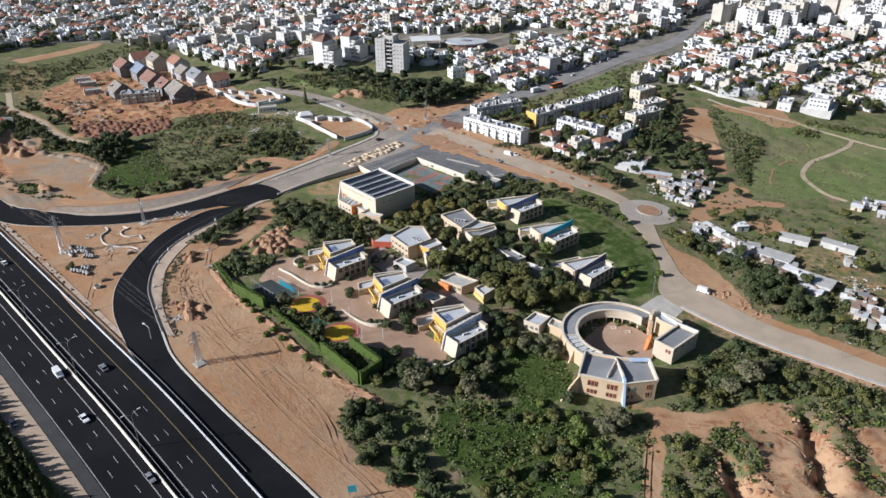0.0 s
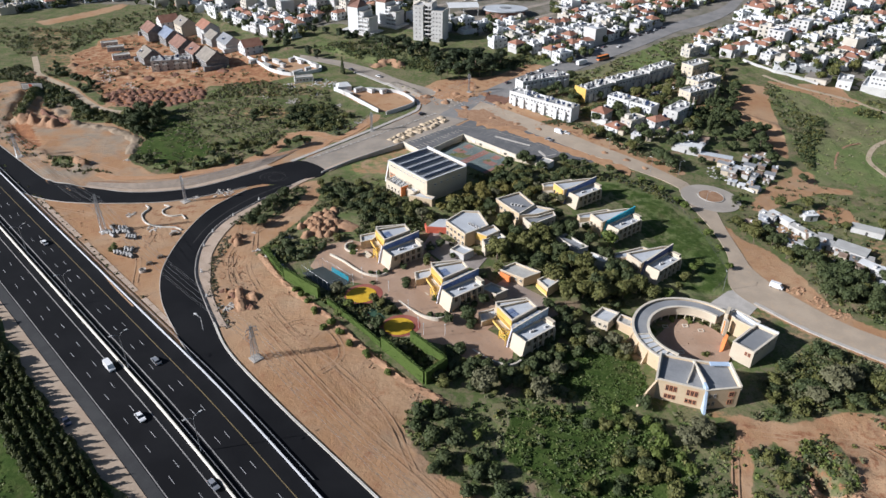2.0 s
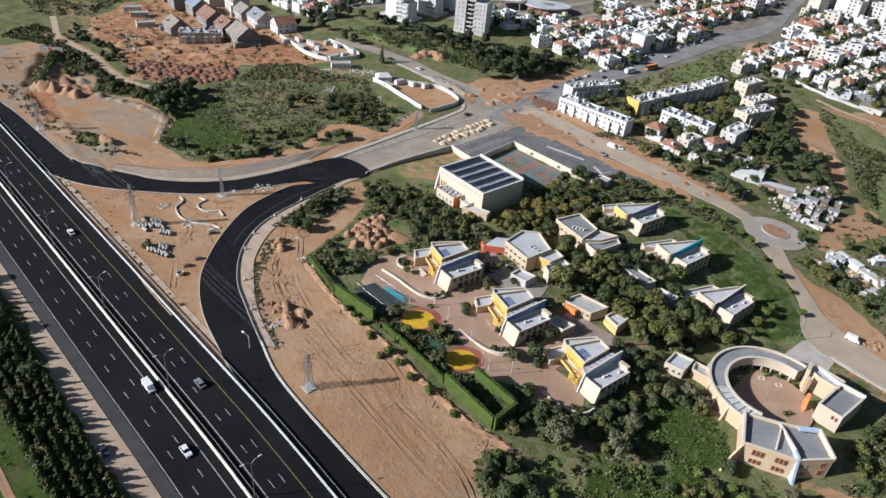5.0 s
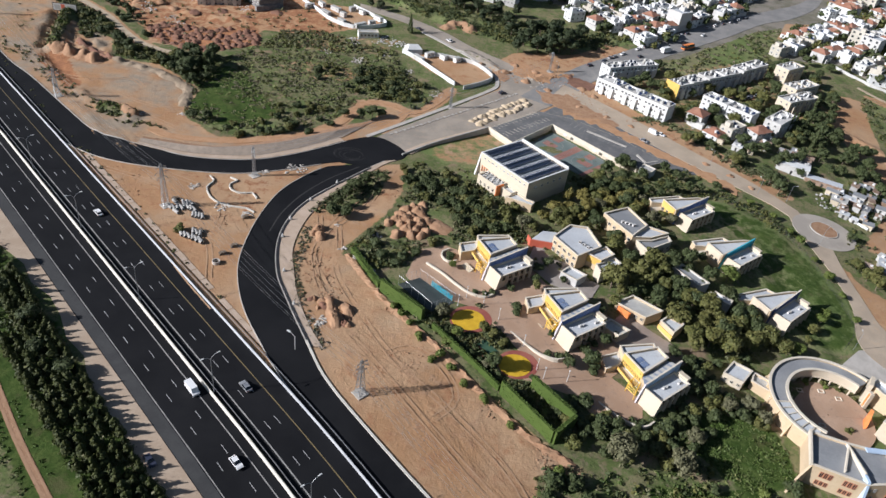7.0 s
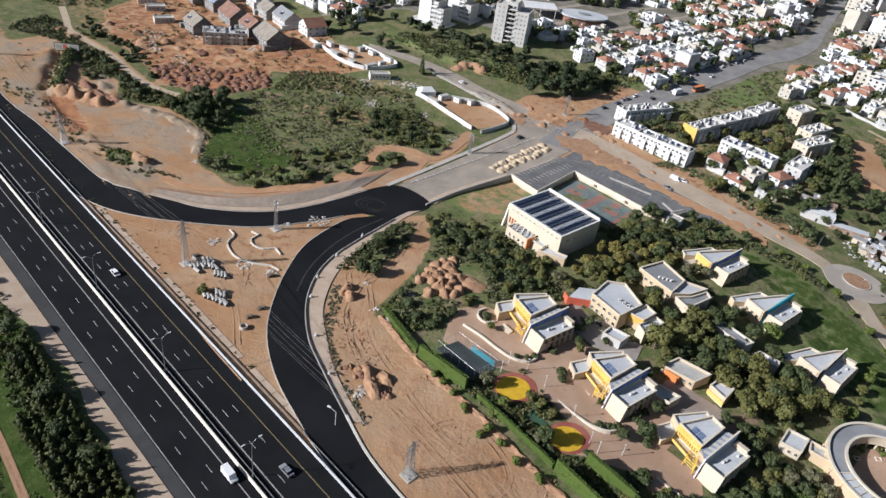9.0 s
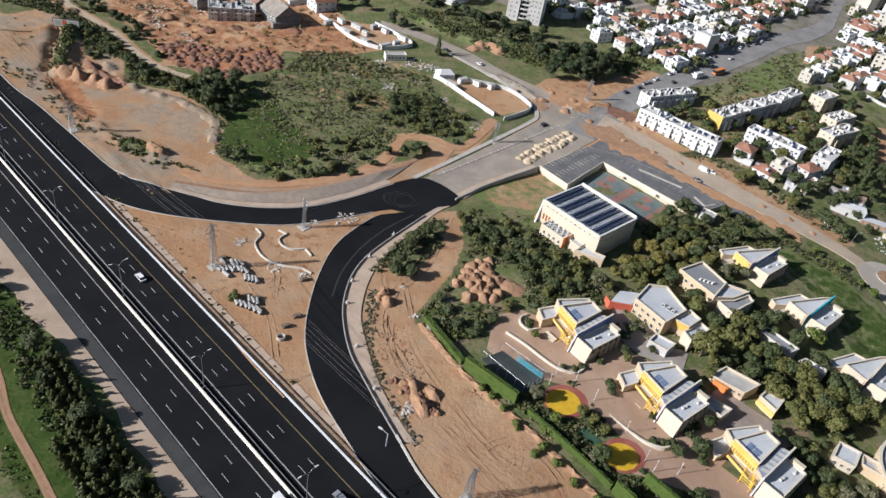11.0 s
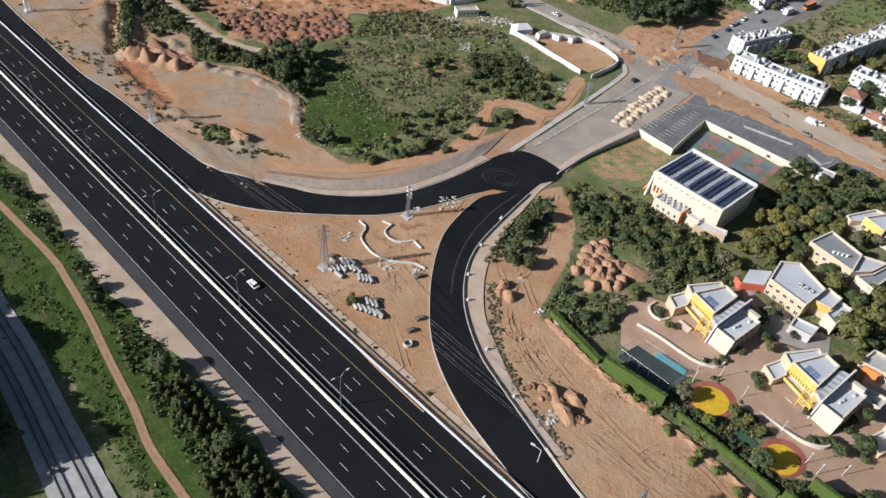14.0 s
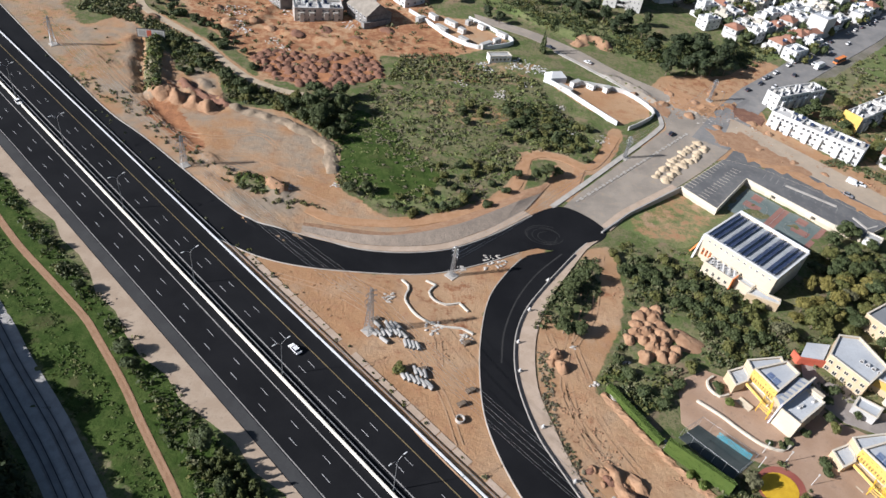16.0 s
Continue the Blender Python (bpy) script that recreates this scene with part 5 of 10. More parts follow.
m.wall(rel(b4, (-10.7, 265.6), (-6.1, 262.5)), 0.2, 3.0, 5.6, YELLOW)
part("yellow_panel", m, b4)
m = Mesh()
m.wall(rel(b4, (-31, 274), (-22.8, 273.3)), 0.4, 0, 3.4, RED_WALL)
m.wall(rel(b4, (-32, 277), (-31, 274)), 0.4, 0, 3.4, RED_WALL)
part("terrace_wall", m, b4, "red rendered terrace wall")
m = Mesh()
m.prism(rel(b4, (-30.8, 274.4), (-23.2, 274), (-18, 281), (-26, 281)), 3.0, 3.3, ROOF_GREY)
part("terrace", m, b4)
for k in range(4):
    roof_box(b4, *rel(b4, (-13 + 1.3 * k, 272 - 1.4 * k))[0], 6.02, -45)
b5 = low_building("school_building", "cream school building with long dark grey roof", [
    ([(-1, 294.5), (8.4, 280.6), (15.8, 289.6), (10, 301.5)], 6.8, CREAM, ROOF_DARK),
    ([(8.7, 280.7), (16, 281.8), (24, 286.6), (16.1, 289.8)], 6.2, CREAM, ROOF_GREY),
    ([(10, 279.9), (13.2, 273.9), (24.4, 282.2), (23.8, 286.0), (16.3, 281.3)], 5.4, CREAM_PALE, ROOF_DARK)])
windows(b5, *rel(b5, (-1.1, 294.3), (8.3, 280.5)), 6, 3.6, 1.4, 1.5)
windows(b5, *rel(b5, (13.2, 273.8), (24.3, 282.1)), 5, 2.0, 1.2, 1.8)
for k in range(4):
    roof_box(b5, *rel(b5, (6 + 1.4 * k, 290 - 0.5 * k))[0], 6.22, 20)
s9 = low_building("school_building", "low cream building with an orange end wall", [
    ([(-2, 245.5), (7.5, 239.2), (14.5, 243.8), (5, 250.5)], 3.6, CREAM, ROOF_METAL),
    ([(12.8, 239.2), (16.2, 233.6), (21.2, 239.0), (16, 242)], 3.1, CREAM, ROOF_GREY)])
m = Mesh()
m.wall(rel(s9, (12.5, 239.0), (16.0, 233.3)), 0.2, 0, 1.6, YELLOW)
part("yellow_panel", m, s9)
m = Mesh()
m.wall(rel(s9, (-1.2, 244.0), (2.6, 240.6)), 0.35, 0, 3.4, ORANGE)
part("end_wall", m, s9, "orange end wall")
windows(s9, *rel(s9, (-1.9, 245.3), (7.4, 239.1)), 5, 1.4, 1.1, 1.3)
s10 = low_building("school_building", "low grey-roofed school building among trees", [
    ([(23.5, 271.4), (31.5, 260.8), (36, 263.4), (28, 273.6)], 4.0, OFF_WHITE, ROOF_DARK),
    ([(33.5, 257.5), (40.8, 252.2), (42.5, 255), (37, 259.5)], 3.6, OFF_WHITE, ROOF_GREY)])
windows(s10, *rel(s10, (23.4, 271.2), (31.4, 260.7)), 5, 1.3, 1.1, 1.3)
s11 = low_building("school_building", "small grey-roofed link building by the round school", [
    ([(31, 221), (36.5, 217.5), (41.5, 223.5), (36, 227)], 3.8, CREAM_PALE, ROOF_GREY),
    ([(40, 219.5), (45.0, 215.5), (46.5, 220.5), (42.2, 223.6)], 3.2, CREAM, ROOF_METAL)])
windows(s11, *rel(s11, (31.1, 220.8), (36.4, 217.4)), 3, 1.3, 1.1, 1.3)
low_building("canopy_building", "flat pale roof between planting beds", [
    ([(-9, 233), (-3.5, 228.5), (1, 232), (-5, 236.5)], 3.2, CREAM_PALE, ROOF_METAL)])
low_building("canopy_building", "grey roofed shelter between school buildings", [
    ([(-21, 256.5), (-15.5, 252.5), (-11.5, 256.5), (-17.5, 260.5)], 3.4, OFF_WHITE, ROOF_GREY)])

# ---- school yard ----
yard = thing("courtyard", "pink clay paved school yard", "paving", kind="structure")
part("paving", patch_mesh([(-76, 246), (-73, 262), (-63, 267), (-50, 262), (-33, 262), (-26, 252), (-12, 246), (0, 237), (6, 228), (2, 222), (-7, 213), (2, 206), (1, 199.5), (-6, 194.5), (-13, 195.5), (-21, 203), (-30, 205),
                           (-36, 206), (-33, 212), (-42, 224), (-52, 234), (-59, 236), (-62, 232)], 0.12, PAVING_PINK), yard)
part("paving", patch_mesh([(-8, 233), (2, 245), (9, 238), (18, 232), (22, 226), (12, 220), (2, 222)], 0.16, surface("worn_court_paving", (0.27, 0.215, 0.18), (0.34, 0.28, 0.235), 0.15, 2.0, 0.9)), yard)
part("paving", patch_mesh([(-33, 262), (-29, 275), (-22, 276), (-14, 262), (-6, 256), (-10, 248), (-24, 252)], 0.16, surface("grey_yard_paving", (0.26, 0.225, 0.2), (0.33, 0.29, 0.26), 0.15, 2.0, 0.9)), yard)


YARD_POSTS = ((-57.3, 233.6), (-54.5, 238.5), (-48.6, 236.2), (-43.5, 229.8), (-31.5, 210.5), (-29.5, 207.5), (-35.5, 219.5), (-22, 208))


def yard_post(x, y):
    post = thing("lamp_post", "slim white lamp post on the school yard", "lamp post", pose(x, y, H(x, y) + 0.1), "yard lamp posts")
    m = Mesh()
    m.tube([(0, 0, 0), (0, 0, 4.6)], [0.09, 0.06], WHITE, 6)
    part("pole", m, post)
    m = Mesh()
    m.tube([(0, 0, 4.6), (0, 0, 4.75), (0, 0, 4.95), (0, 0, 5.05)], [0.08, 0.26, 0.26, 0.06], OFF_WHITE, 8)
    part("lamp_head", m, post)


for p in YARD_POSTS:
    yard_post(*p)


def play_circle(x, y, rx, ry, ang):
    c = thing("play_area", "yellow play circle with a red paved rim", "play area", kind="structure")
    e = [(x + math.cos(a) * rx * math.cos(ang) - math.sin(a) * ry * math.sin(ang), y + math.cos(a) * rx * math.sin(ang) + math.sin(a) * ry * math.cos(ang)) for a in np.linspace(0, math.tau, 36, endpoint=False)]
    rim = [(x + 1.28 * (p - x) + 0.8, y + 1.28 * (q - y) + 0.6) for p, q in e]
    part("rim", patch_mesh(rim, 0.17, PAVING_RED, 5), c)
    part("yellow_surface", patch_mesh(e, 0.22, SAND_YELLOW, 5), c)


play_circle(-53.5, 227.5, 5.6, 4.8, 0.4)
play_circle(-38.3, 210.8, 5.4, 4.4, 0.4)
PLAY_LAWN = [(-50.7, 217.6), (-47.8, 219.8), (-43.4, 215.0), (-46.2, 212.8)]
green_play = thing("play_area", "dark green play surface between garden bushes", "play area", kind="structure")
part("rim", patch_mesh([(-53.2, 217.0), (-50.7, 217.6), (-46.2, 212.8), (-44.2, 209.4), (-46.4, 208.4), (-50.0, 212.4)], 0.15, PAVING_RED, 5), green_play)
part("green_surface", patch_mesh(PLAY_LAWN, 0.2, surface("green_play_coating", (0.03, 0.075, 0.045), (0.045, 0.1, 0.055), 0.3, 2.0, 0.85), 5), green_play)


# ---- hedges along the school's boundary ----
def leaf_quads(n, size, r):
    """n loose leaf sprays on the unit directions r-wise: returns random corner offsets."""
    a = r.normal(size=(n, 3))
    a /= np.linalg.norm(a, axis=1)[:, None]
    b = np.cross(a, r.normal(size=(n, 3)))
    b /= np.linalg.norm(b, axis=1)[:, None]
    s = size * r.uniform(0.6, 1.3, (n, 1))
    return a * s, b * s * 0.7


def add_quads(mesh, c, a, b, mat):
    n = len(c)
    V = np.stack([c - a - b, c + a - b, c + a + b, c - a + b], 1).reshape(-1, 3)
    k = np.arange(0, 4 * n, 4)
    mesh.add(V.tolist(), np.stack([k, k + 1, k + 2, k + 3], -1).tolist(), mat)


def hedge(path, w, h, label, seed):
    """A clipped hedge: a solid body under a coat of small leaf sprays."""
    r = np.random.RandomState(seed)
    p = even(path, max(2, int(np.linalg.norm(np.diff(np.array(path), axis=0), axis=1).sum() / 1.5)))
    z = [H(*q) for q in p]
    m = Mesh()
    m.wall([tuple(q) for q in p], w - 0.1, [k - 0.3 for k in z], [k + h - 0.04 for k in z], HEDGE)
    ob = thing("hedge", label, "hedge", mesh=m)
    n = int(len(p) * 110)
    i = r.uniform(0, len(p) - 1.001, n)
    k = i.astype(int)
    f = (i - k)[:, None]
    c = p[k] * (1 - f) + p[k + 1] * f
    d = p[k + 1] - p[k]
    d /= np.linalg.norm(d, axis=1)[:, None]
    side = np.c_[-d[:, 1], d[:, 0]]
    u = r.uniform(-1, 1, n)
    up = r.uniform(0, 1, n)
    top = r.uniform(size=n) < 0.45
    off = np.where(top, u, np.sign(u)) * w / 2
    zz = np.where(top, h, up * h)
    C = np.c_[c + side * off[:, None], np.interp(i, np.arange(len(z)), z) + zz] + r.normal(0, 0.06, (n, 3))
    a, b = leaf_quads(n, 0.13, r)
    lm = Mesh()
    add_quads(lm, C, a, b, HEDGE)
    part("leaves", lm.data("leaves"), ob)


hedge([(-83.5, 236.5), (-68.5, 224.3)], 1.3, 5.2, "tall clipped green hedge along a dark court", 1)
hedge([(-65, 221.5), (-54, 210.5), (-43.5, 200)], 0.9, 2.4, "low clipped green hedge beside the sandy strip", 2)
hedge([(-43, 199.4), (-28.3, 185)], 1.1, 5.0, "tall clipped green hedge beside the sandy strip", 6)
hedge([(-33.5, 203.5), (-21.5, 192.5)], 1.2, 5.0, "clipped green hedge across a school garden", 3)
hedge([(-21.3, 192), (-28, 184.8)], 1.2, 5.0, "short clipped green hedge closing a garden", 4)
hedge([(-96, 256), (-88, 244), (-84, 238)], 1.8, 2.2, "rough green hedge along the sandy strip", 5)

cage = thing("sports_cage", "fenced ball court with hedge shade painted on its floor and turquoise netting", "sports cage")
m = Mesh()
quad = [(-78, 241), (-71, 246), (-58.5, 235), (-66, 229)]
zc = H(-68, 238)
# the floor's near-black colour has the hedge's shadow painted in
me = patch_mesh(quad, 0.2, surface("hedge_shaded_court", (0.035, 0.045, 0.045), (0.055, 0.065, 0.062), 0.2, 2.0, 0.8), 6)
part("floor", me, cage)
for i in range(4):
    a, b = Vector(quad[i]), Vector(quad[(i + 1) % 4])
    for k in range(5):
        p = a + (b - a) * k / 5
        m.bar((p.x, p.y, zc), (p.x, p.y, zc + 4), 0.09, STEEL)
    m.bar((a.x, a.y, zc + 3.9), (b.x, b.y, zc + 3.9), 0.08, STEEL)
part("fence_frame", m, cage)
m = Mesh()
for k in range(26):
    p = Vector(quad[1]) + (Vector(quad[2]) - Vector(quad[1])) * (0.35 + 0.6 * k / 26)
    m.bar((p.x, p.y, zc + 0.3), (p.x, p.y, zc + 2.6), 0.22, TURQUOISE)
part("netting", m, cage, "turquoise windbreak netting")

# ---- school's back wall and paths ----
m = Mesh()
path = spline([(40, 327), (56, 332), (72, 324), (84, 312), (90, 296), (93, 276), (93, 258), (84, 246)], 4)
for p in path:
    m.bar((*p, H(*p)), (*p, H(*p) + 1.9), 0.12, DARK_METAL)
for z in (0.3, 1.0, 1.8):
    for p, q in zip(path, path[1:]):
        m.bar((*p, H(*p) + z), (*q, H(*q) + z), 0.07, DARK_METAL)
thing("fence", "dark metal fence round the school park", "fence", kind="structure", mesh=m)

# ---- sports hall ----
hall = thing("sports_hall", "white sports hall with solar panels on its roof", "sports hall", pose(-51.7, 323.2, -0.3, 0, 0, math.degrees(math.atan2(-21.3, 19.5))))
LW, LD = 28.9, 24.6
volume(hall, [(0, 0), (LW, 0), (LW, LD), (0, LD)], 0, 11.3, CREAM_PALE, ROOF_GREY, 0.5, 0.5, WHITE)
m = Mesh()
for k in range(60):
    u = 0.8 + (LW - 1.6) * k / 60
    m.prism([(u, 0.8), (u + 0.22, 0.8), (u + 0.22, LD - 0.8), (u, LD - 0.8)], 10.82, 10.95, ROOF_GREY)
for k in range(5):
    for j in range(14):
        u, v = 5.1 + 5.7 * k, 1.5 + 1.6 * j
        if u < LW - 2:
            m.box(u, v, 10.9, u + 1.5, v + 0.14, 11.08, STEEL)
part("roof_ribs", m, hall)
panel = Mesh()
panel.add([(0, 0, 0.07), (1.5, 0, 0.82), (1.5, 1.7, 0.82), (0, 1.7, 0.07), (0, 0, 0), (1.5, 0, 0.75), (1.5, 1.7, 0.75), (0, 1.7, 0)],
          [(0, 1, 2, 3), (7, 6, 5, 4), (0, 4, 5, 1), (1, 5, 6, 2), (2, 6, 7, 3), (3, 7, 4, 0)], SOLAR)
PANEL = fixed_normals(panel.data("solar_panel"))
for k in range(10):
    u = 1.0 + 5.7 * (k // 2) + 1.95 * (k % 2)
    m = Mesh()
    m.box(u, 1.3, 10.85, u + 0.1, LD - 1.3, 10.95, STEEL)
    row = part("solar_panel", m, hall, "blue-black tilted solar panels on rails")
    m = Mesh()
    m.box(u + 1.35, 1.3, 10.85, u + 1.45, LD - 1.3, 11.6, STEEL)
    part("back_rail", m, row)
    for j in range(12):
        part("solar_panel", PANEL, row, at=pose(u, 1.4 + 1.82 * j, 10.93))
m = Mesh()
m.box(0.3, LD - 0.4, 11.5, LW - 0.3, LD + 0.1, 12.3, WHITE)
part("roof_edge", m, hall)
windows(hall, (1.5, -0.02), (LW - 1.0, -0.02), 11, 9.2, 1.0, 0.8, WHITE)
windows(hall, (0.0, LD - 2), (0.0, 2), 5, 7.6, 1.2, 0.9, WHITE)
windows(hall, (1.2, -0.02), (5.6, -0.02), 3, 3.0, 0.8, 2.8, ORANGE)
windows(hall, (LW + 0.02, 3), (LW + 0.02, LD - 3), 5, 7.6, 1.4, 1.0, WHITE)
m = Mesh()
m.add([(-0.6, -2.2, 0), (0.1, -2.2, 0), (0.1, 0.4, 11.0), (-0.6, 0.4, 11.0), (-0.6, 0.4, 0), (0.1, 0.4, 0)], [(0, 1, 2, 3), (0, 3, 4), (1, 5, 2), (4, 3, 2, 5), (0, 4, 5, 1)], WHITE)
part("buttress", m, hall)
m = Mesh()
m.add([(-3.4, 1.0, 0), (-2.8, 1.0, 0), (-0.1, 3.2, 8.0), (-0.7, 3.2, 8.0), (-3.4, 4.2, 0), (-2.8, 4.2, 0), (-0.1, 4.2, 8), (-0.7, 4.2, 8)],
      [(0, 1, 2, 3), (0, 3, 7, 4), (1, 5, 6, 2), (3, 2, 6, 7), (4, 7, 6, 5)], ORANGE)
part("red_buttress", m, hall, "orange-red leaning buttress")
volume(hall, [(6.0, -6.2), (17.5, -6.2), (17.5, -0.15), (6.0, -0.15)], 0, 5.4, CREAM_PALE, ROOF_GREY, 0.5)
volume(hall, [(17.8, -3.6), (23.8, -3.6), (23.8, -0.15), (17.8, -0.15)], 0, 4.6, CREAM_PALE, ROOF_GREY, 0.5)
volume(hall, [(23.9, -6.5), (34.0, -1.5), (33.0, 1.2), (29.1, -0.15), (23.9, -0.15)], 0, 4.2, CREAM, ROOF_GREY, 0.5)
m = Mesh()
m.wall([(17.7, -6.4), (17.7, -2.2)], 0.3, 0, 5.7, ORANGE)
part("orange_wall", m, hall, "orange end wall")
windows(hall, (7, -6.22), (17, -6.22), 4, 2.0, 1.2, 1.6)
for k in range(14):
    roof_box(hall, 7 + 0.75 * k, -1.4 - 1.6 * (k % 3), 4.95, 12 * k, 0.9, 0.7, 0.8)

# ---- car park and sunken ball court ----
lot = thing("car_park", "raised grey car park with retaining walls round a ball court", "car park", kind="structure")
LOT_Z = 2.4
LOT = [(-47.5, 365), (-36, 351.6), (-15.3, 377.3), (12, 350.3), (22, 344), (37, 354), (18, 374), (-4.6, 388.5), (-20.7, 392.5)]
part("deck", patch_mesh(LOT, 0, ASPHALT_LOT, flat=LOT_Z, skirt=0.3), lot)
m = Mesh()
m.wall(LOT, 0.4, -2.5, LOT_Z - 0.02, CREAM_PALE, True)
part("retaining_wall", m, lot, "cream concrete retaining wall")
m = Mesh()
m.wall([(-47.5, 365), (-36, 351.6), (-15.3, 377.3), (12, 350.3), (22, 344)], 0.45, LOT_Z - 1, LOT_Z + 1.0, COPING)
part("parapet", m, lot)
m = Mesh()
for k in range(13):
    t = k / 12
    a = Vector((-42 + 22 * t, 363 + 24 * t))
    for o in (Vector((-4.4, 3.9)), Vector((4.2, -3.6))):
        m.wall([tuple(a + o * 0.35), tuple(a + o)], 0.24, LOT_Z + 0.01, LOT_Z + 0.03, COPING)
for k in range(12):
    t = k / 11
    a = Vector((-6 + 24 * t, 381 - 21 * t))
    m.wall([tuple(a), tuple(a + Vector((2.6, 3.6)))], 0.16, LOT_Z + 0.01, LOT_Z + 0.03, PAINT_FAINT)
part("bay_lines", m, lot)
for (x0, y0), (x1, y1) in (((2, 376), (14, 368)), ((14, 368), (20, 364)), ((24, 357), (27, 350)), ((27, 350), (33, 353))):
    part("kerb_island", patch_mesh([(x0, y0), (x1, y1), (x1 + 0.9, y1 + 1.2), (x0 + 0.9, y0 + 1.2)], 0, CONCRETE, flat=LOT_Z + 0.2, skirt=0.3), lot)
part("forecourt", patch_mesh([(-20, 393.4), (-4, 389.3), (18.6, 374.8), (37.6, 354.8), (46, 349), (60, 351), (40, 371), (20, 391), (3, 406), (-12, 404)], 0.2, ASPHALT_LOT, 5), lot, "dusty asphalt between car park and road")
court = thing("ball_court", "green and red coated ball court with worn lines", "ball court", kind="structure")
CQ = [Vector(p) for p in ((-29.5, 357.5), (-14.6, 374.5), (11, 349.5), (-4, 334))]


def court_point(u, v):
    return tuple((CQ[0] * (1 - u) + CQ[3] * u) * (1 - v) + (CQ[1] * (1 - u) + CQ[2] * u) * v)


part("surface", patch_mesh([court_point(*p) for p in ((0, 0), (1, 0), (1, 1), (0, 1))], 0.1, COURT_GREEN, 6), court)
for u0, v0, u1, v1 in ((0.44, 0.04, 0.56, 0.96), (0.1, 0.4, 0.3, 0.6), (0.7, 0.4, 0.9, 0.6), (0.94, 0.0, 1.0, 1.0), (0.12, 0.72, 0.24, 0.95), (0.68, 0.72, 0.8, 0.95)):
    part("red_zone", patch_mesh([court_point(*p) for p in ((u0, v0), (u1, v0), (u1, v1), (u0, v1))], 0.13, COURT_RED, 6), court)
m = Mesh()
for cu in (0.25, 0.75):
    pts = [court_point(cu + 0.13 * math.cos(a), 0.5 + 0.26 * math.sin(a)) for a in np.linspace(0, math.tau, 25)]
    for p, q in zip(pts, pts[1:]):
        m.wall([p, q], 0.12, 0.24, 0.26, PAINT_FAINT)
for pts in (((0.03, 0.05), (0.97, 0.05)), ((0.03, 0.95), (0.97, 0.95)), ((0.03, 0.05), (0.03, 0.95)), ((0.5, 0.05), (0.5, 0.95))):
    m.wall([court_point(*p) for p in pts], 0.12, 0.24, 0.26, PAINT_FAINT)
part("lines", m, court)
for u, v in ((0.25, 0.96), (0.75, 0.96)):
    hoop = thing("basketball_hoop", "grey steel basketball post with a white board", "basketball hoop", pose(*court_point(u, v), 0.1, 0, 0, -45), "basketball hoops")
    m = Mesh()
    m.bar((0, 0, 0), (0, 0, 3.2), 0.16, STEEL, 6)
    m.bar((0, 0, 3.2), (0, -1.4, 3.5), 0.12, STEEL, 6)
    part("post", m, hoop)
    m = Mesh()
    m.box(-0.9, -1.5, 2.9, 0.9, -1.44, 4.0, WHITE)
    part("board", m, hoop)
m = Mesh()
path = [(-86, 331), (-73, 344.5), (-47.5, 365)]
m.wall(path, 0.6, -0.5, [0.9, 1.6, 3.2], GREY_WALL)
thing("retaining_wall", "long grey retaining wall between road and grass", "wall", kind="structure", mesh=m)
gate = thing("gate_house", "small white gatehouse with a pale roof", "gatehouse", pose(27, 344, H(27, 344) - 0.2, 0, 0, -38))
volume(gate, [(-3, -2.5), (3, -2.5), (3, 2.5), (-3, 2.5)], 0, 3.4, WHITE, ROOF_METAL, 0.2)
windows(gate, (-2.6, -2.52), (2.6, -2.52), 2, 1.1, 1.2, 1.2)

# ---- round school building ----
ring = thing("round_school_building", "cream round school building enclosing a paved court", "school building", pose(65, 213, -8.85) @ Matrix.Diagonal((1, 1, 0.94, 1)))
RO, RI = 20.5, 14.7


def arc(r, a0, a1, n):
    return [(r * math.cos(radians(a)), r * math.sin(radians(a))) for a in np.linspace(a0, a1, n)]


def sector(m, r0, r1, a0, a1, z0, z1, mat, n=None):
    n = n or max(3, int(abs(a1 - a0) / 4) + 1)
    A, B = arc(r0, a0, a1, n), arc(r1, a0, a1, n)
    vs = []
    for a, b in zip(A, B):
        vs += [(*a, z0), (*b, z0), (*b, z1), (*a, z1)]
    fs = [(4 * i + k, 4 * i + (k + 1) % 4, 4 * i + 4 + (k + 1) % 4, 4 * i + 4 + k) for i in range(n - 1) for k in range(4)]
    m.add(vs, fs + [(0, 1, 2, 3), (4 * n - 1, 4 * n - 2, 4 * n - 3, 4 * n - 4)], mat)


A0, A1 = 38, 238
for nm, args in (("outer_wall", (RO - 0.5, RO, A0, A1, 0, 6.4, CREAM)), ("inner_wall", (RI, RI + 0.4, A0, A1, 3.2, 6.4, CREAM_PALE)), ("roof", (RI + 0.42, RO - 0.52, A0, A1, 5.5, 5.8, ROOF_DARK)),
                 ("coping", (RO - 0.7, RO + 0.15, A0, A1, 6.404, 6.7, COPING)), ("coping", (RI - 0.25, RI + 0.65, A0, A1, 6.404, 6.7, COPING)), ("gallery_floor", (RI - 0.2, RO - 0.6, A0, A1, 2.9, 3.19, CREAM_PALE))):
    m = Mesh()
    sector(m, *args)
    part(nm, m, ring)
for a in np.arange(A0 + 6, A1, 12):
    m = Mesh()
    p = arc(RI + 0.3, a, a, 1)[0]
    m.tube([(*p, 0), (*p, 3.2)], [0.3, 0.3], CREAM_PALE)
    part("column", m, ring)
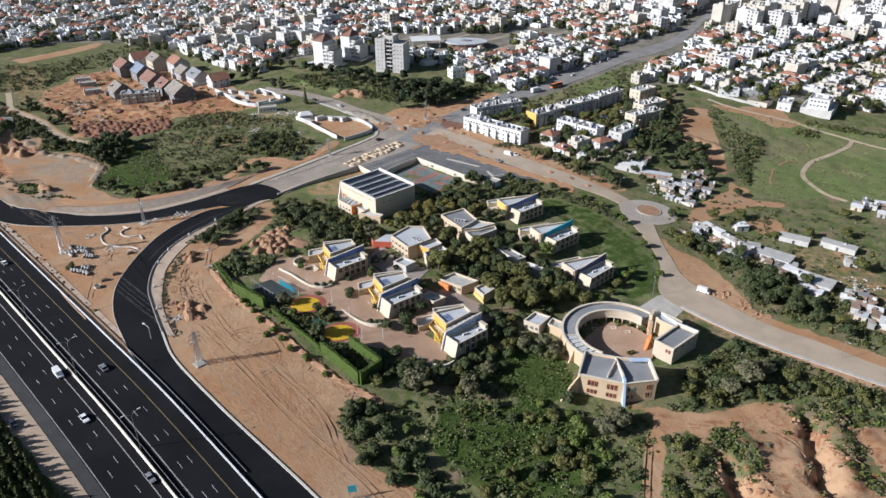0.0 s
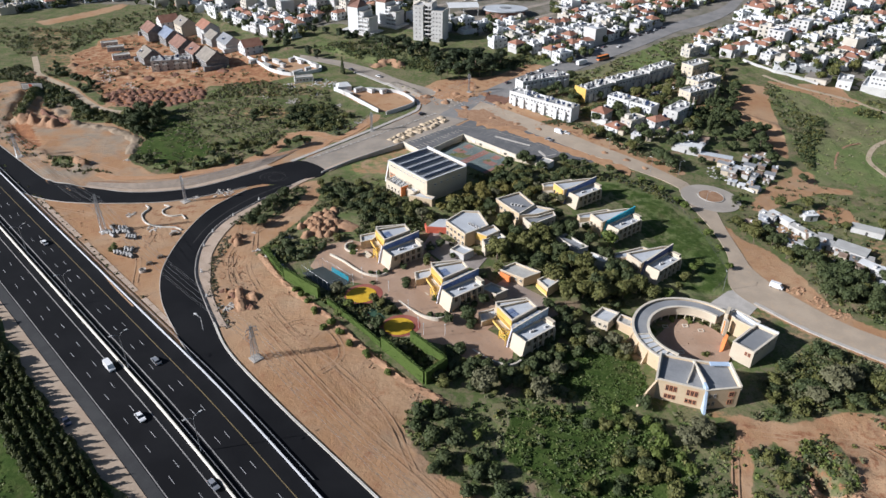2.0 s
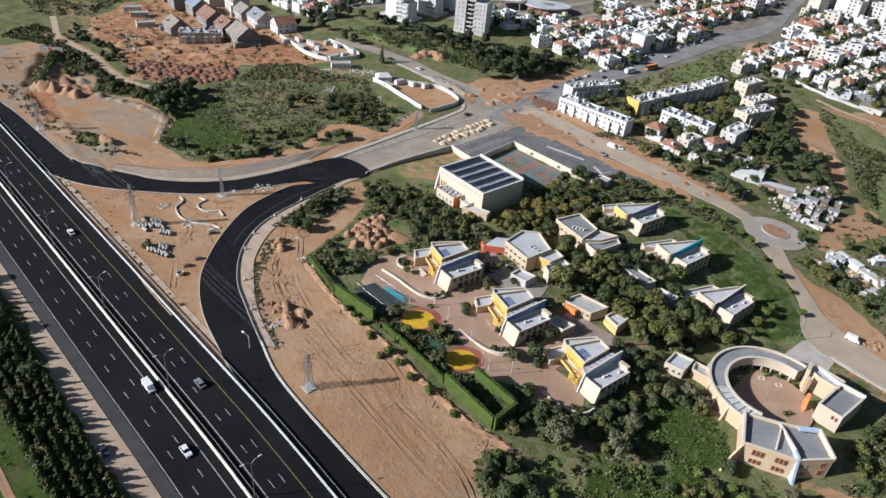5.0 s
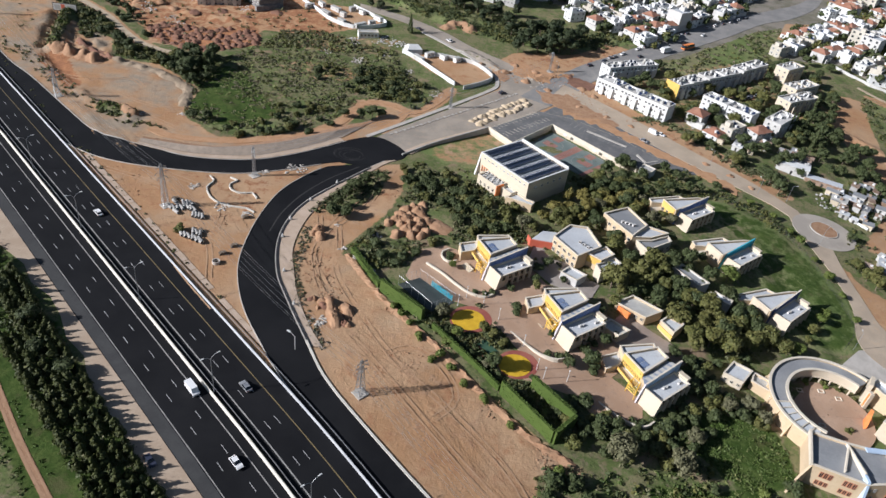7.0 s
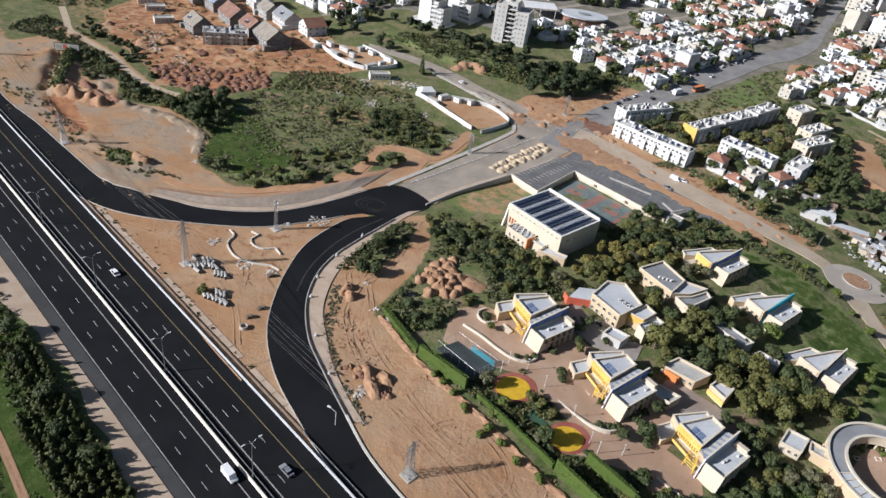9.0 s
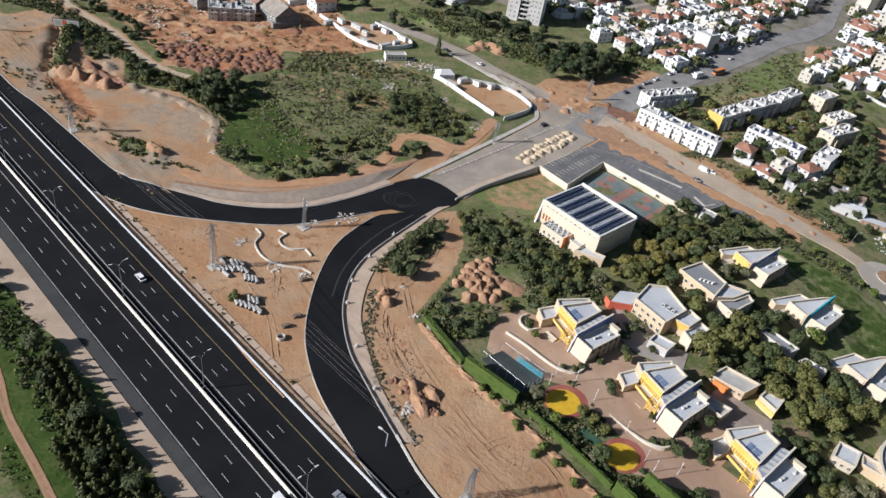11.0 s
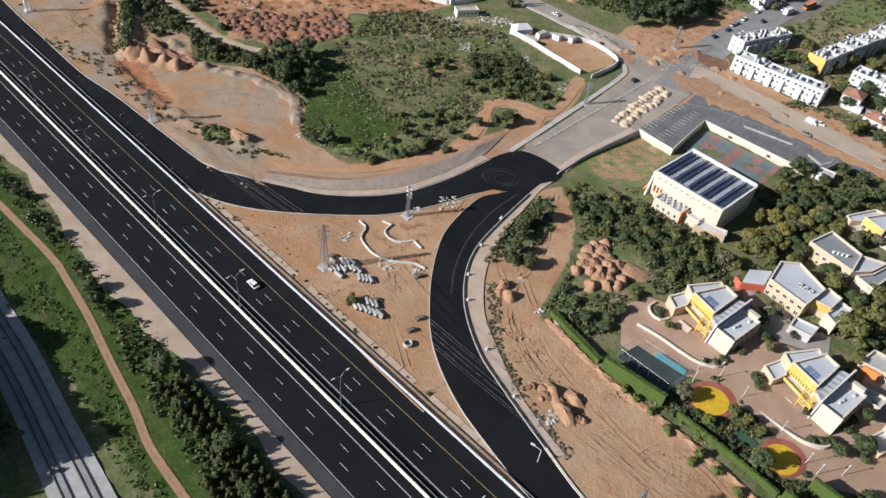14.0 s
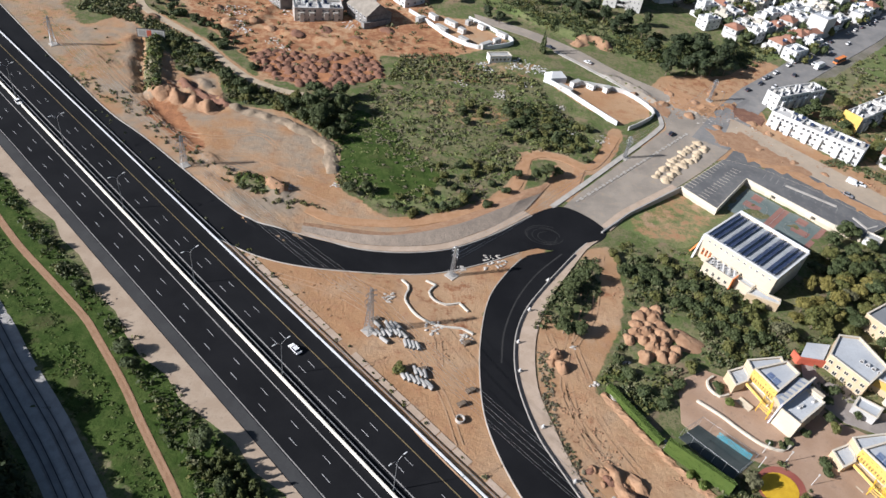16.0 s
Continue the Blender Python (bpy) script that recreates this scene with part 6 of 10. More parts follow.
for a in (186, 194, 202, 210, 218, 226):
    m = Mesh()
    sector(m, RI + 0.7, RO - 0.75, a, a + 6.2, 5.84, 6.1, ROOF_GREY, 3)
    part("skylight", m, ring)
    m = Mesh()
    m.wall([arc(RI + 0.6, a - 0.7, a, 2)[0], arc(RO - 0.6, a - 0.7, a, 2)[0]], 0.3, 5.8, 6.5, COPING)
    part("roof_rib", m, ring)
for a in (150, 165, 180, 195, 210):
    m = Mesh()
    m.wall([arc(RO, a, a, 1)[0], arc(RO + 2.2, a, a, 1)[0]], 0.5, 0, [6.2, 0.3], CREAM)
    part("buttress", m, ring)
for a in range(98, 182, 9):
    p = arc(RO + 0.02, a + 1, a - 1, 2)
    windows(ring, p[1], p[0], 1, 3.6, 1.4, 1.5)
SB = [(x - 65, y - 213) for x, y in ((45.9, 186.0), (60.4, 180.9), (71.6, 182.6), (71.6, 193.5), (61, 195.5), (50.6, 198.5))]
volume(ring, SB, -3.0, 8.4, CREAM, ROOF_DARK, 0.8, 0.5)
a, b_ = SB[0], SB[1]
for zz in (1.2, 4.6):
    for u in (0.2, 0.62):
        p0 = Vector(a) + (Vector(b_) - Vector(a)) * u
        p1 = Vector(a) + (Vector(b_) - Vector(a)) * (u + 0.24)
        windows(ring, p0 + Vector((-0.01, -0.03)), p1 + Vector((-0.01, -0.03)), 3, zz, 1.05, 2.4 if zz > 2 else 1.9, TERRACOTTA)
p0, p1 = Vector(SB[1]), Vector(SB[2])
for zz in (1.4, 4.8):
    windows(ring, p0 + (p1 - p0) * 0.08 + Vector((0, -0.02)), p0 + (p1 - p0) * 0.34 + Vector((0, -0.02)), 2, zz, 0.9, 1.7, GREY_WALL)
    windows(ring, p0 + (p1 - p0) * 0.62 + Vector((0, -0.02)), p0 + (p1 - p0) * 0.9 + Vector((0, -0.02)), 1, zz, 1.8, 2.2, TERRACOTTA)
m = Mesh()
m.add([(-5.0, -35.1, -2.5), (-4.2, -35.1, -2.5), (-4.2, -31.7, 9.4), (-5.0, -31.7, 9.4), (-5.0, -29.2, 9.4), (-4.2, -29.2, 9.4), (-5.0, -31.7, -2.5), (-4.2, -31.7, -2.5)],
      [(0, 1, 2, 3), (3, 2, 5, 4), (0, 3, 6), (1, 7, 2), (6, 3, 4), (7, 5, 2)], SKY_BLUE)
part("blue_buttress", m, ring, "pale blue buttress wall")
m = Mesh()
m.wall([(SB[0][0] + 0.2, SB[0][1]), (SB[0][0] - 3, SB[0][1] - 2), (SB[0][0] - 7.4, SB[0][1] - 6)], 0.6, -3, [7.8, 4.4, -0.8], CREAM)
part("wing_wall", m, ring)
m = Mesh()
for line, w, z0, z1 in (([SB[0], (SB[5][0] - 0.3, SB[5][1])], 0.6, 7.6, [9.0, 9.4]), ([SB[2], SB[3]], 0.6, 7.6, [9.2, 9.6]), ([(-4.6, -17.8), (-4.4, -29)], 0.5, 7.4, [8.6, 9.6]), ([(-5.0, -19.5), (-9.6, -28)], 0.4, 7.4, 8.7)):
    m = Mesh()
    m.wall(line, w, z0, z1, COPING)
    part("roof_fin", m, ring)
m = Mesh()
m.box(0, -20.5, 8.6, 6.4, -18.8, 9.1, SKY_BLUE)
part("blue_beam", m, ring)
EB = [(x - 65, y - 213) for x, y in ((77.2, 206.8), (82.6, 201.2), (94.8, 211.6), (88.8, 217.2))]
volume(ring, EB, 0, 7.3, CREAM_PALE, ROOF_DARK, 0.9, 0.5)
volume(ring, [(x - 65, y - 213) for x, y in ((82.5, 219.5), (87, 214.6), (91, 218.4), (84.5, 225.8), (81.2, 223.2))], 0, 7.4, CREAM, ROOF_GREY, 0.7, 0.4)
m = Mesh()
m.wall([EB[2], EB[3], (19.3, 12.9)], 0.7, 6.6, [8.0, 8.0, 7.2], WHITE)
part("white_parapet", m, ring)
windows(ring, Vector(EB[0]) + Vector((3.2, -3.4)), Vector(EB[1]) + Vector((-0.6, 0.5)), 2, 4.4, 0.8, 1.6, TERRACOTTA)
windows(ring, Vector(EB[1]), Vector(EB[2]), 4, 5.0, 1.2, 1.4, CREAM_PALE)
m = Mesh()
m.add([(9.2, -4.6, 0), (10.9, -4.2, 0), (12.4, -1.4, 0), (13.6, 0.5, 0), (12.8, 1.2, 0), (11.2, -0.4, 0), (9.5, -4.3, 0.6), (10.8, -3.9, 1.6), (12.3, -1.5, 4.0), (13.4, 0.4, 4.9), (12.8, 1.1, 4.9), (11.2, -0.6, 3.8)],
      [(0, 1, 7, 6), (1, 2, 8, 7), (2, 3, 9, 8), (3, 4, 10, 9), (4, 5, 11, 10), (5, 0, 6, 11), (6, 7, 8, 11), (11, 8, 9, 10)], ORANGE)
part("entrance_ramp", m, ring, "sloping orange entrance wing")
m = Mesh()
m.box(13.6, 5.2, 0, 14.8, 7.0, 7.2, CREAM_PALE)
m.box(13.4, 5.6, 1.0, 13.596, 6.2, 7.0, ORANGE)
part("stair_tower", m, ring, "cream stair tower with an orange stripe")
m = Mesh()
m.wall([(14.6, 8.4), (17.2, 12.6)], 1.2, 0, 8.6, CREAM_PALE)
part("gate_tower", m, ring)
m = Mesh()
sector(m, 0.3, RI - 0.3, 0, 359.5, -0.2, 0.75, PAVING_PINK, 46)
part("court_paving", m, ring)
for x, y in ((-6, 9.5), (1.5, 10.2), (6.5, 7.6), (-4, -5)):
    m = Mesh()
    m.wall([(x - 0.9, y - 0.7), (x + 0.9, y - 0.7), (x + 0.9, y + 0.7), (x - 0.9, y + 0.7)], 0.25, 0.3, 1.1, COPING, True)
    part("planter", m, ring)


# ---- trees ----
ICO_T = (1 + 5 ** 0.5) / 2
ICO_V = np.array([(-1, ICO_T, 0), (1, ICO_T, 0), (-1, -ICO_T, 0), (1, -ICO_T, 0), (0, -1, ICO_T), (0, 1, ICO_T), (0, -1, -ICO_T), (0, 1, -ICO_T), (ICO_T, 0, -1), (ICO_T, 0, 1), (-ICO_T, 0, -1), (-ICO_T, 0, 1)]) / (1 + ICO_T ** 2) ** 0.5
ICO_F = [(0, 11, 5), (0, 5, 1), (0, 1, 7), (0, 7, 10), (0, 10, 11), (1, 5, 9), (5, 11, 4), (11, 10, 2), (10, 7, 6), (7, 1, 8), (3, 9, 4), (3, 4, 2), (3, 2, 6), (3, 6, 8), (3, 8, 9), (4, 9, 5), (2, 4, 11), (6, 2, 10), (8, 6, 7), (9, 8, 1)]


def sprays(lobes, per, size, r):
    """Leaf sprays over a set of lobes (centre, radii): centres and two half-axes each."""
    C, A, B = [], [], []
    for c, rad in lobes:
        n = int(per * rad[0] * rad[1])
        d = r.normal(size=(n, 3))
        d[:, 2] = np.where(d[:, 2] < -0.4, -d[:, 2], d[:, 2])
        d /= np.linalg.norm(d, axis=1)[:, None]
        p = np.array(c) + d * np.array(rad) * r.uniform(0.86, 1.12, (n, 1))
        nrm = d + r.normal(0, 0.32, (n, 3))
        nrm /= np.linalg.norm(nrm, axis=1)[:, None]
        a = np.cross(nrm, r.normal(size=(n, 3)))
        a /= np.linalg.norm(a, axis=1)[:, None]
        b = np.cross(nrm, a)
        s = size * r.uniform(0.6, 1.4, (n, 1))
        C.append(p), A.append(a * s), B.append(b * s * r.uniform(0.45, 0.9, (n, 1)))
    return np.vstack(C), np.vstack(A), np.vstack(B)


def crown_mesh(kind, mat, seed, raw=False):
    r = np.random.RandomState(seed)
    m = Mesh()
    lobes = []
    if kind == "round":
        lobes.append(((0, 0, 4.6), (2.5, 2.5, 2.2)))
        for k in range(9):
            a, e = k * 2.4 + r.uniform(-0.4, 0.4), r.uniform(-0.5, 1.0)
            q = r.uniform(1.3, 2.0)
            lobes.append(((2.4 * math.cos(a) * math.cos(e), 2.4 * math.sin(a) * math.cos(e), 4.5 + 1.9 * math.sin(e)), (q, q, q * 0.85)))
        size, per = 0.28, 27
    elif kind == "cypress":
        for k in range(6):
            lobes.append(((r.normal(0, 0.15), r.normal(0, 0.15), 1.6 + 1.7 * k), (1.25 - 0.16 * k, 1.25 - 0.16 * k, 1.5)))
        size, per = 0.28, 60
    elif kind == "pine":
        for k in range(8):
            a = r.uniform(0, math.tau)
            q = r.uniform(1.5, 2.2)
            lobes.append(((2.0 * math.cos(a) * r.uniform(0.3, 1), 2.0 * math.sin(a) * r.uniform(0.3, 1), r.uniform(3.2, 7.2)), (q, q, q * 0.7)))
        size, per = 0.29, 25
    else:
        for k in range(7):
            a = r.uniform(0, math.tau)
            q = r.uniform(1.1, 1.8)
            lobes.append(((1.9 * math.cos(a) * r.uniform(0.2, 1), 1.9 * math.sin(a) * r.uniform(0.2, 1), r.uniform(0.9, 2.6)), (q, q, q * 0.9)))
        size, per = 0.27, 31
    add_quads(m, *sprays(lobes, per, size, r), mat)
    for c, rad in lobes:
        m.add((np.array(c) + ICO_V * np.array(rad) * 0.8 * r.uniform(0.8, 1.1, (12, 1))).tolist(), ICO_F, mat)
    return m if raw else m.data("crown")


def trunk_mesh(kind, seed, raw=False):
    r = np.random.RandomState(seed)
    m = Mesh()
    top = {"round": 3.2, "cypress": 2.0, "pine": 5.0, "bush": 0.9}[kind]
    m.tube([(0, 0, -0.4), (0.02, 0, 0.3), (0.1, 0.05, top * 0.6), (0.05, 0.12, top)], [0.34, 0.24, 0.19, 0.13], BARK, 7)
    for k in range(5 if kind != "cypress" else 0):
        a = k * 1.26 + r.uniform(-0.3, 0.3)
        z = top * r.uniform(0.5, 0.95)
        m.bar((0.05, 0.05, z), (1.5 * math.cos(a), 1.5 * math.sin(a), z + r.uniform(0.7, 1.4)), 0.16, BARK, 5)
    return m if raw else fixed_normals(m.data("trunk"))


TREES = {}
TREE_RANDOM = random.Random(7)
LABELS = {("round", LEAF): "broad olive-green tree", ("round", LEAF_GOLD): "broad yellowing green tree", ("round", LEAF_DARK): "broad dark green tree", ("round", LEAF_GREY): "rounded grey-green tree", ("round", LEAF_BRIGHT): "fresh green broad-leaved tree",
          ("pine", LEAF_DARK): "dark green pine tree", ("cypress", LEAF_DARK): "narrow dark green cypress", ("bush", LEAF): "large olive-green bush", ("bush", LEAF_DARK): "large dark green bush",
          ("bush", LEAF_GREY): "large grey-green bush", ("bush", LEAF_BRIGHT): "fresh green leafy bush"}
BASE_R = {"round": 3.9, "pine": 3.6, "cypress": 1.3, "bush": 3.0}


def plant(kind, mat, x, y, radius, where):
    """A tree or bush of about that radius, one of three shapes of its kind."""
    k = TREE_RANDOM.randrange(3)
    s = radius / BASE_R[kind]
    tall = s * TREE_RANDOM.uniform(0.85, 1.12)
    m = pose(x, y, H(x, y) - 0.15, 0, 0, TREE_RANDOM.uniform(0, 360)) @ Matrix.Diagonal((s, s * TREE_RANDOM.uniform(0.85, 1.15), tall, 1))
    key = (kind, mat.name, k)
    if key not in TREES:
        seed = 100 + 17 * len(TREES)
        ob = thing("bush" if kind == "bush" else "tree", LABELS[(kind, mat)] + " " + where, "bush" if kind == "bush" else "tree")
        part("trunk", trunk_mesh(kind, seed), ob)
        part("crown", crown_mesh(kind, mat, seed), ob)
        TREES[key] = ob
        ob.matrix_basis = m
    else:
        ob = TREES[key]
        c = copy_thing(ob, Matrix.Identity(4))
        c.matrix_basis = m
        c["label"] = LABELS[(kind, mat)] + " " + where


CROWN_COPIES = {}


def joined(m, kind, mat, x, y, radius, r):
    """One crown with its trunk, laid into a larger mass of growth."""
    key = (kind, mat.name, r.randrange(3))
    if key not in CROWN_COPIES:
        seed = 900 + 13 * len(CROWN_COPIES)
        CROWN_COPIES[key] = crown_mesh(kind, mat, seed, True), trunk_mesh(kind, seed, True)
    s, a = radius / BASE_R[kind], r.uniform(0, math.tau)
    rot = np.array([(math.cos(a), math.sin(a), 0), (-math.sin(a), math.cos(a), 0), (0, 0, r.uniform(0.85, 1.12))]) * s
    for piece in CROWN_COPIES[key]:
        base = len(m.v)
        m.v.extend(map(tuple, (np.array(piece.v) @ rot + np.array((x, y, H(x, y) - 0.15))).tolist()))
        slots = [m.slot(k) for k in piece.mats]
        m.f.extend(tuple(base + q for q in f) for f in piece.f)
        m.m.extend(slots[k] for k in piece.m)


def wood(kind, mat, where, spots):
    """Trees that stand too close together to be told apart, as one mass."""
    r = random.Random(len(spots) * 7 + int(spots[0][0]))
    m = Mesh()
    for x, y, q in spots:
        joined(m, kind, mat, x, y, q * r.uniform(0.92, 1.08), r)
    tagged(thing("wood", "close stand of dark green trees " + where, "trees", mesh=m.data("wood")), kind="stuff")


def plants(kind, mat, where, spots, radius=None):
    for s in spots:
        plant(kind, mat, s[0], s[1], (s[2] if len(s) > 2 else radius) * TREE_RANDOM.uniform(0.92, 1.08), where)


plants("round", LEAF, "between the school buildings", [(13, 270, 4), (20, 273, 4), (5, 265, 4), (0, 257, 3.4), (9, 263, 4), (20, 268, 3.5), (17, 275, 3), (1, 252, 2.6)])
plants("round", LEAF_BRIGHT, "beside a school building", [(46, 272, 3.8), (-60, 254, 1.6), (79, 258, 2.4), (83, 263, 2.2), (64, 240, 2.6)])
plants("round", LEAF_DARK, "in the school grounds", [(24, 260, 3.4), (28, 253, 3.8), (23, 248, 3.2), (22, 254, 3), (3, 284, 3.2), (4, 279, 2.6), (30, 272, 2.8), (27, 290, 2.8), (19, 213, 3), (25, 213, 3), (22, 219, 3),
                                                    (-14, 216, 3.0), (-8, 226, 2.4), (-15, 226, 2.2), (-26, 226, 1.6), (-19, 227, 1.8), (-21, 214, 2.4)])
plants("round", LEAF, "north of the round school", [(29, 242, 4.3), (36, 243, 4.3), (42, 245, 4.2), (30, 235, 4.3), (36, 233, 4.5), (51, 246, 3.2), (57, 239, 3.6), (23, 231, 3.6), (24, 236, 3.5), (46, 238, 4), (52, 241, 3.6), (40, 238, 3.8)])
plants("round", LEAF_GOLD, "behind the sports hall", [(-7, 311, 3.3), (2, 315, 3.3), (-13, 311, 3.3), (-20, 299, 3.2), (-6, 303, 3.3), (-14, 301, 3), (-25, 293, 2.8), (4, 309, 3), (10, 314, 3), (-9, 296, 2.8), (16, 308, 2.8)])
plants("round", LEAF_DARK, "by the car park", [(7, 339, 3.5), (15, 346, 3.8), (19, 345, 3.4), (24, 339, 2.6), (36, 348, 3), (41, 342, 3), (34, 329, 3), (50, 334, 2.4), (58, 338, 2.4), (16, 325, 3), (-6, 321, 3), (2, 322, 3), (24, 326, 2.8), (44, 332, 2.6), (10, 330, 2.6)])
plants("round", LEAF_BRIGHT, "along the school park fence", [(73, 331, 1.8), (81, 323, 1.9), (88, 307, 2.1), (91, 297, 1.6), (93, 286, 2.2), (95, 276, 1.7), (95, 262, 1.9), (86, 314, 1.4)])
plants("round", LEAF_GREY, "on rough ground below the school", [(-9, 183, 4.3), (9, 183, 4.3), (16, 194, 3), (37, 210, 3.2), (30, 208, 2.8), (41, 206, 2.6), (106, 190, 5), (56, 169, 4.2), (51, 166, 3.6), (98, 186, 3.2), (114, 196, 3.6)])
plants("bush", LEAF_DARK, "below the school buildings", [(-17, 200, 2.6), (-12, 195, 2.8), (-7, 195, 2.5), (-2, 194, 2.6), (5, 195, 2.6), (11, 200, 2.5), (15, 204, 2.5), (0, 191, 2.4), (-14, 190, 2.6), (-20, 192, 2.6), (-8, 190, 2.2), (8, 190, 2.4), (14, 186, 2.2), (18, 178, 2.4), (22, 172, 2.4)])
plants("bush", LEAF_DARK, "in a thicket beside the sandy strip", [(-28, 171, 3.4), (-25, 164, 3.8), (-21, 156, 3.4), (-18, 163, 3.8), (-23, 152, 3.2), (-12, 150, 3.6), (-8, 152, 3.6), (-14, 145, 2.8), (-18, 168, 3), (-30, 167, 2.8), (-5, 146, 3), (-2, 142, 3), (-22, 172, 3), (-10, 158, 3), (2, 138, 3)])
plants("bush", LEAF_BRIGHT, "in a thicket beside the sandy strip", [(-26, 175, 2.4), (-14, 155, 2.6), (-6, 139, 2.6), (-12, 165, 2.2)])
plants("bush", LEAF, "on the slope below the round school", [(91, 180, 3), (123, 193, 3), (130, 185, 3), (42, 154, 3), (43, 148, 3), (30, 158, 3), (35, 153, 3), (28, 172, 2.6), (73, 160, 2.8), (75, 153, 3), (67, 140, 3), (74, 140, 2.5), (84, 186, 3), (88, 194, 2.6), (60, 172, 2.4), (20, 148, 2.6), (12, 142, 2.4)])
wood("round", LEAF_DARK, "in a wood beside the lane", [(128, 273, 3.8), (131, 266, 3.8), (133, 259, 4.3), (139, 257, 4.3), (139, 244, 4), (131, 246, 4.3), (130, 252, 3.6), (143, 252, 4), (145, 241, 3.4), (141, 234, 3.4), (148, 228, 3), (154, 218, 3), (136, 250, 4), (148, 246, 3.4), (152, 238, 3.2)])
wood("round", LEAF, "among the shacks", [(114, 286, 3.8), (112, 291, 3.2), (110, 298, 3), (151, 319, 3.2), (137, 317, 3), (143, 311, 3), (161, 299, 2.6), (186, 268, 3.6), (118, 296, 2.6), (196, 300, 3), (205, 320, 3.2), (178, 300, 2.6)])
plants("round", LEAF_DARK, "on a rough verge beside the footway", [(-102, 297, 3.0), (-98, 301, 3.2), (-104, 291, 2.6), (-107, 277, 3.4), (-106, 283, 2.8), (-102, 277, 3.0)])
plants("bush", LEAF_DARK, "on waste ground by the school", [(-80, 311, 2.8), (-78, 304, 2.8), (-74, 311, 2.8), (-71, 306, 3.0), (-66, 309, 2.8), (-62, 305, 3.0), (-58, 303, 3.2), (-54, 297, 3.0), (-50, 294, 3.0), (-66, 296, 2.6), (-89, 261, 2.6), (-91, 267, 2.6), (-80, 252, 2.4), (-78, 256, 2.6), (-86, 256, 2.4),
                                                            (-46, 290, 2.8), (-52, 286, 2.6), (-58, 292, 2.6), (-74, 260, 2.4), (-60, 285, 2.2)])
plants("bush", LEAF, "on waste ground by the school", [(-84, 318, 2.4), (-62, 314, 2.4), (-56, 311, 2.4), (-44, 284, 2.4), (-68, 266, 2.2), (-40, 292, 2.4), (-36, 298, 2.6), (-32, 290, 2.4)])
plants("bush", LEAF, "in the round school's courtyard", [(69.2, 206.9, 1.7), (68.4, 227.0, 1.3), (73.2, 225.0, 1.3), (77.6, 221.6, 1.2)])
plants("round", LEAF_GREY, "beside the yellow play circles", [(-62.4, 227.4, 2.7), (-47.2, 208.2, 1.8)])
plants("round", LEAF, "between the yellow play circles", [(-48.4, 223.6, 1.9), (-45.4, 221, 1.9), (-42.2, 217.8, 1.8)])
plants("round", LEAF_BRIGHT, "between the yellow play circles", [(-57, 219.6, 2.0), (-45.2, 210.6, 1.9)])
plants("bush", LEAF_DARK, "in the school garden", [(-52.5, 220, 1.6), (-65, 226, 1.8), (-60, 219, 1.8), (-50, 210, 1.8), (-46.5, 206, 1.6), (-17, 202, 2.2), (-52, 213, 1.6), (-47.8, 223.5, 1.5), (-58.5, 223, 1.4), (-43.5, 206, 1.4), (-47, 221, 1.7), (-33, 206.5, 1.2)])
plants("bush", LEAF_BRIGHT, "along the school hedge", [(-69, 216, 2.0), (-62, 210, 2.0), (-64, 207, 1.8), (-72, 222, 1.7), (-75, 226, 1.7), (-58, 205, 1.8), (-54, 200, 1.8), (-48, 195, 1.8), (-78, 229, 1.6), (-40, 188, 1.8), (-60, 216, 2.0)])
plants("bush", LEAF_DARK, "in a curved planting bed", [(-61.1, 261, 2.0), (-61.2, 258.6, 1.6), (-37.3, 236.6, 2.4), (-37.4, 234, 1.8), (-12.9, 216.2, 2.6), (-13.1, 213.6, 2.0), (-51.2, 241.6, 1.5), (-48.3, 241.2, 1.7), (-45.4, 242.4, 1.6), (-27.4, 217.2, 1.7), (-24.3, 216.9, 1.9), (-21.4, 218, 1.8), (-2.6, 197, 1.8), (0.8, 196.5, 2.0), (3.8, 198, 2.0), (-15, 222.5, 2.0), (-11.5, 225.5, 1.8), (10, 202, 2.2), (14, 206, 2.4), (-39, 246.5, 1.8)])
plants("round", LEAF_DARK, "between school buildings and paths", [(-29, 258, 2.4), (-25, 262, 2.0), (-30, 252, 1.8), (-8, 240, 2.2), (-4, 230, 1.8), (-20, 254, 1.6), (8, 255, 2.6), (14, 252, 2.6), (35, 266, 2.4), (38, 281, 2.2), (20, 296, 2.6), (28, 283, 2.4), (62, 252, 2.2), (46, 256, 2.6), (16, 228, 2.4), (10, 214, 2.2), (14, 209, 2.2), (20, 224, 2.4)])
plants("round", LEAF, "beside the classroom buildings", [(-30, 248, 1.8), (-2, 247, 2.2), (18, 260, 3), (14, 283, 2.4), (-16, 288, 2.4), (-30, 284, 2.2), (34, 248, 3.4), (48, 250, 3.2), (12, 222, 1.8), (70, 246, 2.2), (74, 252, 2.2)])
plants("bush", LEAF_BRIGHT, "in the round school's court", [(63.5, 201.5, 1.3), (62, 226, 1.3), (69, 225, 1.4), (54, 219, 1.2), (53, 212, 1.2)])
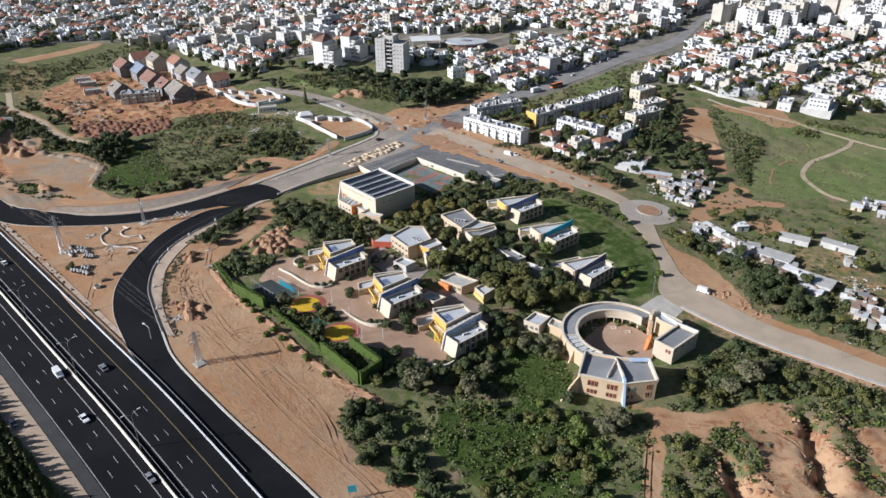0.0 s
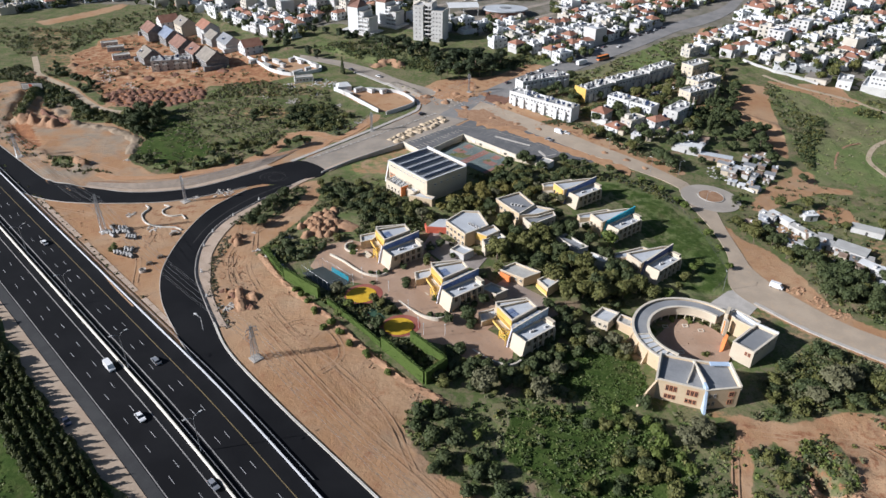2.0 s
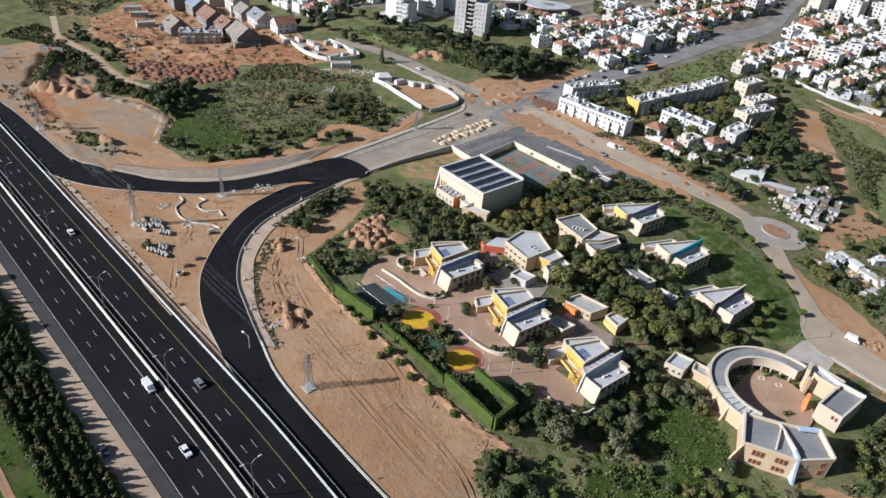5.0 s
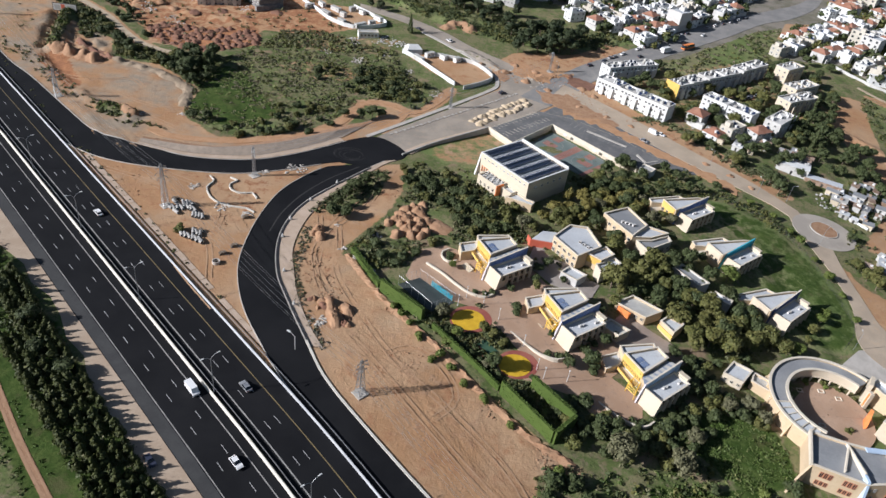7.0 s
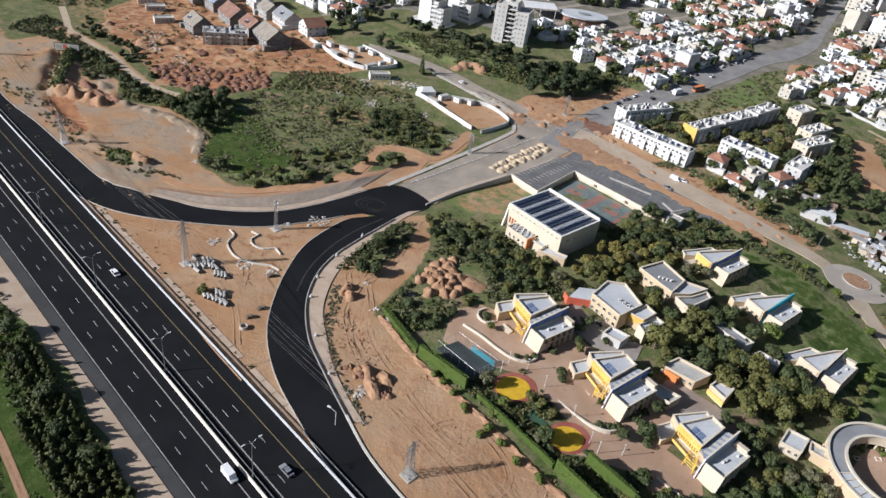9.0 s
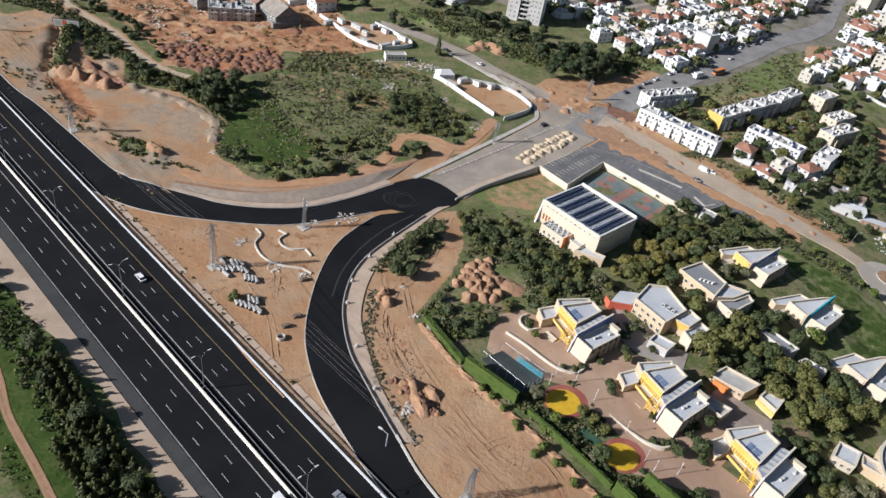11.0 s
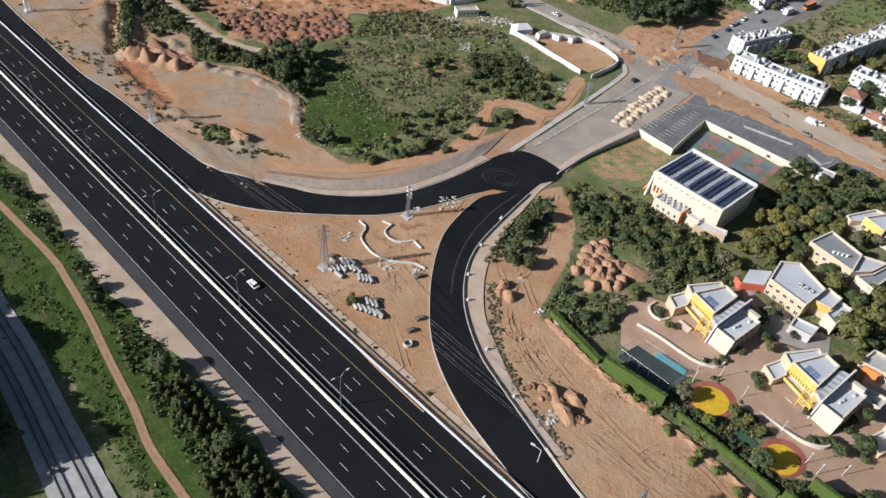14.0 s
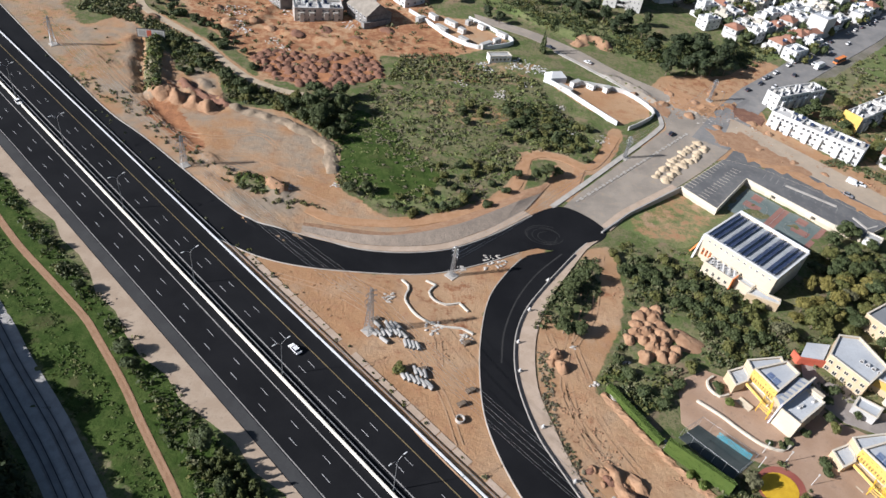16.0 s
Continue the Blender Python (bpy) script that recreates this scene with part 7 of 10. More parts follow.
wood("round", LEAF_DARK, "among sheds and apartments", [(76, 388, 3), (104, 392, 3), (116, 386, 3), (108, 366, 3), (134, 376, 3), (146, 380, 3.2), (70, 440, 2.8), (86, 430, 2.4), (112, 424, 2.8), (118, 436, 2.6), (126, 452, 2.6), (150, 474, 2.8), (158, 482, 3), (166, 496, 3), (156, 500, 3.2), (148, 508, 3.2), (164, 514, 3.4), (178, 508, 3),
                                                             (140, 502, 3), (130, 506, 2.6), (154, 452, 2.8), (160, 462, 2.8), (148, 430, 3), (142, 412, 3), (132, 404, 3), (110, 356, 2.6), (128, 376, 3), (98, 372, 3.2), (160, 346, 2.6), (116, 318, 2.4)])
wood("pine", PINE, "in a grove near the crossing", [(1, 487, 5.4), (-7, 493, 5.8), (-12, 481, 5.6), (-18, 475, 5.0), (-15, 501, 5.6), (-5, 503, 5.4), (-26, 483, 5), (-22, 493, 5), (7, 495, 5), (-4, 478, 5), (-30, 471, 4.4), (-34, 493, 4.4), (11, 502, 4.6), (-10, 473, 4.6), (4, 479, 4.6)])
wood("pine", PINE, "on the ridge below the town", [(-96, 548, 3.8), (-87, 544, 3.8), (-75, 534, 4), (-65, 534, 4), (-56, 528, 4), (-47, 522, 4), (-41, 526, 4), (-60, 538, 3.6), (-80, 540, 3.6), (-131, 564, 3), (-121, 560, 3.4), (-104, 554, 3.6), (-70, 529, 4), (-52, 514, 4), (-36, 512, 4.2), (-162, 533, 3.2), (-153, 536, 3.2), (-145, 531, 3.4), (-100, 540, 3.4), (-110, 552, 3.4), (-125, 512, 3.4), (-119, 508, 3), (-30, 530, 3.6)])
plants("round", LEAF_DARK, "on the edge of the green hollow", [(-199, 390, 4.2), (-201, 380, 3.8), (-195, 373, 3.2), (-182, 339, 3.2), (-176, 340, 2.6), (-164, 331, 2.6), (-117, 361, 2.6), (-104, 365, 2.8), (-109, 361, 2.6), (-100, 366, 2.6), (-206, 396, 3.4), (-208, 386, 3), (-240, 408, 3), (-247, 413, 3)])
plants("bush", LEAF_DARK, "in the green hollow", [(-118, 411, 3), (-117, 402, 3), (-112, 406, 2.8), (-108, 398, 2.8), (-100, 404, 2.6), (-96, 398, 2.4), (-88, 388, 2.4), (-86, 380, 2.2), (-122, 394, 2.6), (-130, 340, 2.4), (-122, 350, 2.4), (-150, 336, 2.2)])
wood("round", LEAF, "between the apartment blocks", [(94, 446, 4), (100, 444, 3.5), (105, 433, 4), (120, 466, 3), (54, 443, 3.6), (60, 456, 3.6), (62, 419, 2.8), (67, 423, 3), (62, 387, 3.2), (54, 381, 3), (75, 366, 3.2), (134, 495, 3), (110, 452, 3), (84, 452, 3)])
wood("round", LEAF_DARK, "behind the lane of shacks", [(85, 388, 4), (86, 379, 3.8), (95, 384, 3.8), (102, 374, 3.8), (129, 397, 3.8), (139, 429, 3.8), (137, 417, 3.8), (127, 387, 3.4), (89, 353, 4.4), (92, 347, 3.6), (88, 359, 3.8), (140, 388, 3.8), (150, 400, 3.4), (80, 372, 3), (112, 380, 3.4), (120, 400, 3.4), (66, 378, 2.8)])
plants("cypress", LEAF_DARK, "near the apartment blocks", [(118, 412, 1.3), (121, 414, 1.3), (131, 420, 1.4), (134, 409, 1.3), (125, 395, 1.4), (-96, 478, 1.3), (-97, 480, 1.2), (142, 440, 1.4)])
# the rows from 77 m outwards are unseen, added to cast shade over the railway
wood("pine", CONIFER, "beyond the railway, with unseen outer rows that shade it", [hwy(s, -67.5 - 1.4 * (s % 3)) + (4.6 + 0.3 * (s % 4),) for s in range(-150, 4, 3)] + [hwy(s, -77 - 2.2 * (s % 3)) + (6.4,) for s in range(-160, 3, 4)] + [hwy(s, -92 - 2.2 * (s % 3)) + (8.5,) for s in range(-160, 3, 5)] + [hwy(s, -72 - 1.5 * (s % 4)) + (4.4,) for s in range(34, 120, 4)])
plants("round", LEAF_DARK, "between motorway and railway", [hwy(s, n) + (q,) for s, n, q in ((-34, -28.5, 2.6), (-26, -30, 2.8), (6, -27.5, 3.2), (20, -30, 2.6), (38, -28, 3.0), (-64, -27.5, 2.4), (-88, -27, 2.2), (52, -31, 2.6), (64, -28, 2.6))])
plant("bush", LEAF, -158, 255.5, 2.3, "on bare earth beside stacked pipes")


CIRCLES = tuple([(x + q * math.cos(a), y + q * math.sin(a)) for a in np.linspace(0, math.tau, 20, endpoint=False)] for x, y, q in ((-53, 228, 7.6), (-37.8, 211.2, 7.4)))
WING_PLOTS = CIRCLES + tuple(
    [tuple(Vector((x, y)) + Matrix.Rotation(radians(a), 2) @ Vector(p)) for p in ((-4, -9), (24, -9), (25, 18), (0, 20))] for x, y, a in ((-51.5, 247.5, 38), (-27.7, 223.2, 38), (-2.8, 203, 40))) + tuple(
    [tuple(Vector((x, y)) + Matrix.Rotation(radians(a), 2) @ Vector(p)) for p in ((2, -9), (26, -9), (26, 3), (16, 12), (0, 15))] for x, y, a in ((28.9, 302.3, 39), (42.5, 277.2, 39.6), (53.6, 249.7, 42)))
SCHOOL_PLOTS = WING_PLOTS + (
    [(-34, 275), (-24, 273), (-15, 260), (-6, 254), (5, 264), (-7, 285), (-30, 284)], [(-3, 295), (8, 278), (13, 271), (27, 283), (18, 292), (10, 304)],
    [(-4, 246), (8, 236), (17, 231), (23, 239), (5, 253)], [(21, 272), (31, 258), (41, 250), (45, 255), (28, 276)], [(29, 221), (46, 213), (49, 221), (36, 229)],
    [(65 + 24 * math.cos(a), 213 + 24 * math.sin(a)) for a in np.linspace(0, math.tau, 24, endpoint=False)], [(46, 200), (46, 184), (62, 178), (76, 181), (75, 196)],
    [(-8, 234), (3, 246), (18, 232), (22, 226), (12, 219), (2, 222)], [(-76, 246), (-74, 262), (-63, 267), (-33, 262), (-12, 246), (0, 237), (-7, 213), (-21, 203), (-36, 206), (-52, 234), (-62, 232)])


def grove(kind, where, poly, count, r0, r1, mats, seed, holes=SCHOOL_PLOTS, gap=0.62, name=None):
    """Trees or bushes scattered closely over a stretch of the plan, none on a building plot."""
    r = random.Random(seed)
    P = np.array(poly)
    done = []
    for _ in range(count * 60):
        if len(done) >= count:
            break
        x, y, q = r.uniform(P[:, 0].min(), P[:, 0].max()), r.uniform(P[:, 1].min(), P[:, 1].max()), r.uniform(r0, r1)
        X, Y = np.array([x]), np.array([y])
        if not inside(poly, X, Y)[0] or any(inside(h, X, Y)[0] for h in holes) or any(math.hypot(x - a, y - b) < gap * (q + c) for a, b, c in done):
            continue
        done.append((x, y, q))
    if name is None:
        for x, y, q in done:
            plant(kind, r.choice(mats), x, y, q, where)
        return
    m = Mesh()
    for x, y, q in done:
        joined(m, kind, r.choice(mats), x, y, q, r)
    tagged(thing(name, "close growth of dark and olive foliage " + where, "thicket", mesh=m.data(name)), kind="stuff")


plant("round", LEAF_DARK, -45.6, 208.4, 2.9, "beside a play circle")
grove("round", "between the school buildings", [(-10, 262), (4, 250), (22, 238), (30, 232), (50, 236), (62, 246), (54, 256), (46, 262), (40, 274), (34, 284), (24, 282), (12, 272), (2, 278), (-2, 268)], 24, 2.6, 4.8, [LEAF, LEAF_DARK, LEAF, LEAF_DARK], 51, gap=0.7)
grove("round", "behind the school's classrooms", [(-36, 288), (-26, 274), (-8, 284), (0, 296), (12, 304), (30, 300), (34, 316), (26, 332), (6, 334), (-10, 318), (-4, 310), (-14, 296), (-24, 294)], 34, 2.2, 3.6, [LEAF_DARK, LEAF, LEAF, LEAF_GREY], 52, name="wood")
grove("bush", "in dark bushes below the school", [(-30, 196), (-16, 204), (-10, 198), (-4, 192), (8, 196), (16, 206), (28, 212), (38, 212), (44, 200), (30, 206), (18, 194), (12, 182), (-4, 184), (-14, 180), (-26, 186)], 44, 1.8, 3.2, [LEAF_DARK, LEAF_DARK, LEAF], 53)
grove("bush", "beside the round school", [(24, 228), (34, 230), (44, 236), (40, 226), (28, 216), (36, 212), (42, 208), (40, 200), (30, 208), (20, 214), (18, 222)], 16, 1.8, 2.8, [LEAF_DARK, LEAF], 54)
grove("bush", "on the waste ground north of the school", [(-88, 316), (-66, 318), (-44, 300), (-30, 290), (-34, 278), (-50, 272), (-62, 290), (-80, 300)], 30, 1.8, 3.2, [LEAF_DARK, LEAF], 55, gap=0.7, name="thicket")
grove("bush", "in thickets of the hollow", [(-144, 418), (-124, 425), (-99, 411), (-76, 404), (-79, 383), (-103, 381), (-121, 380), (-140, 402)], 24, 1.8, 3.2, [LEAF, LEAF, LEAF_DARK], 56, holes=(ribbon_poly(LOOP_TRACK[0], 8),), name="thicket")
grove("bush", "along the hollow's lower edge", [(-173, 342), (-154, 341), (-152, 364), (-121, 373), (-114, 360), (-132, 346), (-140, 332), (-157, 327), (-170, 329)], 20, 1.6, 2.8, [LEAF_DARK, LEAF, LEAF], 57, holes=(ribbon_poly(LOOP_TRACK[0], 8),), name="thicket")
grove("bush", "on the bank above the hollow", RIDGE_GREEN, 44, 1.8, 3.4, [LEAF_DARK, LEAF_DARK, LEAF], 58, holes=(ribbon_poly(WEST_TRACK, 8),), name="thicket")
grove("bush", "beside a track above the building site", [(-308, 506), (-290, 486), (-264, 466), (-246, 446), (-236, 426), (-248, 432), (-266, 454), (-288, 474), (-304, 486)], 20, 1.8, 3.2, [LEAF_DARK], 73, holes=(ribbon_poly(WEST_TRACK, 7),), name="thicket")
grove("round", "at the hollow's west end", [(-212, 408), (-194, 410), (-186, 388), (-195, 377), (-206, 387)], 8, 3.2, 4.4, [LEAF_DARK], 59, holes=())
grove("bush", "south of the round school", [(26, 178), (44, 182), (48, 170), (56, 166), (52, 150), (44, 132), (34, 140), (24, 152), (28, 166)], 22, 1.8, 3.4, [LEAF_DARK, LEAF, LEAF_BRIGHT], 60, name="thicket")
grove("bush", "on the slope east of the round school", [(80, 180), (92, 200), (110, 215), (126, 200), (148, 182), (136, 178), (118, 186), (98, 178)], 26, 2.0, 3.8, [LEAF_DARK, LEAF], 61, name="thicket")
grove("bush", "between the diggings", DIG_GREEN, 12, 1.6, 2.8, [LEAF_DARK, LEAF], 62, holes=(), name="thicket")
grove("round", "beside the shacks and the lane", [(108, 302), (120, 292), (140, 278), (158, 262), (166, 230), (158, 216), (140, 226), (128, 240), (126, 264), (120, 284)], 17, 2.2, 3.8, [LEAF_DARK, LEAF], 63, holes=(), name="wood")


# ---- scrub and rough grass ----
TRACK_GAP, LOOP_GAP = ribbon_poly(WEST_TRACK, 7), ribbon_poly(LOOP_TRACK[0], 6)


def shrub_field(name, label, poly, count, mats, r0, r1, seed, holes=(), flat=0.75, leaf=0.235, per=19, drifts=True):
    """Low shrubs scattered over a stretch of the plan, uneven and in drifts."""
    r = np.random.RandomState(seed)
    P = np.array(poly)
    X = r.uniform(P[:, 0].min(), P[:, 0].max(), count * 12)
    Y = r.uniform(P[:, 1].min(), P[:, 1].max(), count * 12)
    ok = inside(poly, X, Y)
    for hole in (*holes, TRACK_GAP, LOOP_GAP):
        ok &= ~inside(hole, X, Y)
    drift = noise_grid(X, Y, seed + 40, 14.0)
    if drifts:
        ok &= drift > r.uniform(-1.1, 0.5, len(X))
    X, Y = X[ok][:count], Y[ok][:count]
    m = Mesh()
    pick = r.randint(0, len(mats), len(X))
    for k, mat in enumerate(mats):
        i = pick == k
        n = int(i.sum())
        if not n:
            continue
        rad = r.uniform(r0, r1, n) * r.uniform(0.7, 1.1, n)
        base = np.c_[X[i], Y[i], height(X[i], Y[i]) + rad * flat * 0.35]
        q = per
        d = r.normal(size=(n, q, 3))
        d[..., 2] = np.abs(d[..., 2]) - 0.25
        d /= np.linalg.norm(d, axis=2)[..., None]
        lump = 1 + 0.35 * np.sin(3 * np.arctan2(d[..., 1], d[..., 0]) + r.uniform(0, 6, (n, 1)))
        c = base[:, None] + d * rad[:, None, None] * np.array((1, 1, flat)) * (lump * r.uniform(0.55, 1.1, (n, q)))[..., None]
        nr = d + r.normal(0, 0.36, d.shape)
        nr /= np.linalg.norm(nr, axis=2)[..., None]
        a = np.cross(nr, r.normal(size=d.shape))
        a /= np.linalg.norm(a, axis=2)[..., None]
        b = np.cross(nr, a)
        s = (leaf * (0.6 + 0.5 * rad))[:, None, None] * r.uniform(0.6, 1.5, (n, q, 1))
        add_quads(m, c.reshape(-1, 3), (a * s).reshape(-1, 3), (b * s * 0.7).reshape(-1, 3), mat)
    tagged(thing(name, label, "scrub", mesh=m.data(name)), kind="stuff")


HOLLOW = [(-202, 387), (-196, 405), (-177, 428), (-145, 437), (-118, 437), (-98, 428), (-80, 408), (-72, 404), (-80, 384), (-93, 382), (-110, 382), (-118, 366), (-126, 346), (-142, 335), (-154, 329), (-168, 330), (-187, 343)]
shrub_field("scrub", "grey-green scrub filling a hollow beside the junction", HOLLOW, 420, [SHRUB, SHRUB, LEAF_GREY, GRASSY, LEAF], 0.5, 1.7, 11, holes=([(-196, 388), (-186, 350), (-170, 336), (-156, 342), (-150, 360), (-168, 385)],), flat=0.5)
shrub_field("scrub", "brownish scrub above the hollow", [(-190, 412), (-176, 434), (-171, 460), (-147, 464), (-120, 452), (-100, 448), (-98, 430), (-118, 439), (-145, 439), (-178, 430)], 520, [SHRUB, LEAF_GREY, LEAF, GRASSY], 0.6, 1.7, 37)
shrub_field("rough_grass", "pale rough grass in the hollow", HOLLOW, 2400, [GRASSY, GRASSY, SHRUB, SHRUB_BROWN], 0.5, 1.3, 33, flat=0.16, per=14)
shrub_field("scrub", "dark shrubs between motorway and dirt track", [hwy(-210, -23.5), hwy(170, -24.5), hwy(170, -38.5), hwy(60, -37.5), hwy(-30, -34), hwy(-90, -29), hwy(-210, -28)], 2600, [LEAF_DARK, LEAF_DARK, LEAF_DARK, LEAF, SHRUB], 0.7, 1.7, 12, flat=0.9, per=16, leaf=0.22, holes=(ribbon_poly(LEFT_TRACK, 6),))
YOUNG = leaves("young_conifer_needles", (0.028, 0.04, 0.011), (0.066, 0.075, 0.021), (0.085, 0.078, 0.023))


def young_tree_mesh(seed):
    """A young conical tree, dense to the ground."""
    r = np.random.RandomState(seed)
    m = Mesh()
    lobes = [((r.normal(0, 0.12), r.normal(0, 0.12), 0.5 + 0.62 * k), (1.25 - 0.24 * k, 1.25 - 0.24 * k, 0.62)) for k in range(5)]
    add_quads(m, *sprays(lobes, 46, 0.2, r), YOUNG)
    for c, rad in lobes:
        m.add((np.array(c) + ICO_V * np.array(rad) * 0.84).tolist(), ICO_F, YOUNG)
    return m.data("crown")


YOUNG_CROWNS = [young_tree_mesh(300 + k) for k in range(4)]
YOUNG_STEM = Mesh()
YOUNG_STEM.tube([(0, 0, -0.3), (0, 0, 1.2), (0, 0, 3.0)], [0.1, 0.08, 0.03], BARK, 6)
YOUNG_STEM = fixed_normals(YOUNG_STEM.data("trunk"))
YR = random.Random(31)
far_young = []
for i in range(60):
    for j in range(5):
        s, n = 12 + 3.1 * i + YR.uniform(-0.4, 0.4), -25.2 - 2.9 * j + YR.uniform(-0.4, 0.4)
        if YR.random() < 0.06 or (j > 2 and s < 40):
            continue
        x, y = hwy(s, n)
        k = YR.uniform(0.95, 1.5)
        if s > 88:
            far_young.append((x, y, k))
            continue
        t = thing("tree", "young conical tree in a planted row", "tree", pose(x, y, H(x, y) - 0.1, 0, 0, YR.uniform(0, 360)) @ Matrix.Diagonal((k, k, k * YR.uniform(0.85, 1.15), 1)), "rows of young trees")
        part("trunk", YOUNG_STEM, t)
        part("crown", YOUNG_CROWNS[YR.randrange(4)], t)
m = Mesh()
for x, y, k in far_young:
    me = YOUNG_CROWNS[int(x) % 4]
    m.add([(x + k * v.co.x, y + k * v.co.y, H(x, y) - 0.1 + k * v.co.z) for v in me.vertices], [tuple(f.vertices) for f in me.polygons], YOUNG)
tagged(thing("young_trees", "planted rows of young conical trees", "trees", mesh=m.data("young_trees")), kind="stuff")
shrub_field("rough_grass", "bright rough grass on the railway bank", [hwy(-200, -33), hwy(-30, -37), hwy(60, -41), hwy(190, -43), hwy(190, -54), hwy(0, -49), hwy(-200, -45)], 4600, [LUSH, LUSH, GRASSY, LUSH_DARK], 0.4, 1.1, 14, flat=0.2, per=10, leaf=0.2, holes=(ribbon_poly(LEFT_TRACK, 4.5),))
SOUTH = [(-33, 178), (-14, 177), (0, 190), (14, 202), (30, 214), (44, 200), (46, 186), (40, 182), (70, 172), (66, 162), (58, 141), (46, 108), (-4, 112), (-3, 128), (-8, 143), (-29, 157), (-34, 167)]
shrub_field("scrub", "green scrub and brambles south of the school", SOUTH, 300, [SHRUB, LEAF_DARK, LEAF_DARK, LEAF], 0.6, 2.0, 15, holes=(RING_LAWN,))
for lawn, k in ((RING_LAWN, 420), (LOW_MEADOW, 520)):
    shrub_field("rough_grass", "lush green grass below the round school", lawn, k, [LUSH_DARK, LUSH_DARK, LUSH], 0.5, 1.2, 80 + k, flat=0.18, per=10, drifts=False)
shrub_field("rough_grass", "rough grass and weeds south of the school", SOUTH, 1500, [LUSH_DARK, LUSH_DARK, GRASSY], 0.4, 1.1, 16, flat=0.16, per=12)
shrub_field("scrub", "dark green scrub below the round school", [(74, 178), (84, 196), (98, 206), (112, 216), (150, 186), (148, 174), (128, 184), (106, 184), (86, 176)], 700, [LEAF_DARK, SHRUB, LEAF], 0.7, 1.9, 17)
shrub_field("scrub", "patches of scrub on reddish diggings", DIGGINGS, 160, [LEAF, SHRUB], 0.4, 1.3, 18)
for green, k in ((DIG_GREEN, 260), (DIG_GREEN_2, 200), (DIG_GREEN_3, 110), (RIDGE_GREEN, 420), (BILL_GREEN, 210), (SCRUB_PATCH, 50)):
    shrub_field("scrub", "green scrub on banks of bare earth", green, k, [LEAF_DARK, LEAF, LEAF_BRIGHT, SHRUB], 0.6, 1.7, 34 + k)
shrub_field("scrub", "dense scrub north of the school", [(-80, 326), (-50, 324), (-36, 300), (-24, 286), (-30, 276), (-50, 268), (-64, 270), (-74, 264), (-78, 250), (-90, 248), (-98, 258), (-90, 272), (-85, 284), (-81, 300)], 800, [LEAF_DARK, SHRUB, LEAF], 0.6, 1.6, 19,
            holes=([(-88, 268), (-86, 284), (-78, 295), (-62, 286), (-60, 276), (-72, 266)],))
shrub_field("scrub", "weeds beside the tan footway", [(-117, 277), (-108, 278), (-98, 287), (-92, 297), (-89, 312), (-94, 318), (-103, 305), (-112, 290)], 220, [LEAF_DARK, SHRUB], 0.5, 1.3, 20)
shrub_field("scrub", "weeds on the sandy strip's edge", [(-116, 268), (-112, 268), (-112, 240), (-104, 222), (-96, 206), (-99, 206), (-110, 226), (-116, 245)], 260, [SHRUB, SHRUB_BROWN, SHRUB_BROWN], 0.25, 0.65, 21, flat=0.4)
shrub_field("scrub", "dark undergrowth beside the lane and shacks", [(105, 303), (116, 303), (150, 270), (162, 246), (172, 214), (160, 210), (129, 238), (126, 262), (120, 283)], 430, [LEAF_DARK, SHRUB, LEAF], 0.7, 1.9, 22)
shrub_field("scrub", "dark green scrub beside a dirt track", [(-304, 462), (-278, 438), (-254, 424), (-242, 397), (-214, 397), (-206, 402), (-232, 412), (-252, 436), (-275, 458), (-300, 482), (-330, 500), (-340, 470)], 800, [LEAF_DARK, LEAF, SHRUB], 0.8, 2.0, 23)
shrub_field("scrub", "green bank of scrub below the ridge", VERGE_GREEN, 900, [LEAF_DARK, LEAF, LEAF_DARK], 0.9, 2.4, 24)
shrub_field("scrub", "olive scrub between the town road and apartments", ROAD_GREEN, 420, [SHRUB, LEAF, LEAF_DARK, SHRUB_BROWN], 0.6, 1.8, 47)
shrub_field("thicket", "dark bushes at the hollow's edge by the contractor's yard", [(-122, 424), (-94, 424), (-80, 396), (-95, 384), (-112, 396)], 260, [LEAF_DARK, LEAF_DARK, LEAF], 0.9, 2.2, 48)
shrub_field("scrub", "bushy ditch through the meadow", [(169, 362), (173, 361), (182, 388), (198, 411), (204, 426), (194, 440), (194, 461), (190, 478), (181, 464), (178, 432), (178, 408), (172, 388)], 420, [LEAF, LEAF_DARK, SHRUB], 0.6, 1.7, 25)
shrub_field("thicket", "dark bushes along a meadow ditch", [(172, 360), (176, 372), (184, 387), (199, 410), (205, 427), (199, 431), (192, 415), (179, 393), (171, 375)], 170, [LEAF_DARK, LEAF_DARK, LEAF], 1.1, 2.5, 49)
shrub_field("thicket", "dark bushes along the meadow path", [(231, 440), (246, 437), (251, 446), (238, 447)], 60, [LEAF_DARK, LEAF], 0.9, 2.2, 44)
shrub_field("thicket", "dark bushes below the town houses", [(246, 463), (258, 461), (276, 454), (300, 440), (298, 434), (262, 450), (247, 457)], 110, [LEAF_DARK, LEAF], 0.9, 2.2, 45)
shrub_field("rough_grass", "tufts of rough grass on the meadow", MEADOW, 1700, [GRASSY, SHRUB, GRASSY, SHRUB_BROWN], 0.4, 1.2, 46, flat=0.16, per=9)
shrub_field("scrub", "scattered bushes on the meadow and shack plots", [(165, 340), (232, 326), (330, 330), (300, 260), (200, 210), (165, 250), (150, 300)], 330, [SHRUB, LEAF, LEAF_DARK], 0.6, 1.7, 26)
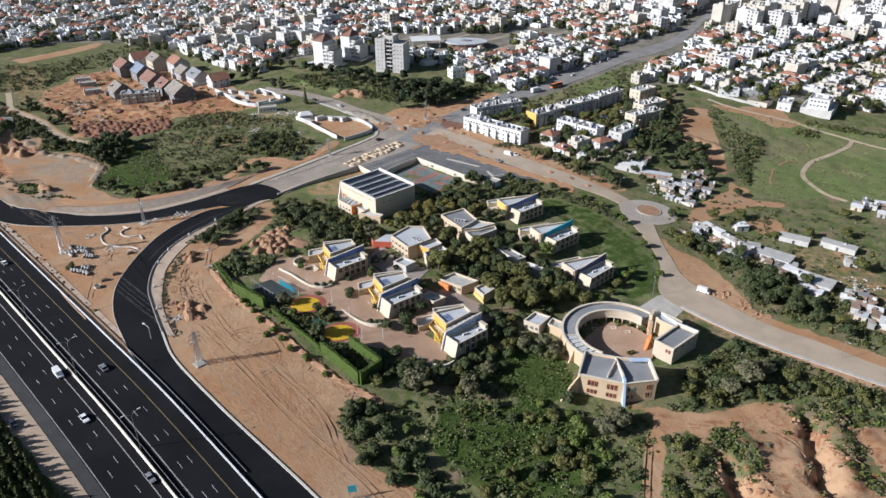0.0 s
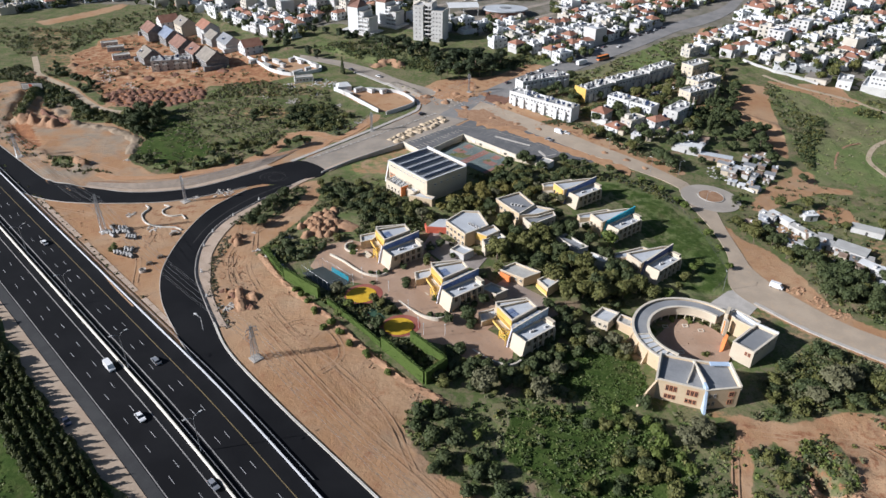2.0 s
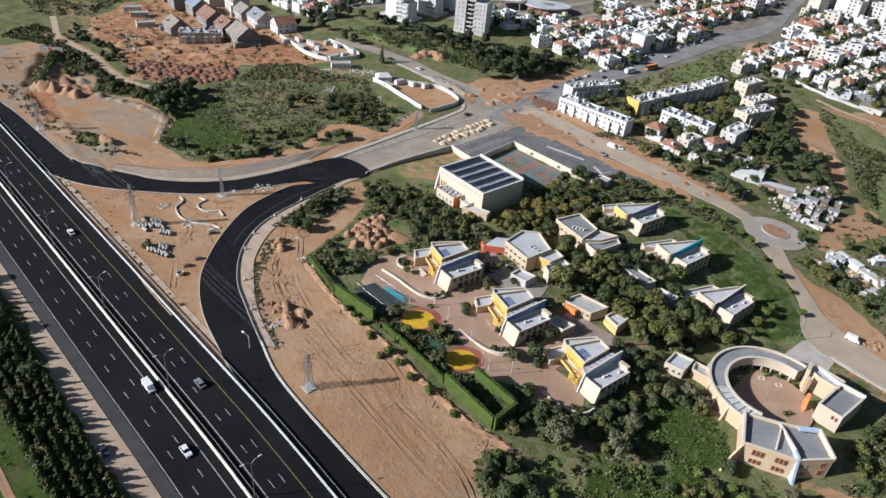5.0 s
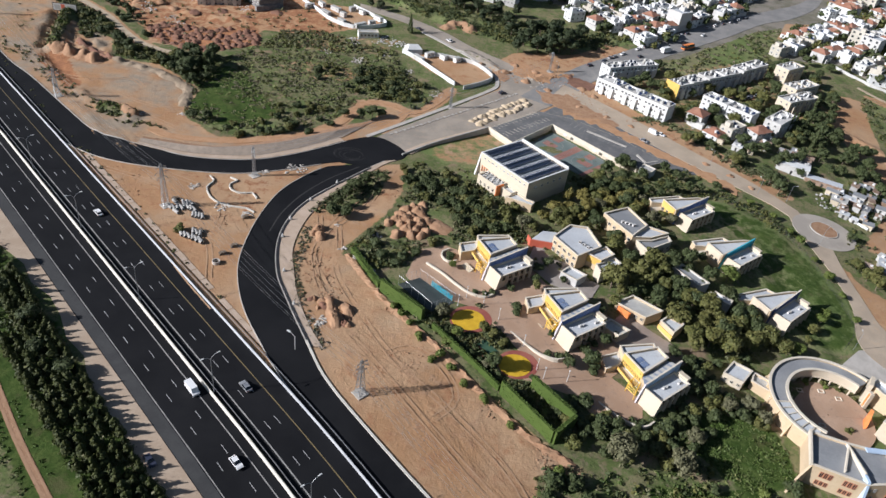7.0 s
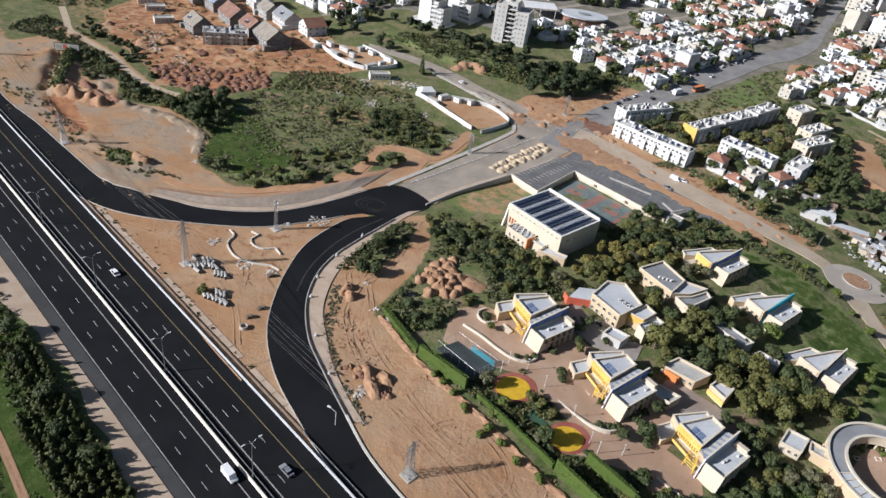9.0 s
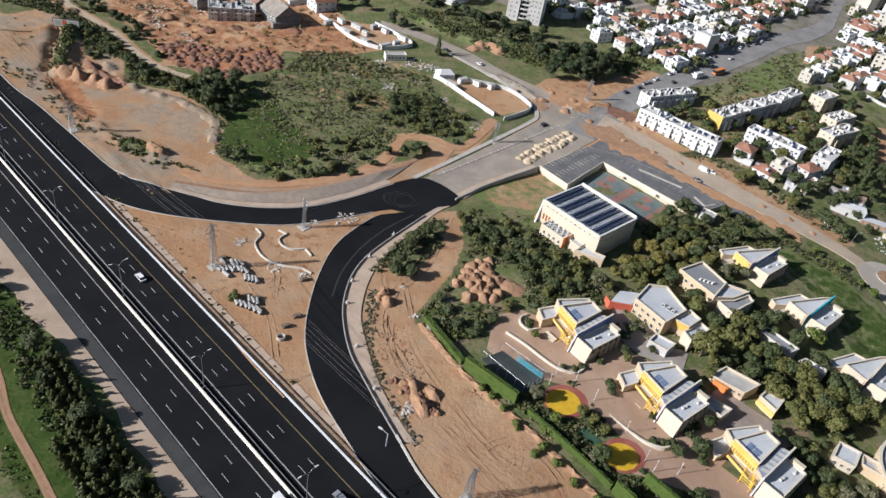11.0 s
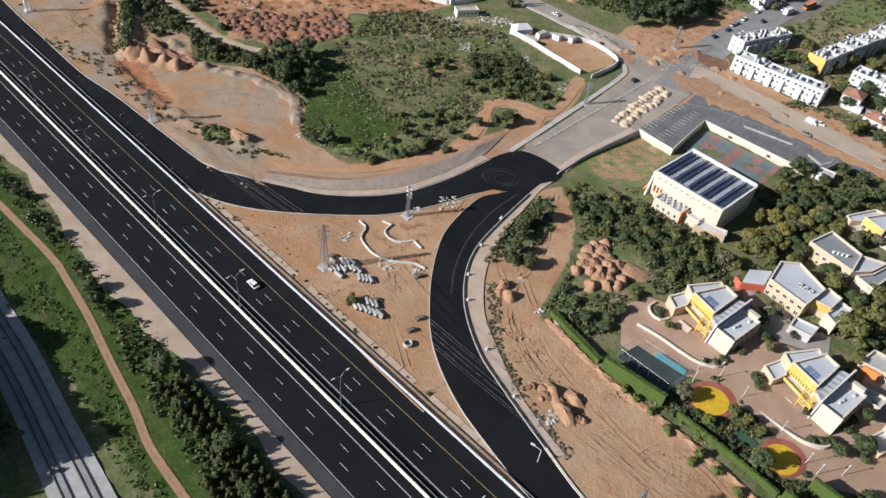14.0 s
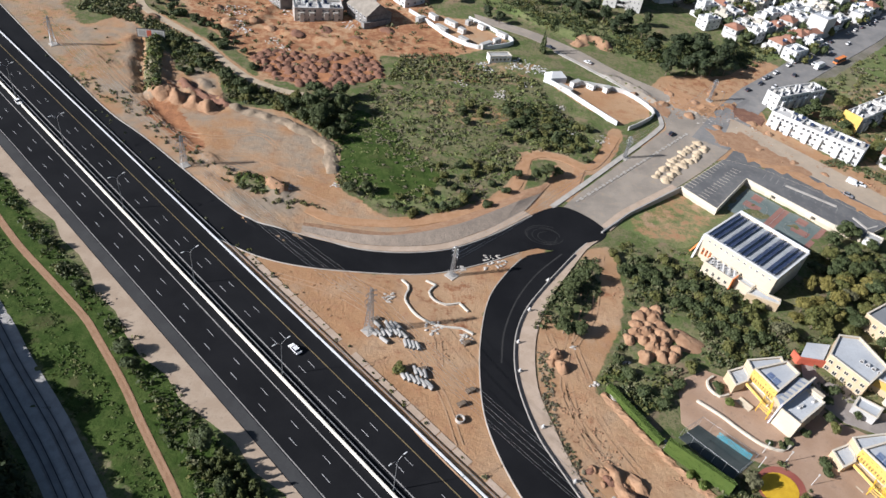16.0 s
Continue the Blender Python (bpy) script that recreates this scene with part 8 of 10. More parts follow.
shrub_field("scrub", "bushes along the road past the apartments", [(30, 402), (54, 392), (72, 364), (92, 342), (100, 350), (84, 372), (60, 398), (40, 408)], 300, [LEAF_DARK, SHRUB], 0.6, 1.6, 27)
shrub_field("scrub", "shrubs along the car park and school drive", [(-16, 334), (6, 334), (22, 342), (46, 352), (76, 334), (92, 312), (84, 312), (60, 330), (30, 322), (0, 318)], 450, [LEAF_DARK, LEAF], 0.6, 1.6, 28)
shrub_field("scrub", "weeds and bushes on the building site", YARD, 330, [LEAF_DARK, SHRUB, LEAF, SHRUB], 0.6, 1.8, 38)
shrub_field("scrub", "dark scrub on fields below the town", [(-400, 600), (-350, 600), (-320, 640), (-300, 690), (-270, 700), (-240, 630), (-262, 612), (-300, 590), (-310, 530), (-340, 520), (-380, 560)], 700, [LEAF_DARK, SHRUB, LEAF], 0.9, 2.6, 39, holes=(FAR_FIELD,))
shrub_field("scrub", "undergrowth between the shacks", [(112, 345), (150, 380), (170, 340), (160, 290), (190, 240), (170, 215), (140, 270), (115, 300)], 240, [LEAF_DARK, LEAF, SHRUB], 0.6, 1.7, 41)
shrub_field("scrub", "dark weeds on bare earth by the motorway", [(-345, 430), (-310, 400), (-288, 380), (-280, 392), (-292, 436), (-300, 470), (-335, 490)], 14, [LEAF_DARK, SHRUB, LEAF], 0.4, 1.4, 43)
shrub_field("scrub", "garden shrubs between apartment blocks", [(20, 440), (50, 412), (70, 400), (100, 395), (140, 410), (160, 450), (165, 500), (140, 505), (100, 475), (60, 450), (30, 458)], 650, [LEAF_DARK, LEAF, SHRUB], 0.5, 1.5, 35)
shrub_field("scrub", "low plants in the school gardens", [(-72, 226), (-50, 236), (-34, 212), (-34, 205), (-22, 193), (-28, 186), (-60, 217)], 620, [LEAF_DARK, LEAF_DARK, LEAF, SHRUB], 0.5, 1.3, 29, holes=CIRCLES + (PLAY_LAWN,))
shrub_field("scrub", "shrubs among the school buildings", [(-30, 264), (-14, 258), (4, 252), (22, 240), (40, 225), (60, 245), (40, 262), (30, 290), (6, 300), (-14, 290), (-26, 284)], 600, [LEAF_DARK, LEAF, SHRUB], 0.5, 1.5, 30)
shrub_field("scrub", "weeds beside the upper slip road", [(-310, 400), (-280, 376), (-240, 343), (-215, 328), (-190, 322), (-190, 328), (-222, 338), (-262, 374), (-300, 404)], 170, [SHRUB, LEAF], 0.4, 1.1, 31)
shrub_field("scrub", "weeds along the motorway's earth verge", [hwy(-160, 19), hwy(60, 19), hwy(60, 22), hwy(-160, 23)], 180, [SHRUB, LEAF], 0.3, 0.9, 32, flat=0.5)


# ---- town houses ----
def quad_grid(x0, x1, n, w):
    """Even places for n things of width w between x0 and x1."""
    return [x0 + (x1 - x0) * (i + 0.5) / n for i in range(n)]


class House:
    """Pieces of one house type: wall, roof, windows and roof tanks, about its own middle."""

    def __init__(self, w, d, floors, roof, wall_mat, roof_mat, r):
        self.w, self.d, self.h = w, d, 2.9 * floors
        h = self.h
        self.wall, self.roof, self.extra = Mesh(), Mesh(), Mesh()
        self.glass = []
        self.wall.box(-w / 2, -d / 2, -1.5, w / 2, d / 2, h, wall_mat)
        if r.random() < 0.6:
            sx = r.choice((-1, 1))
            self.wall.box(sx * w / 2 - 1.6, -d / 2 - 2.2, -1.5, sx * w / 2 + 1.2, d / 2 - 2, h - 3.0 if floors > 1 else h - 0.4, wall_mat)
        if roof == "hip":
            e, k = 0.5, min(w, d) * 0.28
            a, b = w / 2 + e, d / 2 + e
            ridge = max(0.0, (w - d) / 2)
            vs = [(-a, -b, h + 0.004), (a, -b, h + 0.004), (a, b, h + 0.004), (-a, b, h + 0.004), (-ridge - 0.4, 0, h + k), (ridge + 0.4, 0, h + k)]
            self.roof.add(vs, [(0, 1, 5, 4), (1, 2, 5), (2, 3, 4, 5), (3, 0, 4), (3, 2, 1, 0)], roof_mat)
        elif roof == "gable":
            e, k = 0.4, d * 0.36
            a, b = w / 2 + e, d / 2 + e
            vs = [(-a, -b, h - 0.2), (a, -b, h - 0.2), (a, b, h - 0.2), (-a, b, h - 0.2), (-a, 0, h + k), (a, 0, h + k)]
            self.roof.add(vs, [(0, 1, 5, 4), (2, 3, 4, 5), (3, 2, 1, 0)], roof_mat)
            self.wall.add([(-w / 2, -d / 2, h), (-w / 2, d / 2, h), (-w / 2, 0, h + k * 0.9), (w / 2, -d / 2, h), (w / 2, d / 2, h), (w / 2, 0, h + k * 0.9)], [(0, 2, 1), (3, 4, 5)], wall_mat)
        else:
            t = 0.3
            for x0, y0, x1, y1 in ((-w / 2, -d / 2, w / 2, -d / 2 + t), (-w / 2, d / 2 - t, w / 2, d / 2), (-w / 2, -d / 2 + t, -w / 2 + t, d / 2 - t), (w / 2 - t, -d / 2 + t, w / 2, d / 2 - t)):
                self.roof.box(x0, y0, h + 0.004, x1, y1, h + 0.8, wall_mat)
            self.roof.box(-w / 2 + t, -d / 2 + t, h + 0.004, w / 2 - t, d / 2 - t, h + 0.2, roof_mat)
            if floors > 1:
                u, v = r.uniform(-w / 4, w / 4), r.uniform(-d / 5, d / 5)
                self.extra.box(u - 1.6, v - 1.5, h + 0.2, u + 1.6, v + 1.5, h + 2.6, wall_mat)
        for k in range(2 if roof == "flat" else 1):
            u, v = r.uniform(-w / 3, w / 3), r.uniform(-d / 3, d / 3)
            z = h + (0.2 if roof == "flat" else min(w, d) * 0.14)
            self.extra.box(u - 0.8, v - 0.5, z, u + 0.8, v + 0.5, z + 1.2, WHITE)
            self.extra.add([(u - 1.0, v - 0.6, z + 1.0), (u + 1.0, v - 0.6, z + 1.0), (u + 1.0, v - 2.0, z + 0.1), (u - 1.0, v - 2.0, z + 0.1)], [(3, 2, 1, 0)], SOLAR)
        for fl in range(floors):
            z = 3.0 * fl + 1.0
            nx, ny = max(2, int(w / 3.6)), max(2, int(d / 3.8))
            for x in quad_grid(-w / 2, w / 2, nx, 1):
                self.glass += [((x, -d / 2 - 0.02), z, 0), ((x, d / 2 + 0.02), z, 180)]
            for y in quad_grid(-d / 2, d / 2, ny, 1):
                self.glass += [((-w / 2 - 0.02, y), z, 270), ((w / 2 + 0.02, y), z, 90)]


def house_thing(proto, m, label, category="house", group=""):
    ob = thing("apartment_building" if category == "apartment building" else "house", label, category, m, group)
    part("wall", proto.wall, ob)
    part("roof", proto.roof, ob)
    if proto.extra.v:
        part("roof_tank", proto.extra, ob)
    me = window_mesh(1.5, 1.4, WHITE)[0]
    for (x, y), z, a in proto.glass:
        if a in (0, 270):
            part("window", me, ob, at=pose(x, y, z, 0, 0, a))
    return ob


HOUSE_RANDOM = random.Random(21)


def house_types():
    r = HOUSE_RANDOM
    types = []
    for i in range(16):
        roof = ("hip", "flat", "flat")[i % 3]
        wall = (OFF_WHITE, TOWN_CREAM, WHITE, WHITE, OFF_WHITE, WHITE)[i % 6]
        top = (TILE_RED, TILE_BROWN, TILE_RED)[i % 3] if roof == "hip" else (ROOF_GREY, TOWN_CREAM, ROOF_GREY, OFF_WHITE)[i % 4]
        types.append(House(r.uniform(8.5, 13), r.uniform(7, 9.5), r.choice((1, 2, 2, 2)), roof, wall, top, r))
    flats = [House(r.uniform(12, 17), r.uniform(9.5, 12), f, "flat", w, rf, r) for f, w, rf in ((3, WHITE, OFF_WHITE), (4, OFF_WHITE, ROOF_GREY), (4, TOWN_CREAM, OFF_WHITE), (6, WHITE, ROOF_GREY), (7, TOWN_CREAM, OFF_WHITE), (6, OFF_WHITE, OFF_WHITE))]
    return types, flats


TYPES, FLATS = house_types()
TOWN_NORTH = [(-900, 700), (-430, 640), (-360, 708), (-312, 690), (-290, 682), (-262, 664), (-232, 642), (-206, 602), (-182, 570), (-160, 553), (-146, 557), (-134, 572), (-126, 592), (-112, 602), (-60, 606), (-40, 566), (0, 566), (16, 536), (56, 506), (88, 546), (164, 620), (200, 654), (318, 845), (428, 1060), (520, 1300), (-900, 1300)]
TOWN_EAST = [(204, 600), (232, 640), (336, 830), (444, 1030), (560, 1300), (1100, 1300), (900, 560), (430, 482), (330, 486), (293, 494), (268, 470), (225, 484), (204, 500), (187, 521), (158, 534), (176, 580)]
TOWN_HOLES = ([(-48, 596), (60, 596), (66, 660), (-48, 670)], [(-112, 560), (-56, 560), (-56, 604), (-112, 604)], [(60, 640), (120, 640), (120, 690), (60, 690)], [(194, 500), (225, 476), (268, 462), (298, 490), (264, 512), (216, 514)])


def town():
    """Houses in rows along the town's streets: the nearest as things, the rest as one mass of houses."""
    r = HOUSE_RANDOM
    ca, sa = math.cos(radians(40)), math.sin(radians(40))
    spots = []
    for i in range(-90, 130):
        for j in range(-90, 130):
            u, v = i * 12.0 + r.uniform(-2.4, 2.4), j * 12.8 - (3.2 if j % 2 else 0) + r.uniform(-1.5, 1.5)
            x, y = u * ca - v * sa, 500 + u * sa + v * ca
            if abs(x - 30) > 0.62 * y + 190 or y > 1260:
                continue
            spots.append((x, y))
    P = np.array(spots)
    ok = inside(TOWN_NORTH, P[:, 0], P[:, 1]) | inside(TOWN_EAST, P[:, 0], P[:, 1])
    for hole in TOWN_HOLES:
        ok &= ~inside(hole, P[:, 0], P[:, 1])
    P = P[ok]
    order = np.argsort(P[:, 1] + 0.12 * np.abs(P[:, 0]))
    mass, mass_trees = Mesh(), []
    built = 0
    for x, y in P[order]:
        pick = r.random()
        if pick < (0.2 if x < -60 else 0.12):
            mass_trees.append((x, y))
            continue
        high = smooth01(120, 320, x) * smooth01(590, 720, y) * 0.5 + (0.25 if -300 < x < -110 and 612 < y < 760 else 0.03)
        proto = r.choice(FLATS[3:] if high > 0.3 and r.random() < 0.6 else FLATS[:3]) if r.random() < high else r.choice(TYPES)
        m = pose(x, y, H(x, y), 0, 0, 40 + r.choice((0, 90, 180, 270)) + r.gauss(0, 7))
        mass_trees.append((x + r.uniform(-8, 8), y + r.uniform(-8, 8)))
        for _ in range(4 if r.random() < 0.6 else 2):
            mass_trees.append((x + r.uniform(-9, 9), y + r.uniform(-9, 9)))
        if built < 105:
            tall = proto in FLATS
            flat = proto.roof.mats and proto.roof.mats[0] in (TILE_RED, TILE_BROWN)
            house_thing(proto, m, ("white apartment building with many windows" if tall else "white town house with a red tiled roof" if flat else "white flat-roofed town house with roof tanks"),
                        "apartment building" if tall else "house", "town houses")
            built += 1
            continue
        for piece in (proto.wall, proto.roof, proto.extra):
            if not piece.v:
                continue
            V = np.array([(*v, 1) for v in piece.v]) @ np.array(m).T
            base = len(mass.v)
            mass.v.extend(map(tuple, V[:, :3].tolist()))
            slots = [mass.slot(k) for k in piece.mats]
            mass.f.extend(tuple(base + q for q in f) for f in piece.f)
            mass.m.extend(slots[k] for k in piece.m)
        for (gx, gy), z, a in proto.glass:
            if a not in (0, 270) or y > 820:
                continue
            w = 0.75
            dx, dy = (w, 0) if a == 0 else (0, w)
            mass.face([m @ Vector((gx - dx, gy - dy, z)), m @ Vector((gx + dx, gy + dy, z)), m @ Vector((gx + dx, gy + dy, z + 1.4)), m @ Vector((gx - dx, gy - dy, z + 1.4))], GLASS)
    tagged(thing("town", "distant white town houses with red and flat roofs", "town", mesh=mass.data("town")), kind="stuff")
    rr = np.random.RandomState(5)
    tm = Mesh()
    for x, y in mass_trees:
        q = rr.uniform(1.8, 4.2)
        z = H(x, y) + q * 0.9
        lobes = [((x + rr.normal(0, q * 0.4), y + rr.normal(0, q * 0.4), z + rr.normal(0, q * 0.2)), (q * 0.7,) * 3) for _ in range(3 if y < 700 else 2)]
        mat = (LEAF_DARK, LEAF, LEAF_DARK)[rr.randint(3)]
        add_quads(tm, *sprays(lobes, 3.2 if y < 700 else 0.8, 0.6 if y < 700 else 1.0, rr), mat)
        for c, rad in lobes[:1 if y > 700 else 2]:
            tm.add((np.array(c) + ICO_V * np.array(rad) * 0.85).tolist(), ICO_F, mat)
    tagged(thing("town_trees", "dark green trees between the town houses", "trees", mesh=tm.data("town_trees")), kind="stuff")
    streets = Mesh()
    for j in range(-40, 80, 2):
        pts = []
        for i in np.arange(-78, 122, 1.6):
            u, v = i * 12.0, (j + 0.5) * 12.8 - 1.6
            pts.append((u * ca - v * sa, 500 + u * sa + v * ca))
        P2 = np.array(pts)
        keep = (inside(TOWN_NORTH, P2[:, 0], P2[:, 1]) | inside(TOWN_EAST, P2[:, 0], P2[:, 1])) & (P2[:, 1] < 1200) & (np.abs(P2[:, 0]) < 800)
        run = []
        for p, k in list(zip(pts, keep)) + [((0, 0), False)]:
            if k:
                run.append(p)
            else:
                if len(run) > 3:
                    ribbon(run, 5.0, 0.12, ASPHALT_OLD, streets)
                run = []
    tagged(thing("town_streets", "narrow grey town streets", "street", mesh=streets), kind="structure")


# ---- apartment blocks and single buildings near the crossing ----
BLOCK_PLOTS = []


def block(a, b, depth, h, wall, label, bays, gable=None, name="apartment_building"):
    """A long apartment block from a to b; it reaches depth to the left of that way."""
    a, b = Vector(a), Vector(b)
    L = (b - a).length
    ob = thing(name, label, "apartment building", pose(a.x, a.y, min(H(*a), H(*b)) - 0.3, 0, 0, math.degrees(math.atan2(b.y - a.y, b.x - a.x))))
    nrm = Vector((a.y - b.y, b.x - a.x)).normalized()
    BLOCK_PLOTS.append([tuple(p) for p in (a - nrm * 3.5, b - nrm * 3.5, b + nrm * (depth + 3.5), a + nrm * (depth + 3.5))])
    floors = max(1, round(h / 2.9))
    step = L / max(1, round(L / 14))
    x = 0.0
    r = random.Random(int(L * 10))
    while x < L - 1:
        o = r.uniform(-0.5, 0.5)
        volume(ob, [(x, o), (x + step - 0.05, o), (x + step - 0.05, depth + o), (x, depth + o)], -1, h + r.uniform(-0.2, 0.4), wall, OFF_WHITE, 0.7, 0.3, OFF_WHITE)
        for fl in range(floors):
            windows(ob, (x + 0.8, o - 0.02), (x + step - 0.8, o - 0.02), max(1, round(bays * step / L)), 0.9 + fl * (h - 0.6) / floors, 1.5, 1.3, OFF_WHITE, split=False)
        for k in range(6):
            m = Mesh()
            u, v = x + r.uniform(1.0, step - 2.4), r.uniform(1.6, depth - 1.6)
            if k > 3:
                m.box(u - 0.9, v - 0.7, h - 0.5, u + 0.9, v + 0.7, h + r.uniform(0.6, 1.9), r.choice((OFF_WHITE, ROOF_METAL, GREY_WALL)))
                part("roof_box", m, ob)
                continue
            m.tube([(u, v, h - 0.5), (u, v, h + 1.3)], [0.5, 0.5], WHITE)
            m.add([(u + 0.7, v - 0.8, h - 0.2), (u + 2.2, v - 0.8, h - 0.2), (u + 2.2, v + 0.6, h + 0.9), (u + 0.7, v + 0.6, h + 0.9)], [(0, 1, 2, 3)], SOLAR)
            part("water_heater", m, ob)
        for k in range(2):
            m = Mesh()
            u = x + step * (0.3 + 0.4 * k)
            m.box(u - 1.2, o - 1.3, 0.4, u + 1.2, o - 0.02, h * 0.72, wall)
            part("balcony", m, ob)
        x += step
    for fl in range(floors):
        windows(ob, (-0.02, depth - 0.8), (-0.02, 0.8), 2, 0.9 + fl * (h - 0.6) / floors, 1.1, 1.2, OFF_WHITE, split=False)
    if gable:
        m = Mesh()
        m.box(-0.3, -0.4, -1, -0.05, depth + 0.3, h + 0.6, gable)
        part("gable_wall", m, ob, "bright yellow gable wall")
    return ob


block((13.5, 433), (47.5, 403.5), 8.5, 8.8, WHITE, "long white apartment block with balconies by the road", 18)
block((22.5, 446.5), (54, 464), 8.5, 8.6, WHITE, "white apartment block with roof water heaters", 12)
block((73, 429), (94, 408), 9, 8.4, WHITE, "white apartment block behind small houses", 12)
block((60, 434.5), (80, 449), 9, 8.8, OFF_WHITE, "aged apartment block with a yellow gable", 8, YELLOW)
block((81, 450), (106, 467.5), 9, 8.8, OFF_WHITE, "aged white apartment block in a terrace", 10)
block((107, 469), (128, 487), 9, 8.8, OFF_WHITE, "aged white apartment block at a terrace's end", 8)
block((138, 478), (152, 489), 9, 9.2, CREAM_PALE, "cream apartment block near the meadow", 6)
block((134, 452), (153, 466), 9, 8.6, CREAM_PALE, "cream apartment block between trees", 7)
block((124, 432), (146, 447), 9, 8.6, CREAM_PALE, "pale apartment block with a cluttered roof", 8)
block((108, 402), (122, 417), 9, 8.4, OFF_WHITE, "pale apartment block beside cypresses", 6)
grove("round", "between the apartment blocks", [(36, 478), (20, 444), (52, 412), (66, 400), (100, 394), (130, 398), (150, 420), (166, 470), (150, 504), (120, 496), (80, 462), (56, 474)], 70, 2.4, 4.0, [LEAF_DARK, LEAF, LEAF_DARK], 71, holes=BLOCK_PLOTS, name="wood")
grove("round", "along the town's edge above the meadow", [(186, 512), (224, 484), (262, 504), (330, 468), (424, 456), (430, 470), (330, 486), (262, 522), (226, 502), (196, 526)], 34, 2.4, 4.4, [LEAF_DARK, LEAF], 74, holes=(), gap=0.75, name="wood")
grove("round", "east of the shacks", [(140, 380), (152, 352), (158, 372), (160, 400), (150, 420), (136, 412)], 12, 3.0, 4.2, [LEAF_DARK], 72, holes=(), name="wood")
for x, y, a, k in ((66, 409, 50, 0), (10.5, 540, 30, 2), (15, 561, 20, 2), (29, 560, 40, 5), (24, 532, 40, 0), (150, 527, 40, 1), (168, 560, 40, 3), (82, 398, 40, 1), (96, 398, 30, 6), (72, 394, 40, 3)):
    house_thing(TYPES[k], pose(x, y, H(x, y), 0, 0, a), "white house with a tiled roof near apartments" if TYPES[k].roof.mats[0] in (TILE_RED, TILE_BROWN) else "white flat-roofed house near apartments")


def tower_block():
    ob = thing("apartment_tower", "grey-white apartment tower with stacked balconies", "apartment tower", pose(-53, 552, H(-40, 556) - 0.3, 0, 0, -18))
    volume(ob, [(0, 0), (8, 0), (8, 15), (0, 15)], -1, 25.5, OFF_WHITE, OFF_WHITE, 0.8)
    volume(ob, [(14, 1), (23, 1), (23, 15), (14, 15)], -1, 22.5, OFF_WHITE, OFF_WHITE, 0.8)
    volume(ob, [(8.05, 3), (13.95, 3), (13.95, 14), (8.05, 14)], -1, 27.5, OFF_WHITE, OFF_WHITE, 0.8)
    for fl in range(8):
        m = Mesh()
        m.box(7.6, 0.6, 1.6 + 3 * fl, 14.4, 3.0, 1.85 + 3 * fl, GREY_WALL)
        m.box(7.6 + (fl % 2) * 2, 0.5, 1.85 + 3 * fl, 12.4 + (fl % 2) * 2, 0.7, 2.75 + 3 * fl, OFF_WHITE)
        part("balcony", m, ob)
        windows(ob, (8.4, 2.97), (13.6, 2.97), 2, 2.1 + 3 * fl, 1.6, 1.9, GREY_WALL)
        windows(ob, (1, -0.02), (7, -0.02), 2, 1.9 + 3 * fl, 0.9, 1.2, OFF_WHITE)
        if fl < 7:
            windows(ob, (14.6, 0.98), (22.4, 0.98), 3, 1.9 + 3 * fl, 0.9, 1.2, OFF_WHITE)


tower_block()


def stepped_tower(x, y, w, h, label):
    ob = thing("apartment_tower", label, "apartment tower", pose(x, y, H(x, y) - 0.5, 0, 0, -32))
    volume(ob, [(0, 0), (w * 0.5, 0), (w * 0.5, 13), (0, 13)], -1, h, WHITE, TILE_BROWN, 0.5)
    m = Mesh()
    m.add([(-0.2, -0.2, h + 0.2), (w * 0.5 + 0.2, -0.2, h + 0.2), (w * 0.5 + 0.2, 13.2, h + 0.2), (-0.2, 13.2, h + 0.2), (1.2, 4, h + 5), (w * 0.3, 9, h + 5)],
          [(0, 1, 5, 4), (1, 2, 5), (2, 3, 4, 5), (3, 0, 4), (3, 2, 1, 0)], TILE_BROWN)
    part("tiled_roof", m, ob)
    for k, hh in enumerate((h * 0.86, h * 0.66)):
        volume(ob, [(w * (0.5 + 0.25 * k) + 0.05, 1), (w * (0.75 + 0.25 * k), 1), (w * (0.75 + 0.25 * k), 12), (w * (0.5 + 0.25 * k) + 0.05, 12)], -1, hh, OFF_WHITE, ROOF_METAL, 0.7)
        for fl in range(int(hh / 3)):
            m = Mesh()
            m.box(w * (0.5 + 0.25 * k) + 0.3, -0.4, 0.6 + 3 * fl, w * (0.75 + 0.25 * k) - 0.3, 0.98, 1.5 + 3 * fl, WHITE)
            part("balcony", m, ob)
            windows(ob, (w * (0.5 + 0.25 * k) + 0.5, 0.97), (w * (0.75 + 0.25 * k) - 0.3, 0.97), 2, 1.6 + 3 * fl, 1.2, 1.2, OFF_WHITE)
    m = Mesh()
    m.box(-6, -3, -1, w + 3, 15, 1.4, OFF_WHITE)
    part("podium", m, ob)


stepped_tower(-105, 571, 20, 19, "white stepped apartment tower with a brown roof")
stepped_tower(-85, 589, 19, 18, "white stepped apartment tower behind another")

canopy = thing("sports_canopy", "white vaulted sports canopy on posts", "canopy", pose(-16, 620, H(-16, 620), 0, 0, 10))
m = Mesh()
for k in range(10):
    a0, a1 = -1 + 0.2 * k, -0.8 + 0.2 * k
    m.add([(-13, 9 * a0, 7 + 2 * (1 - a0 * a0)), (13, 9 * a0, 7 + 2 * (1 - a0 * a0)), (13, 9 * a1, 7 + 2 * (1 - a1 * a1)), (-13, 9 * a1, 7 + 2 * (1 - a1 * a1))], [(0, 1, 2, 3)], WHITE)
part("roof", m, canopy)
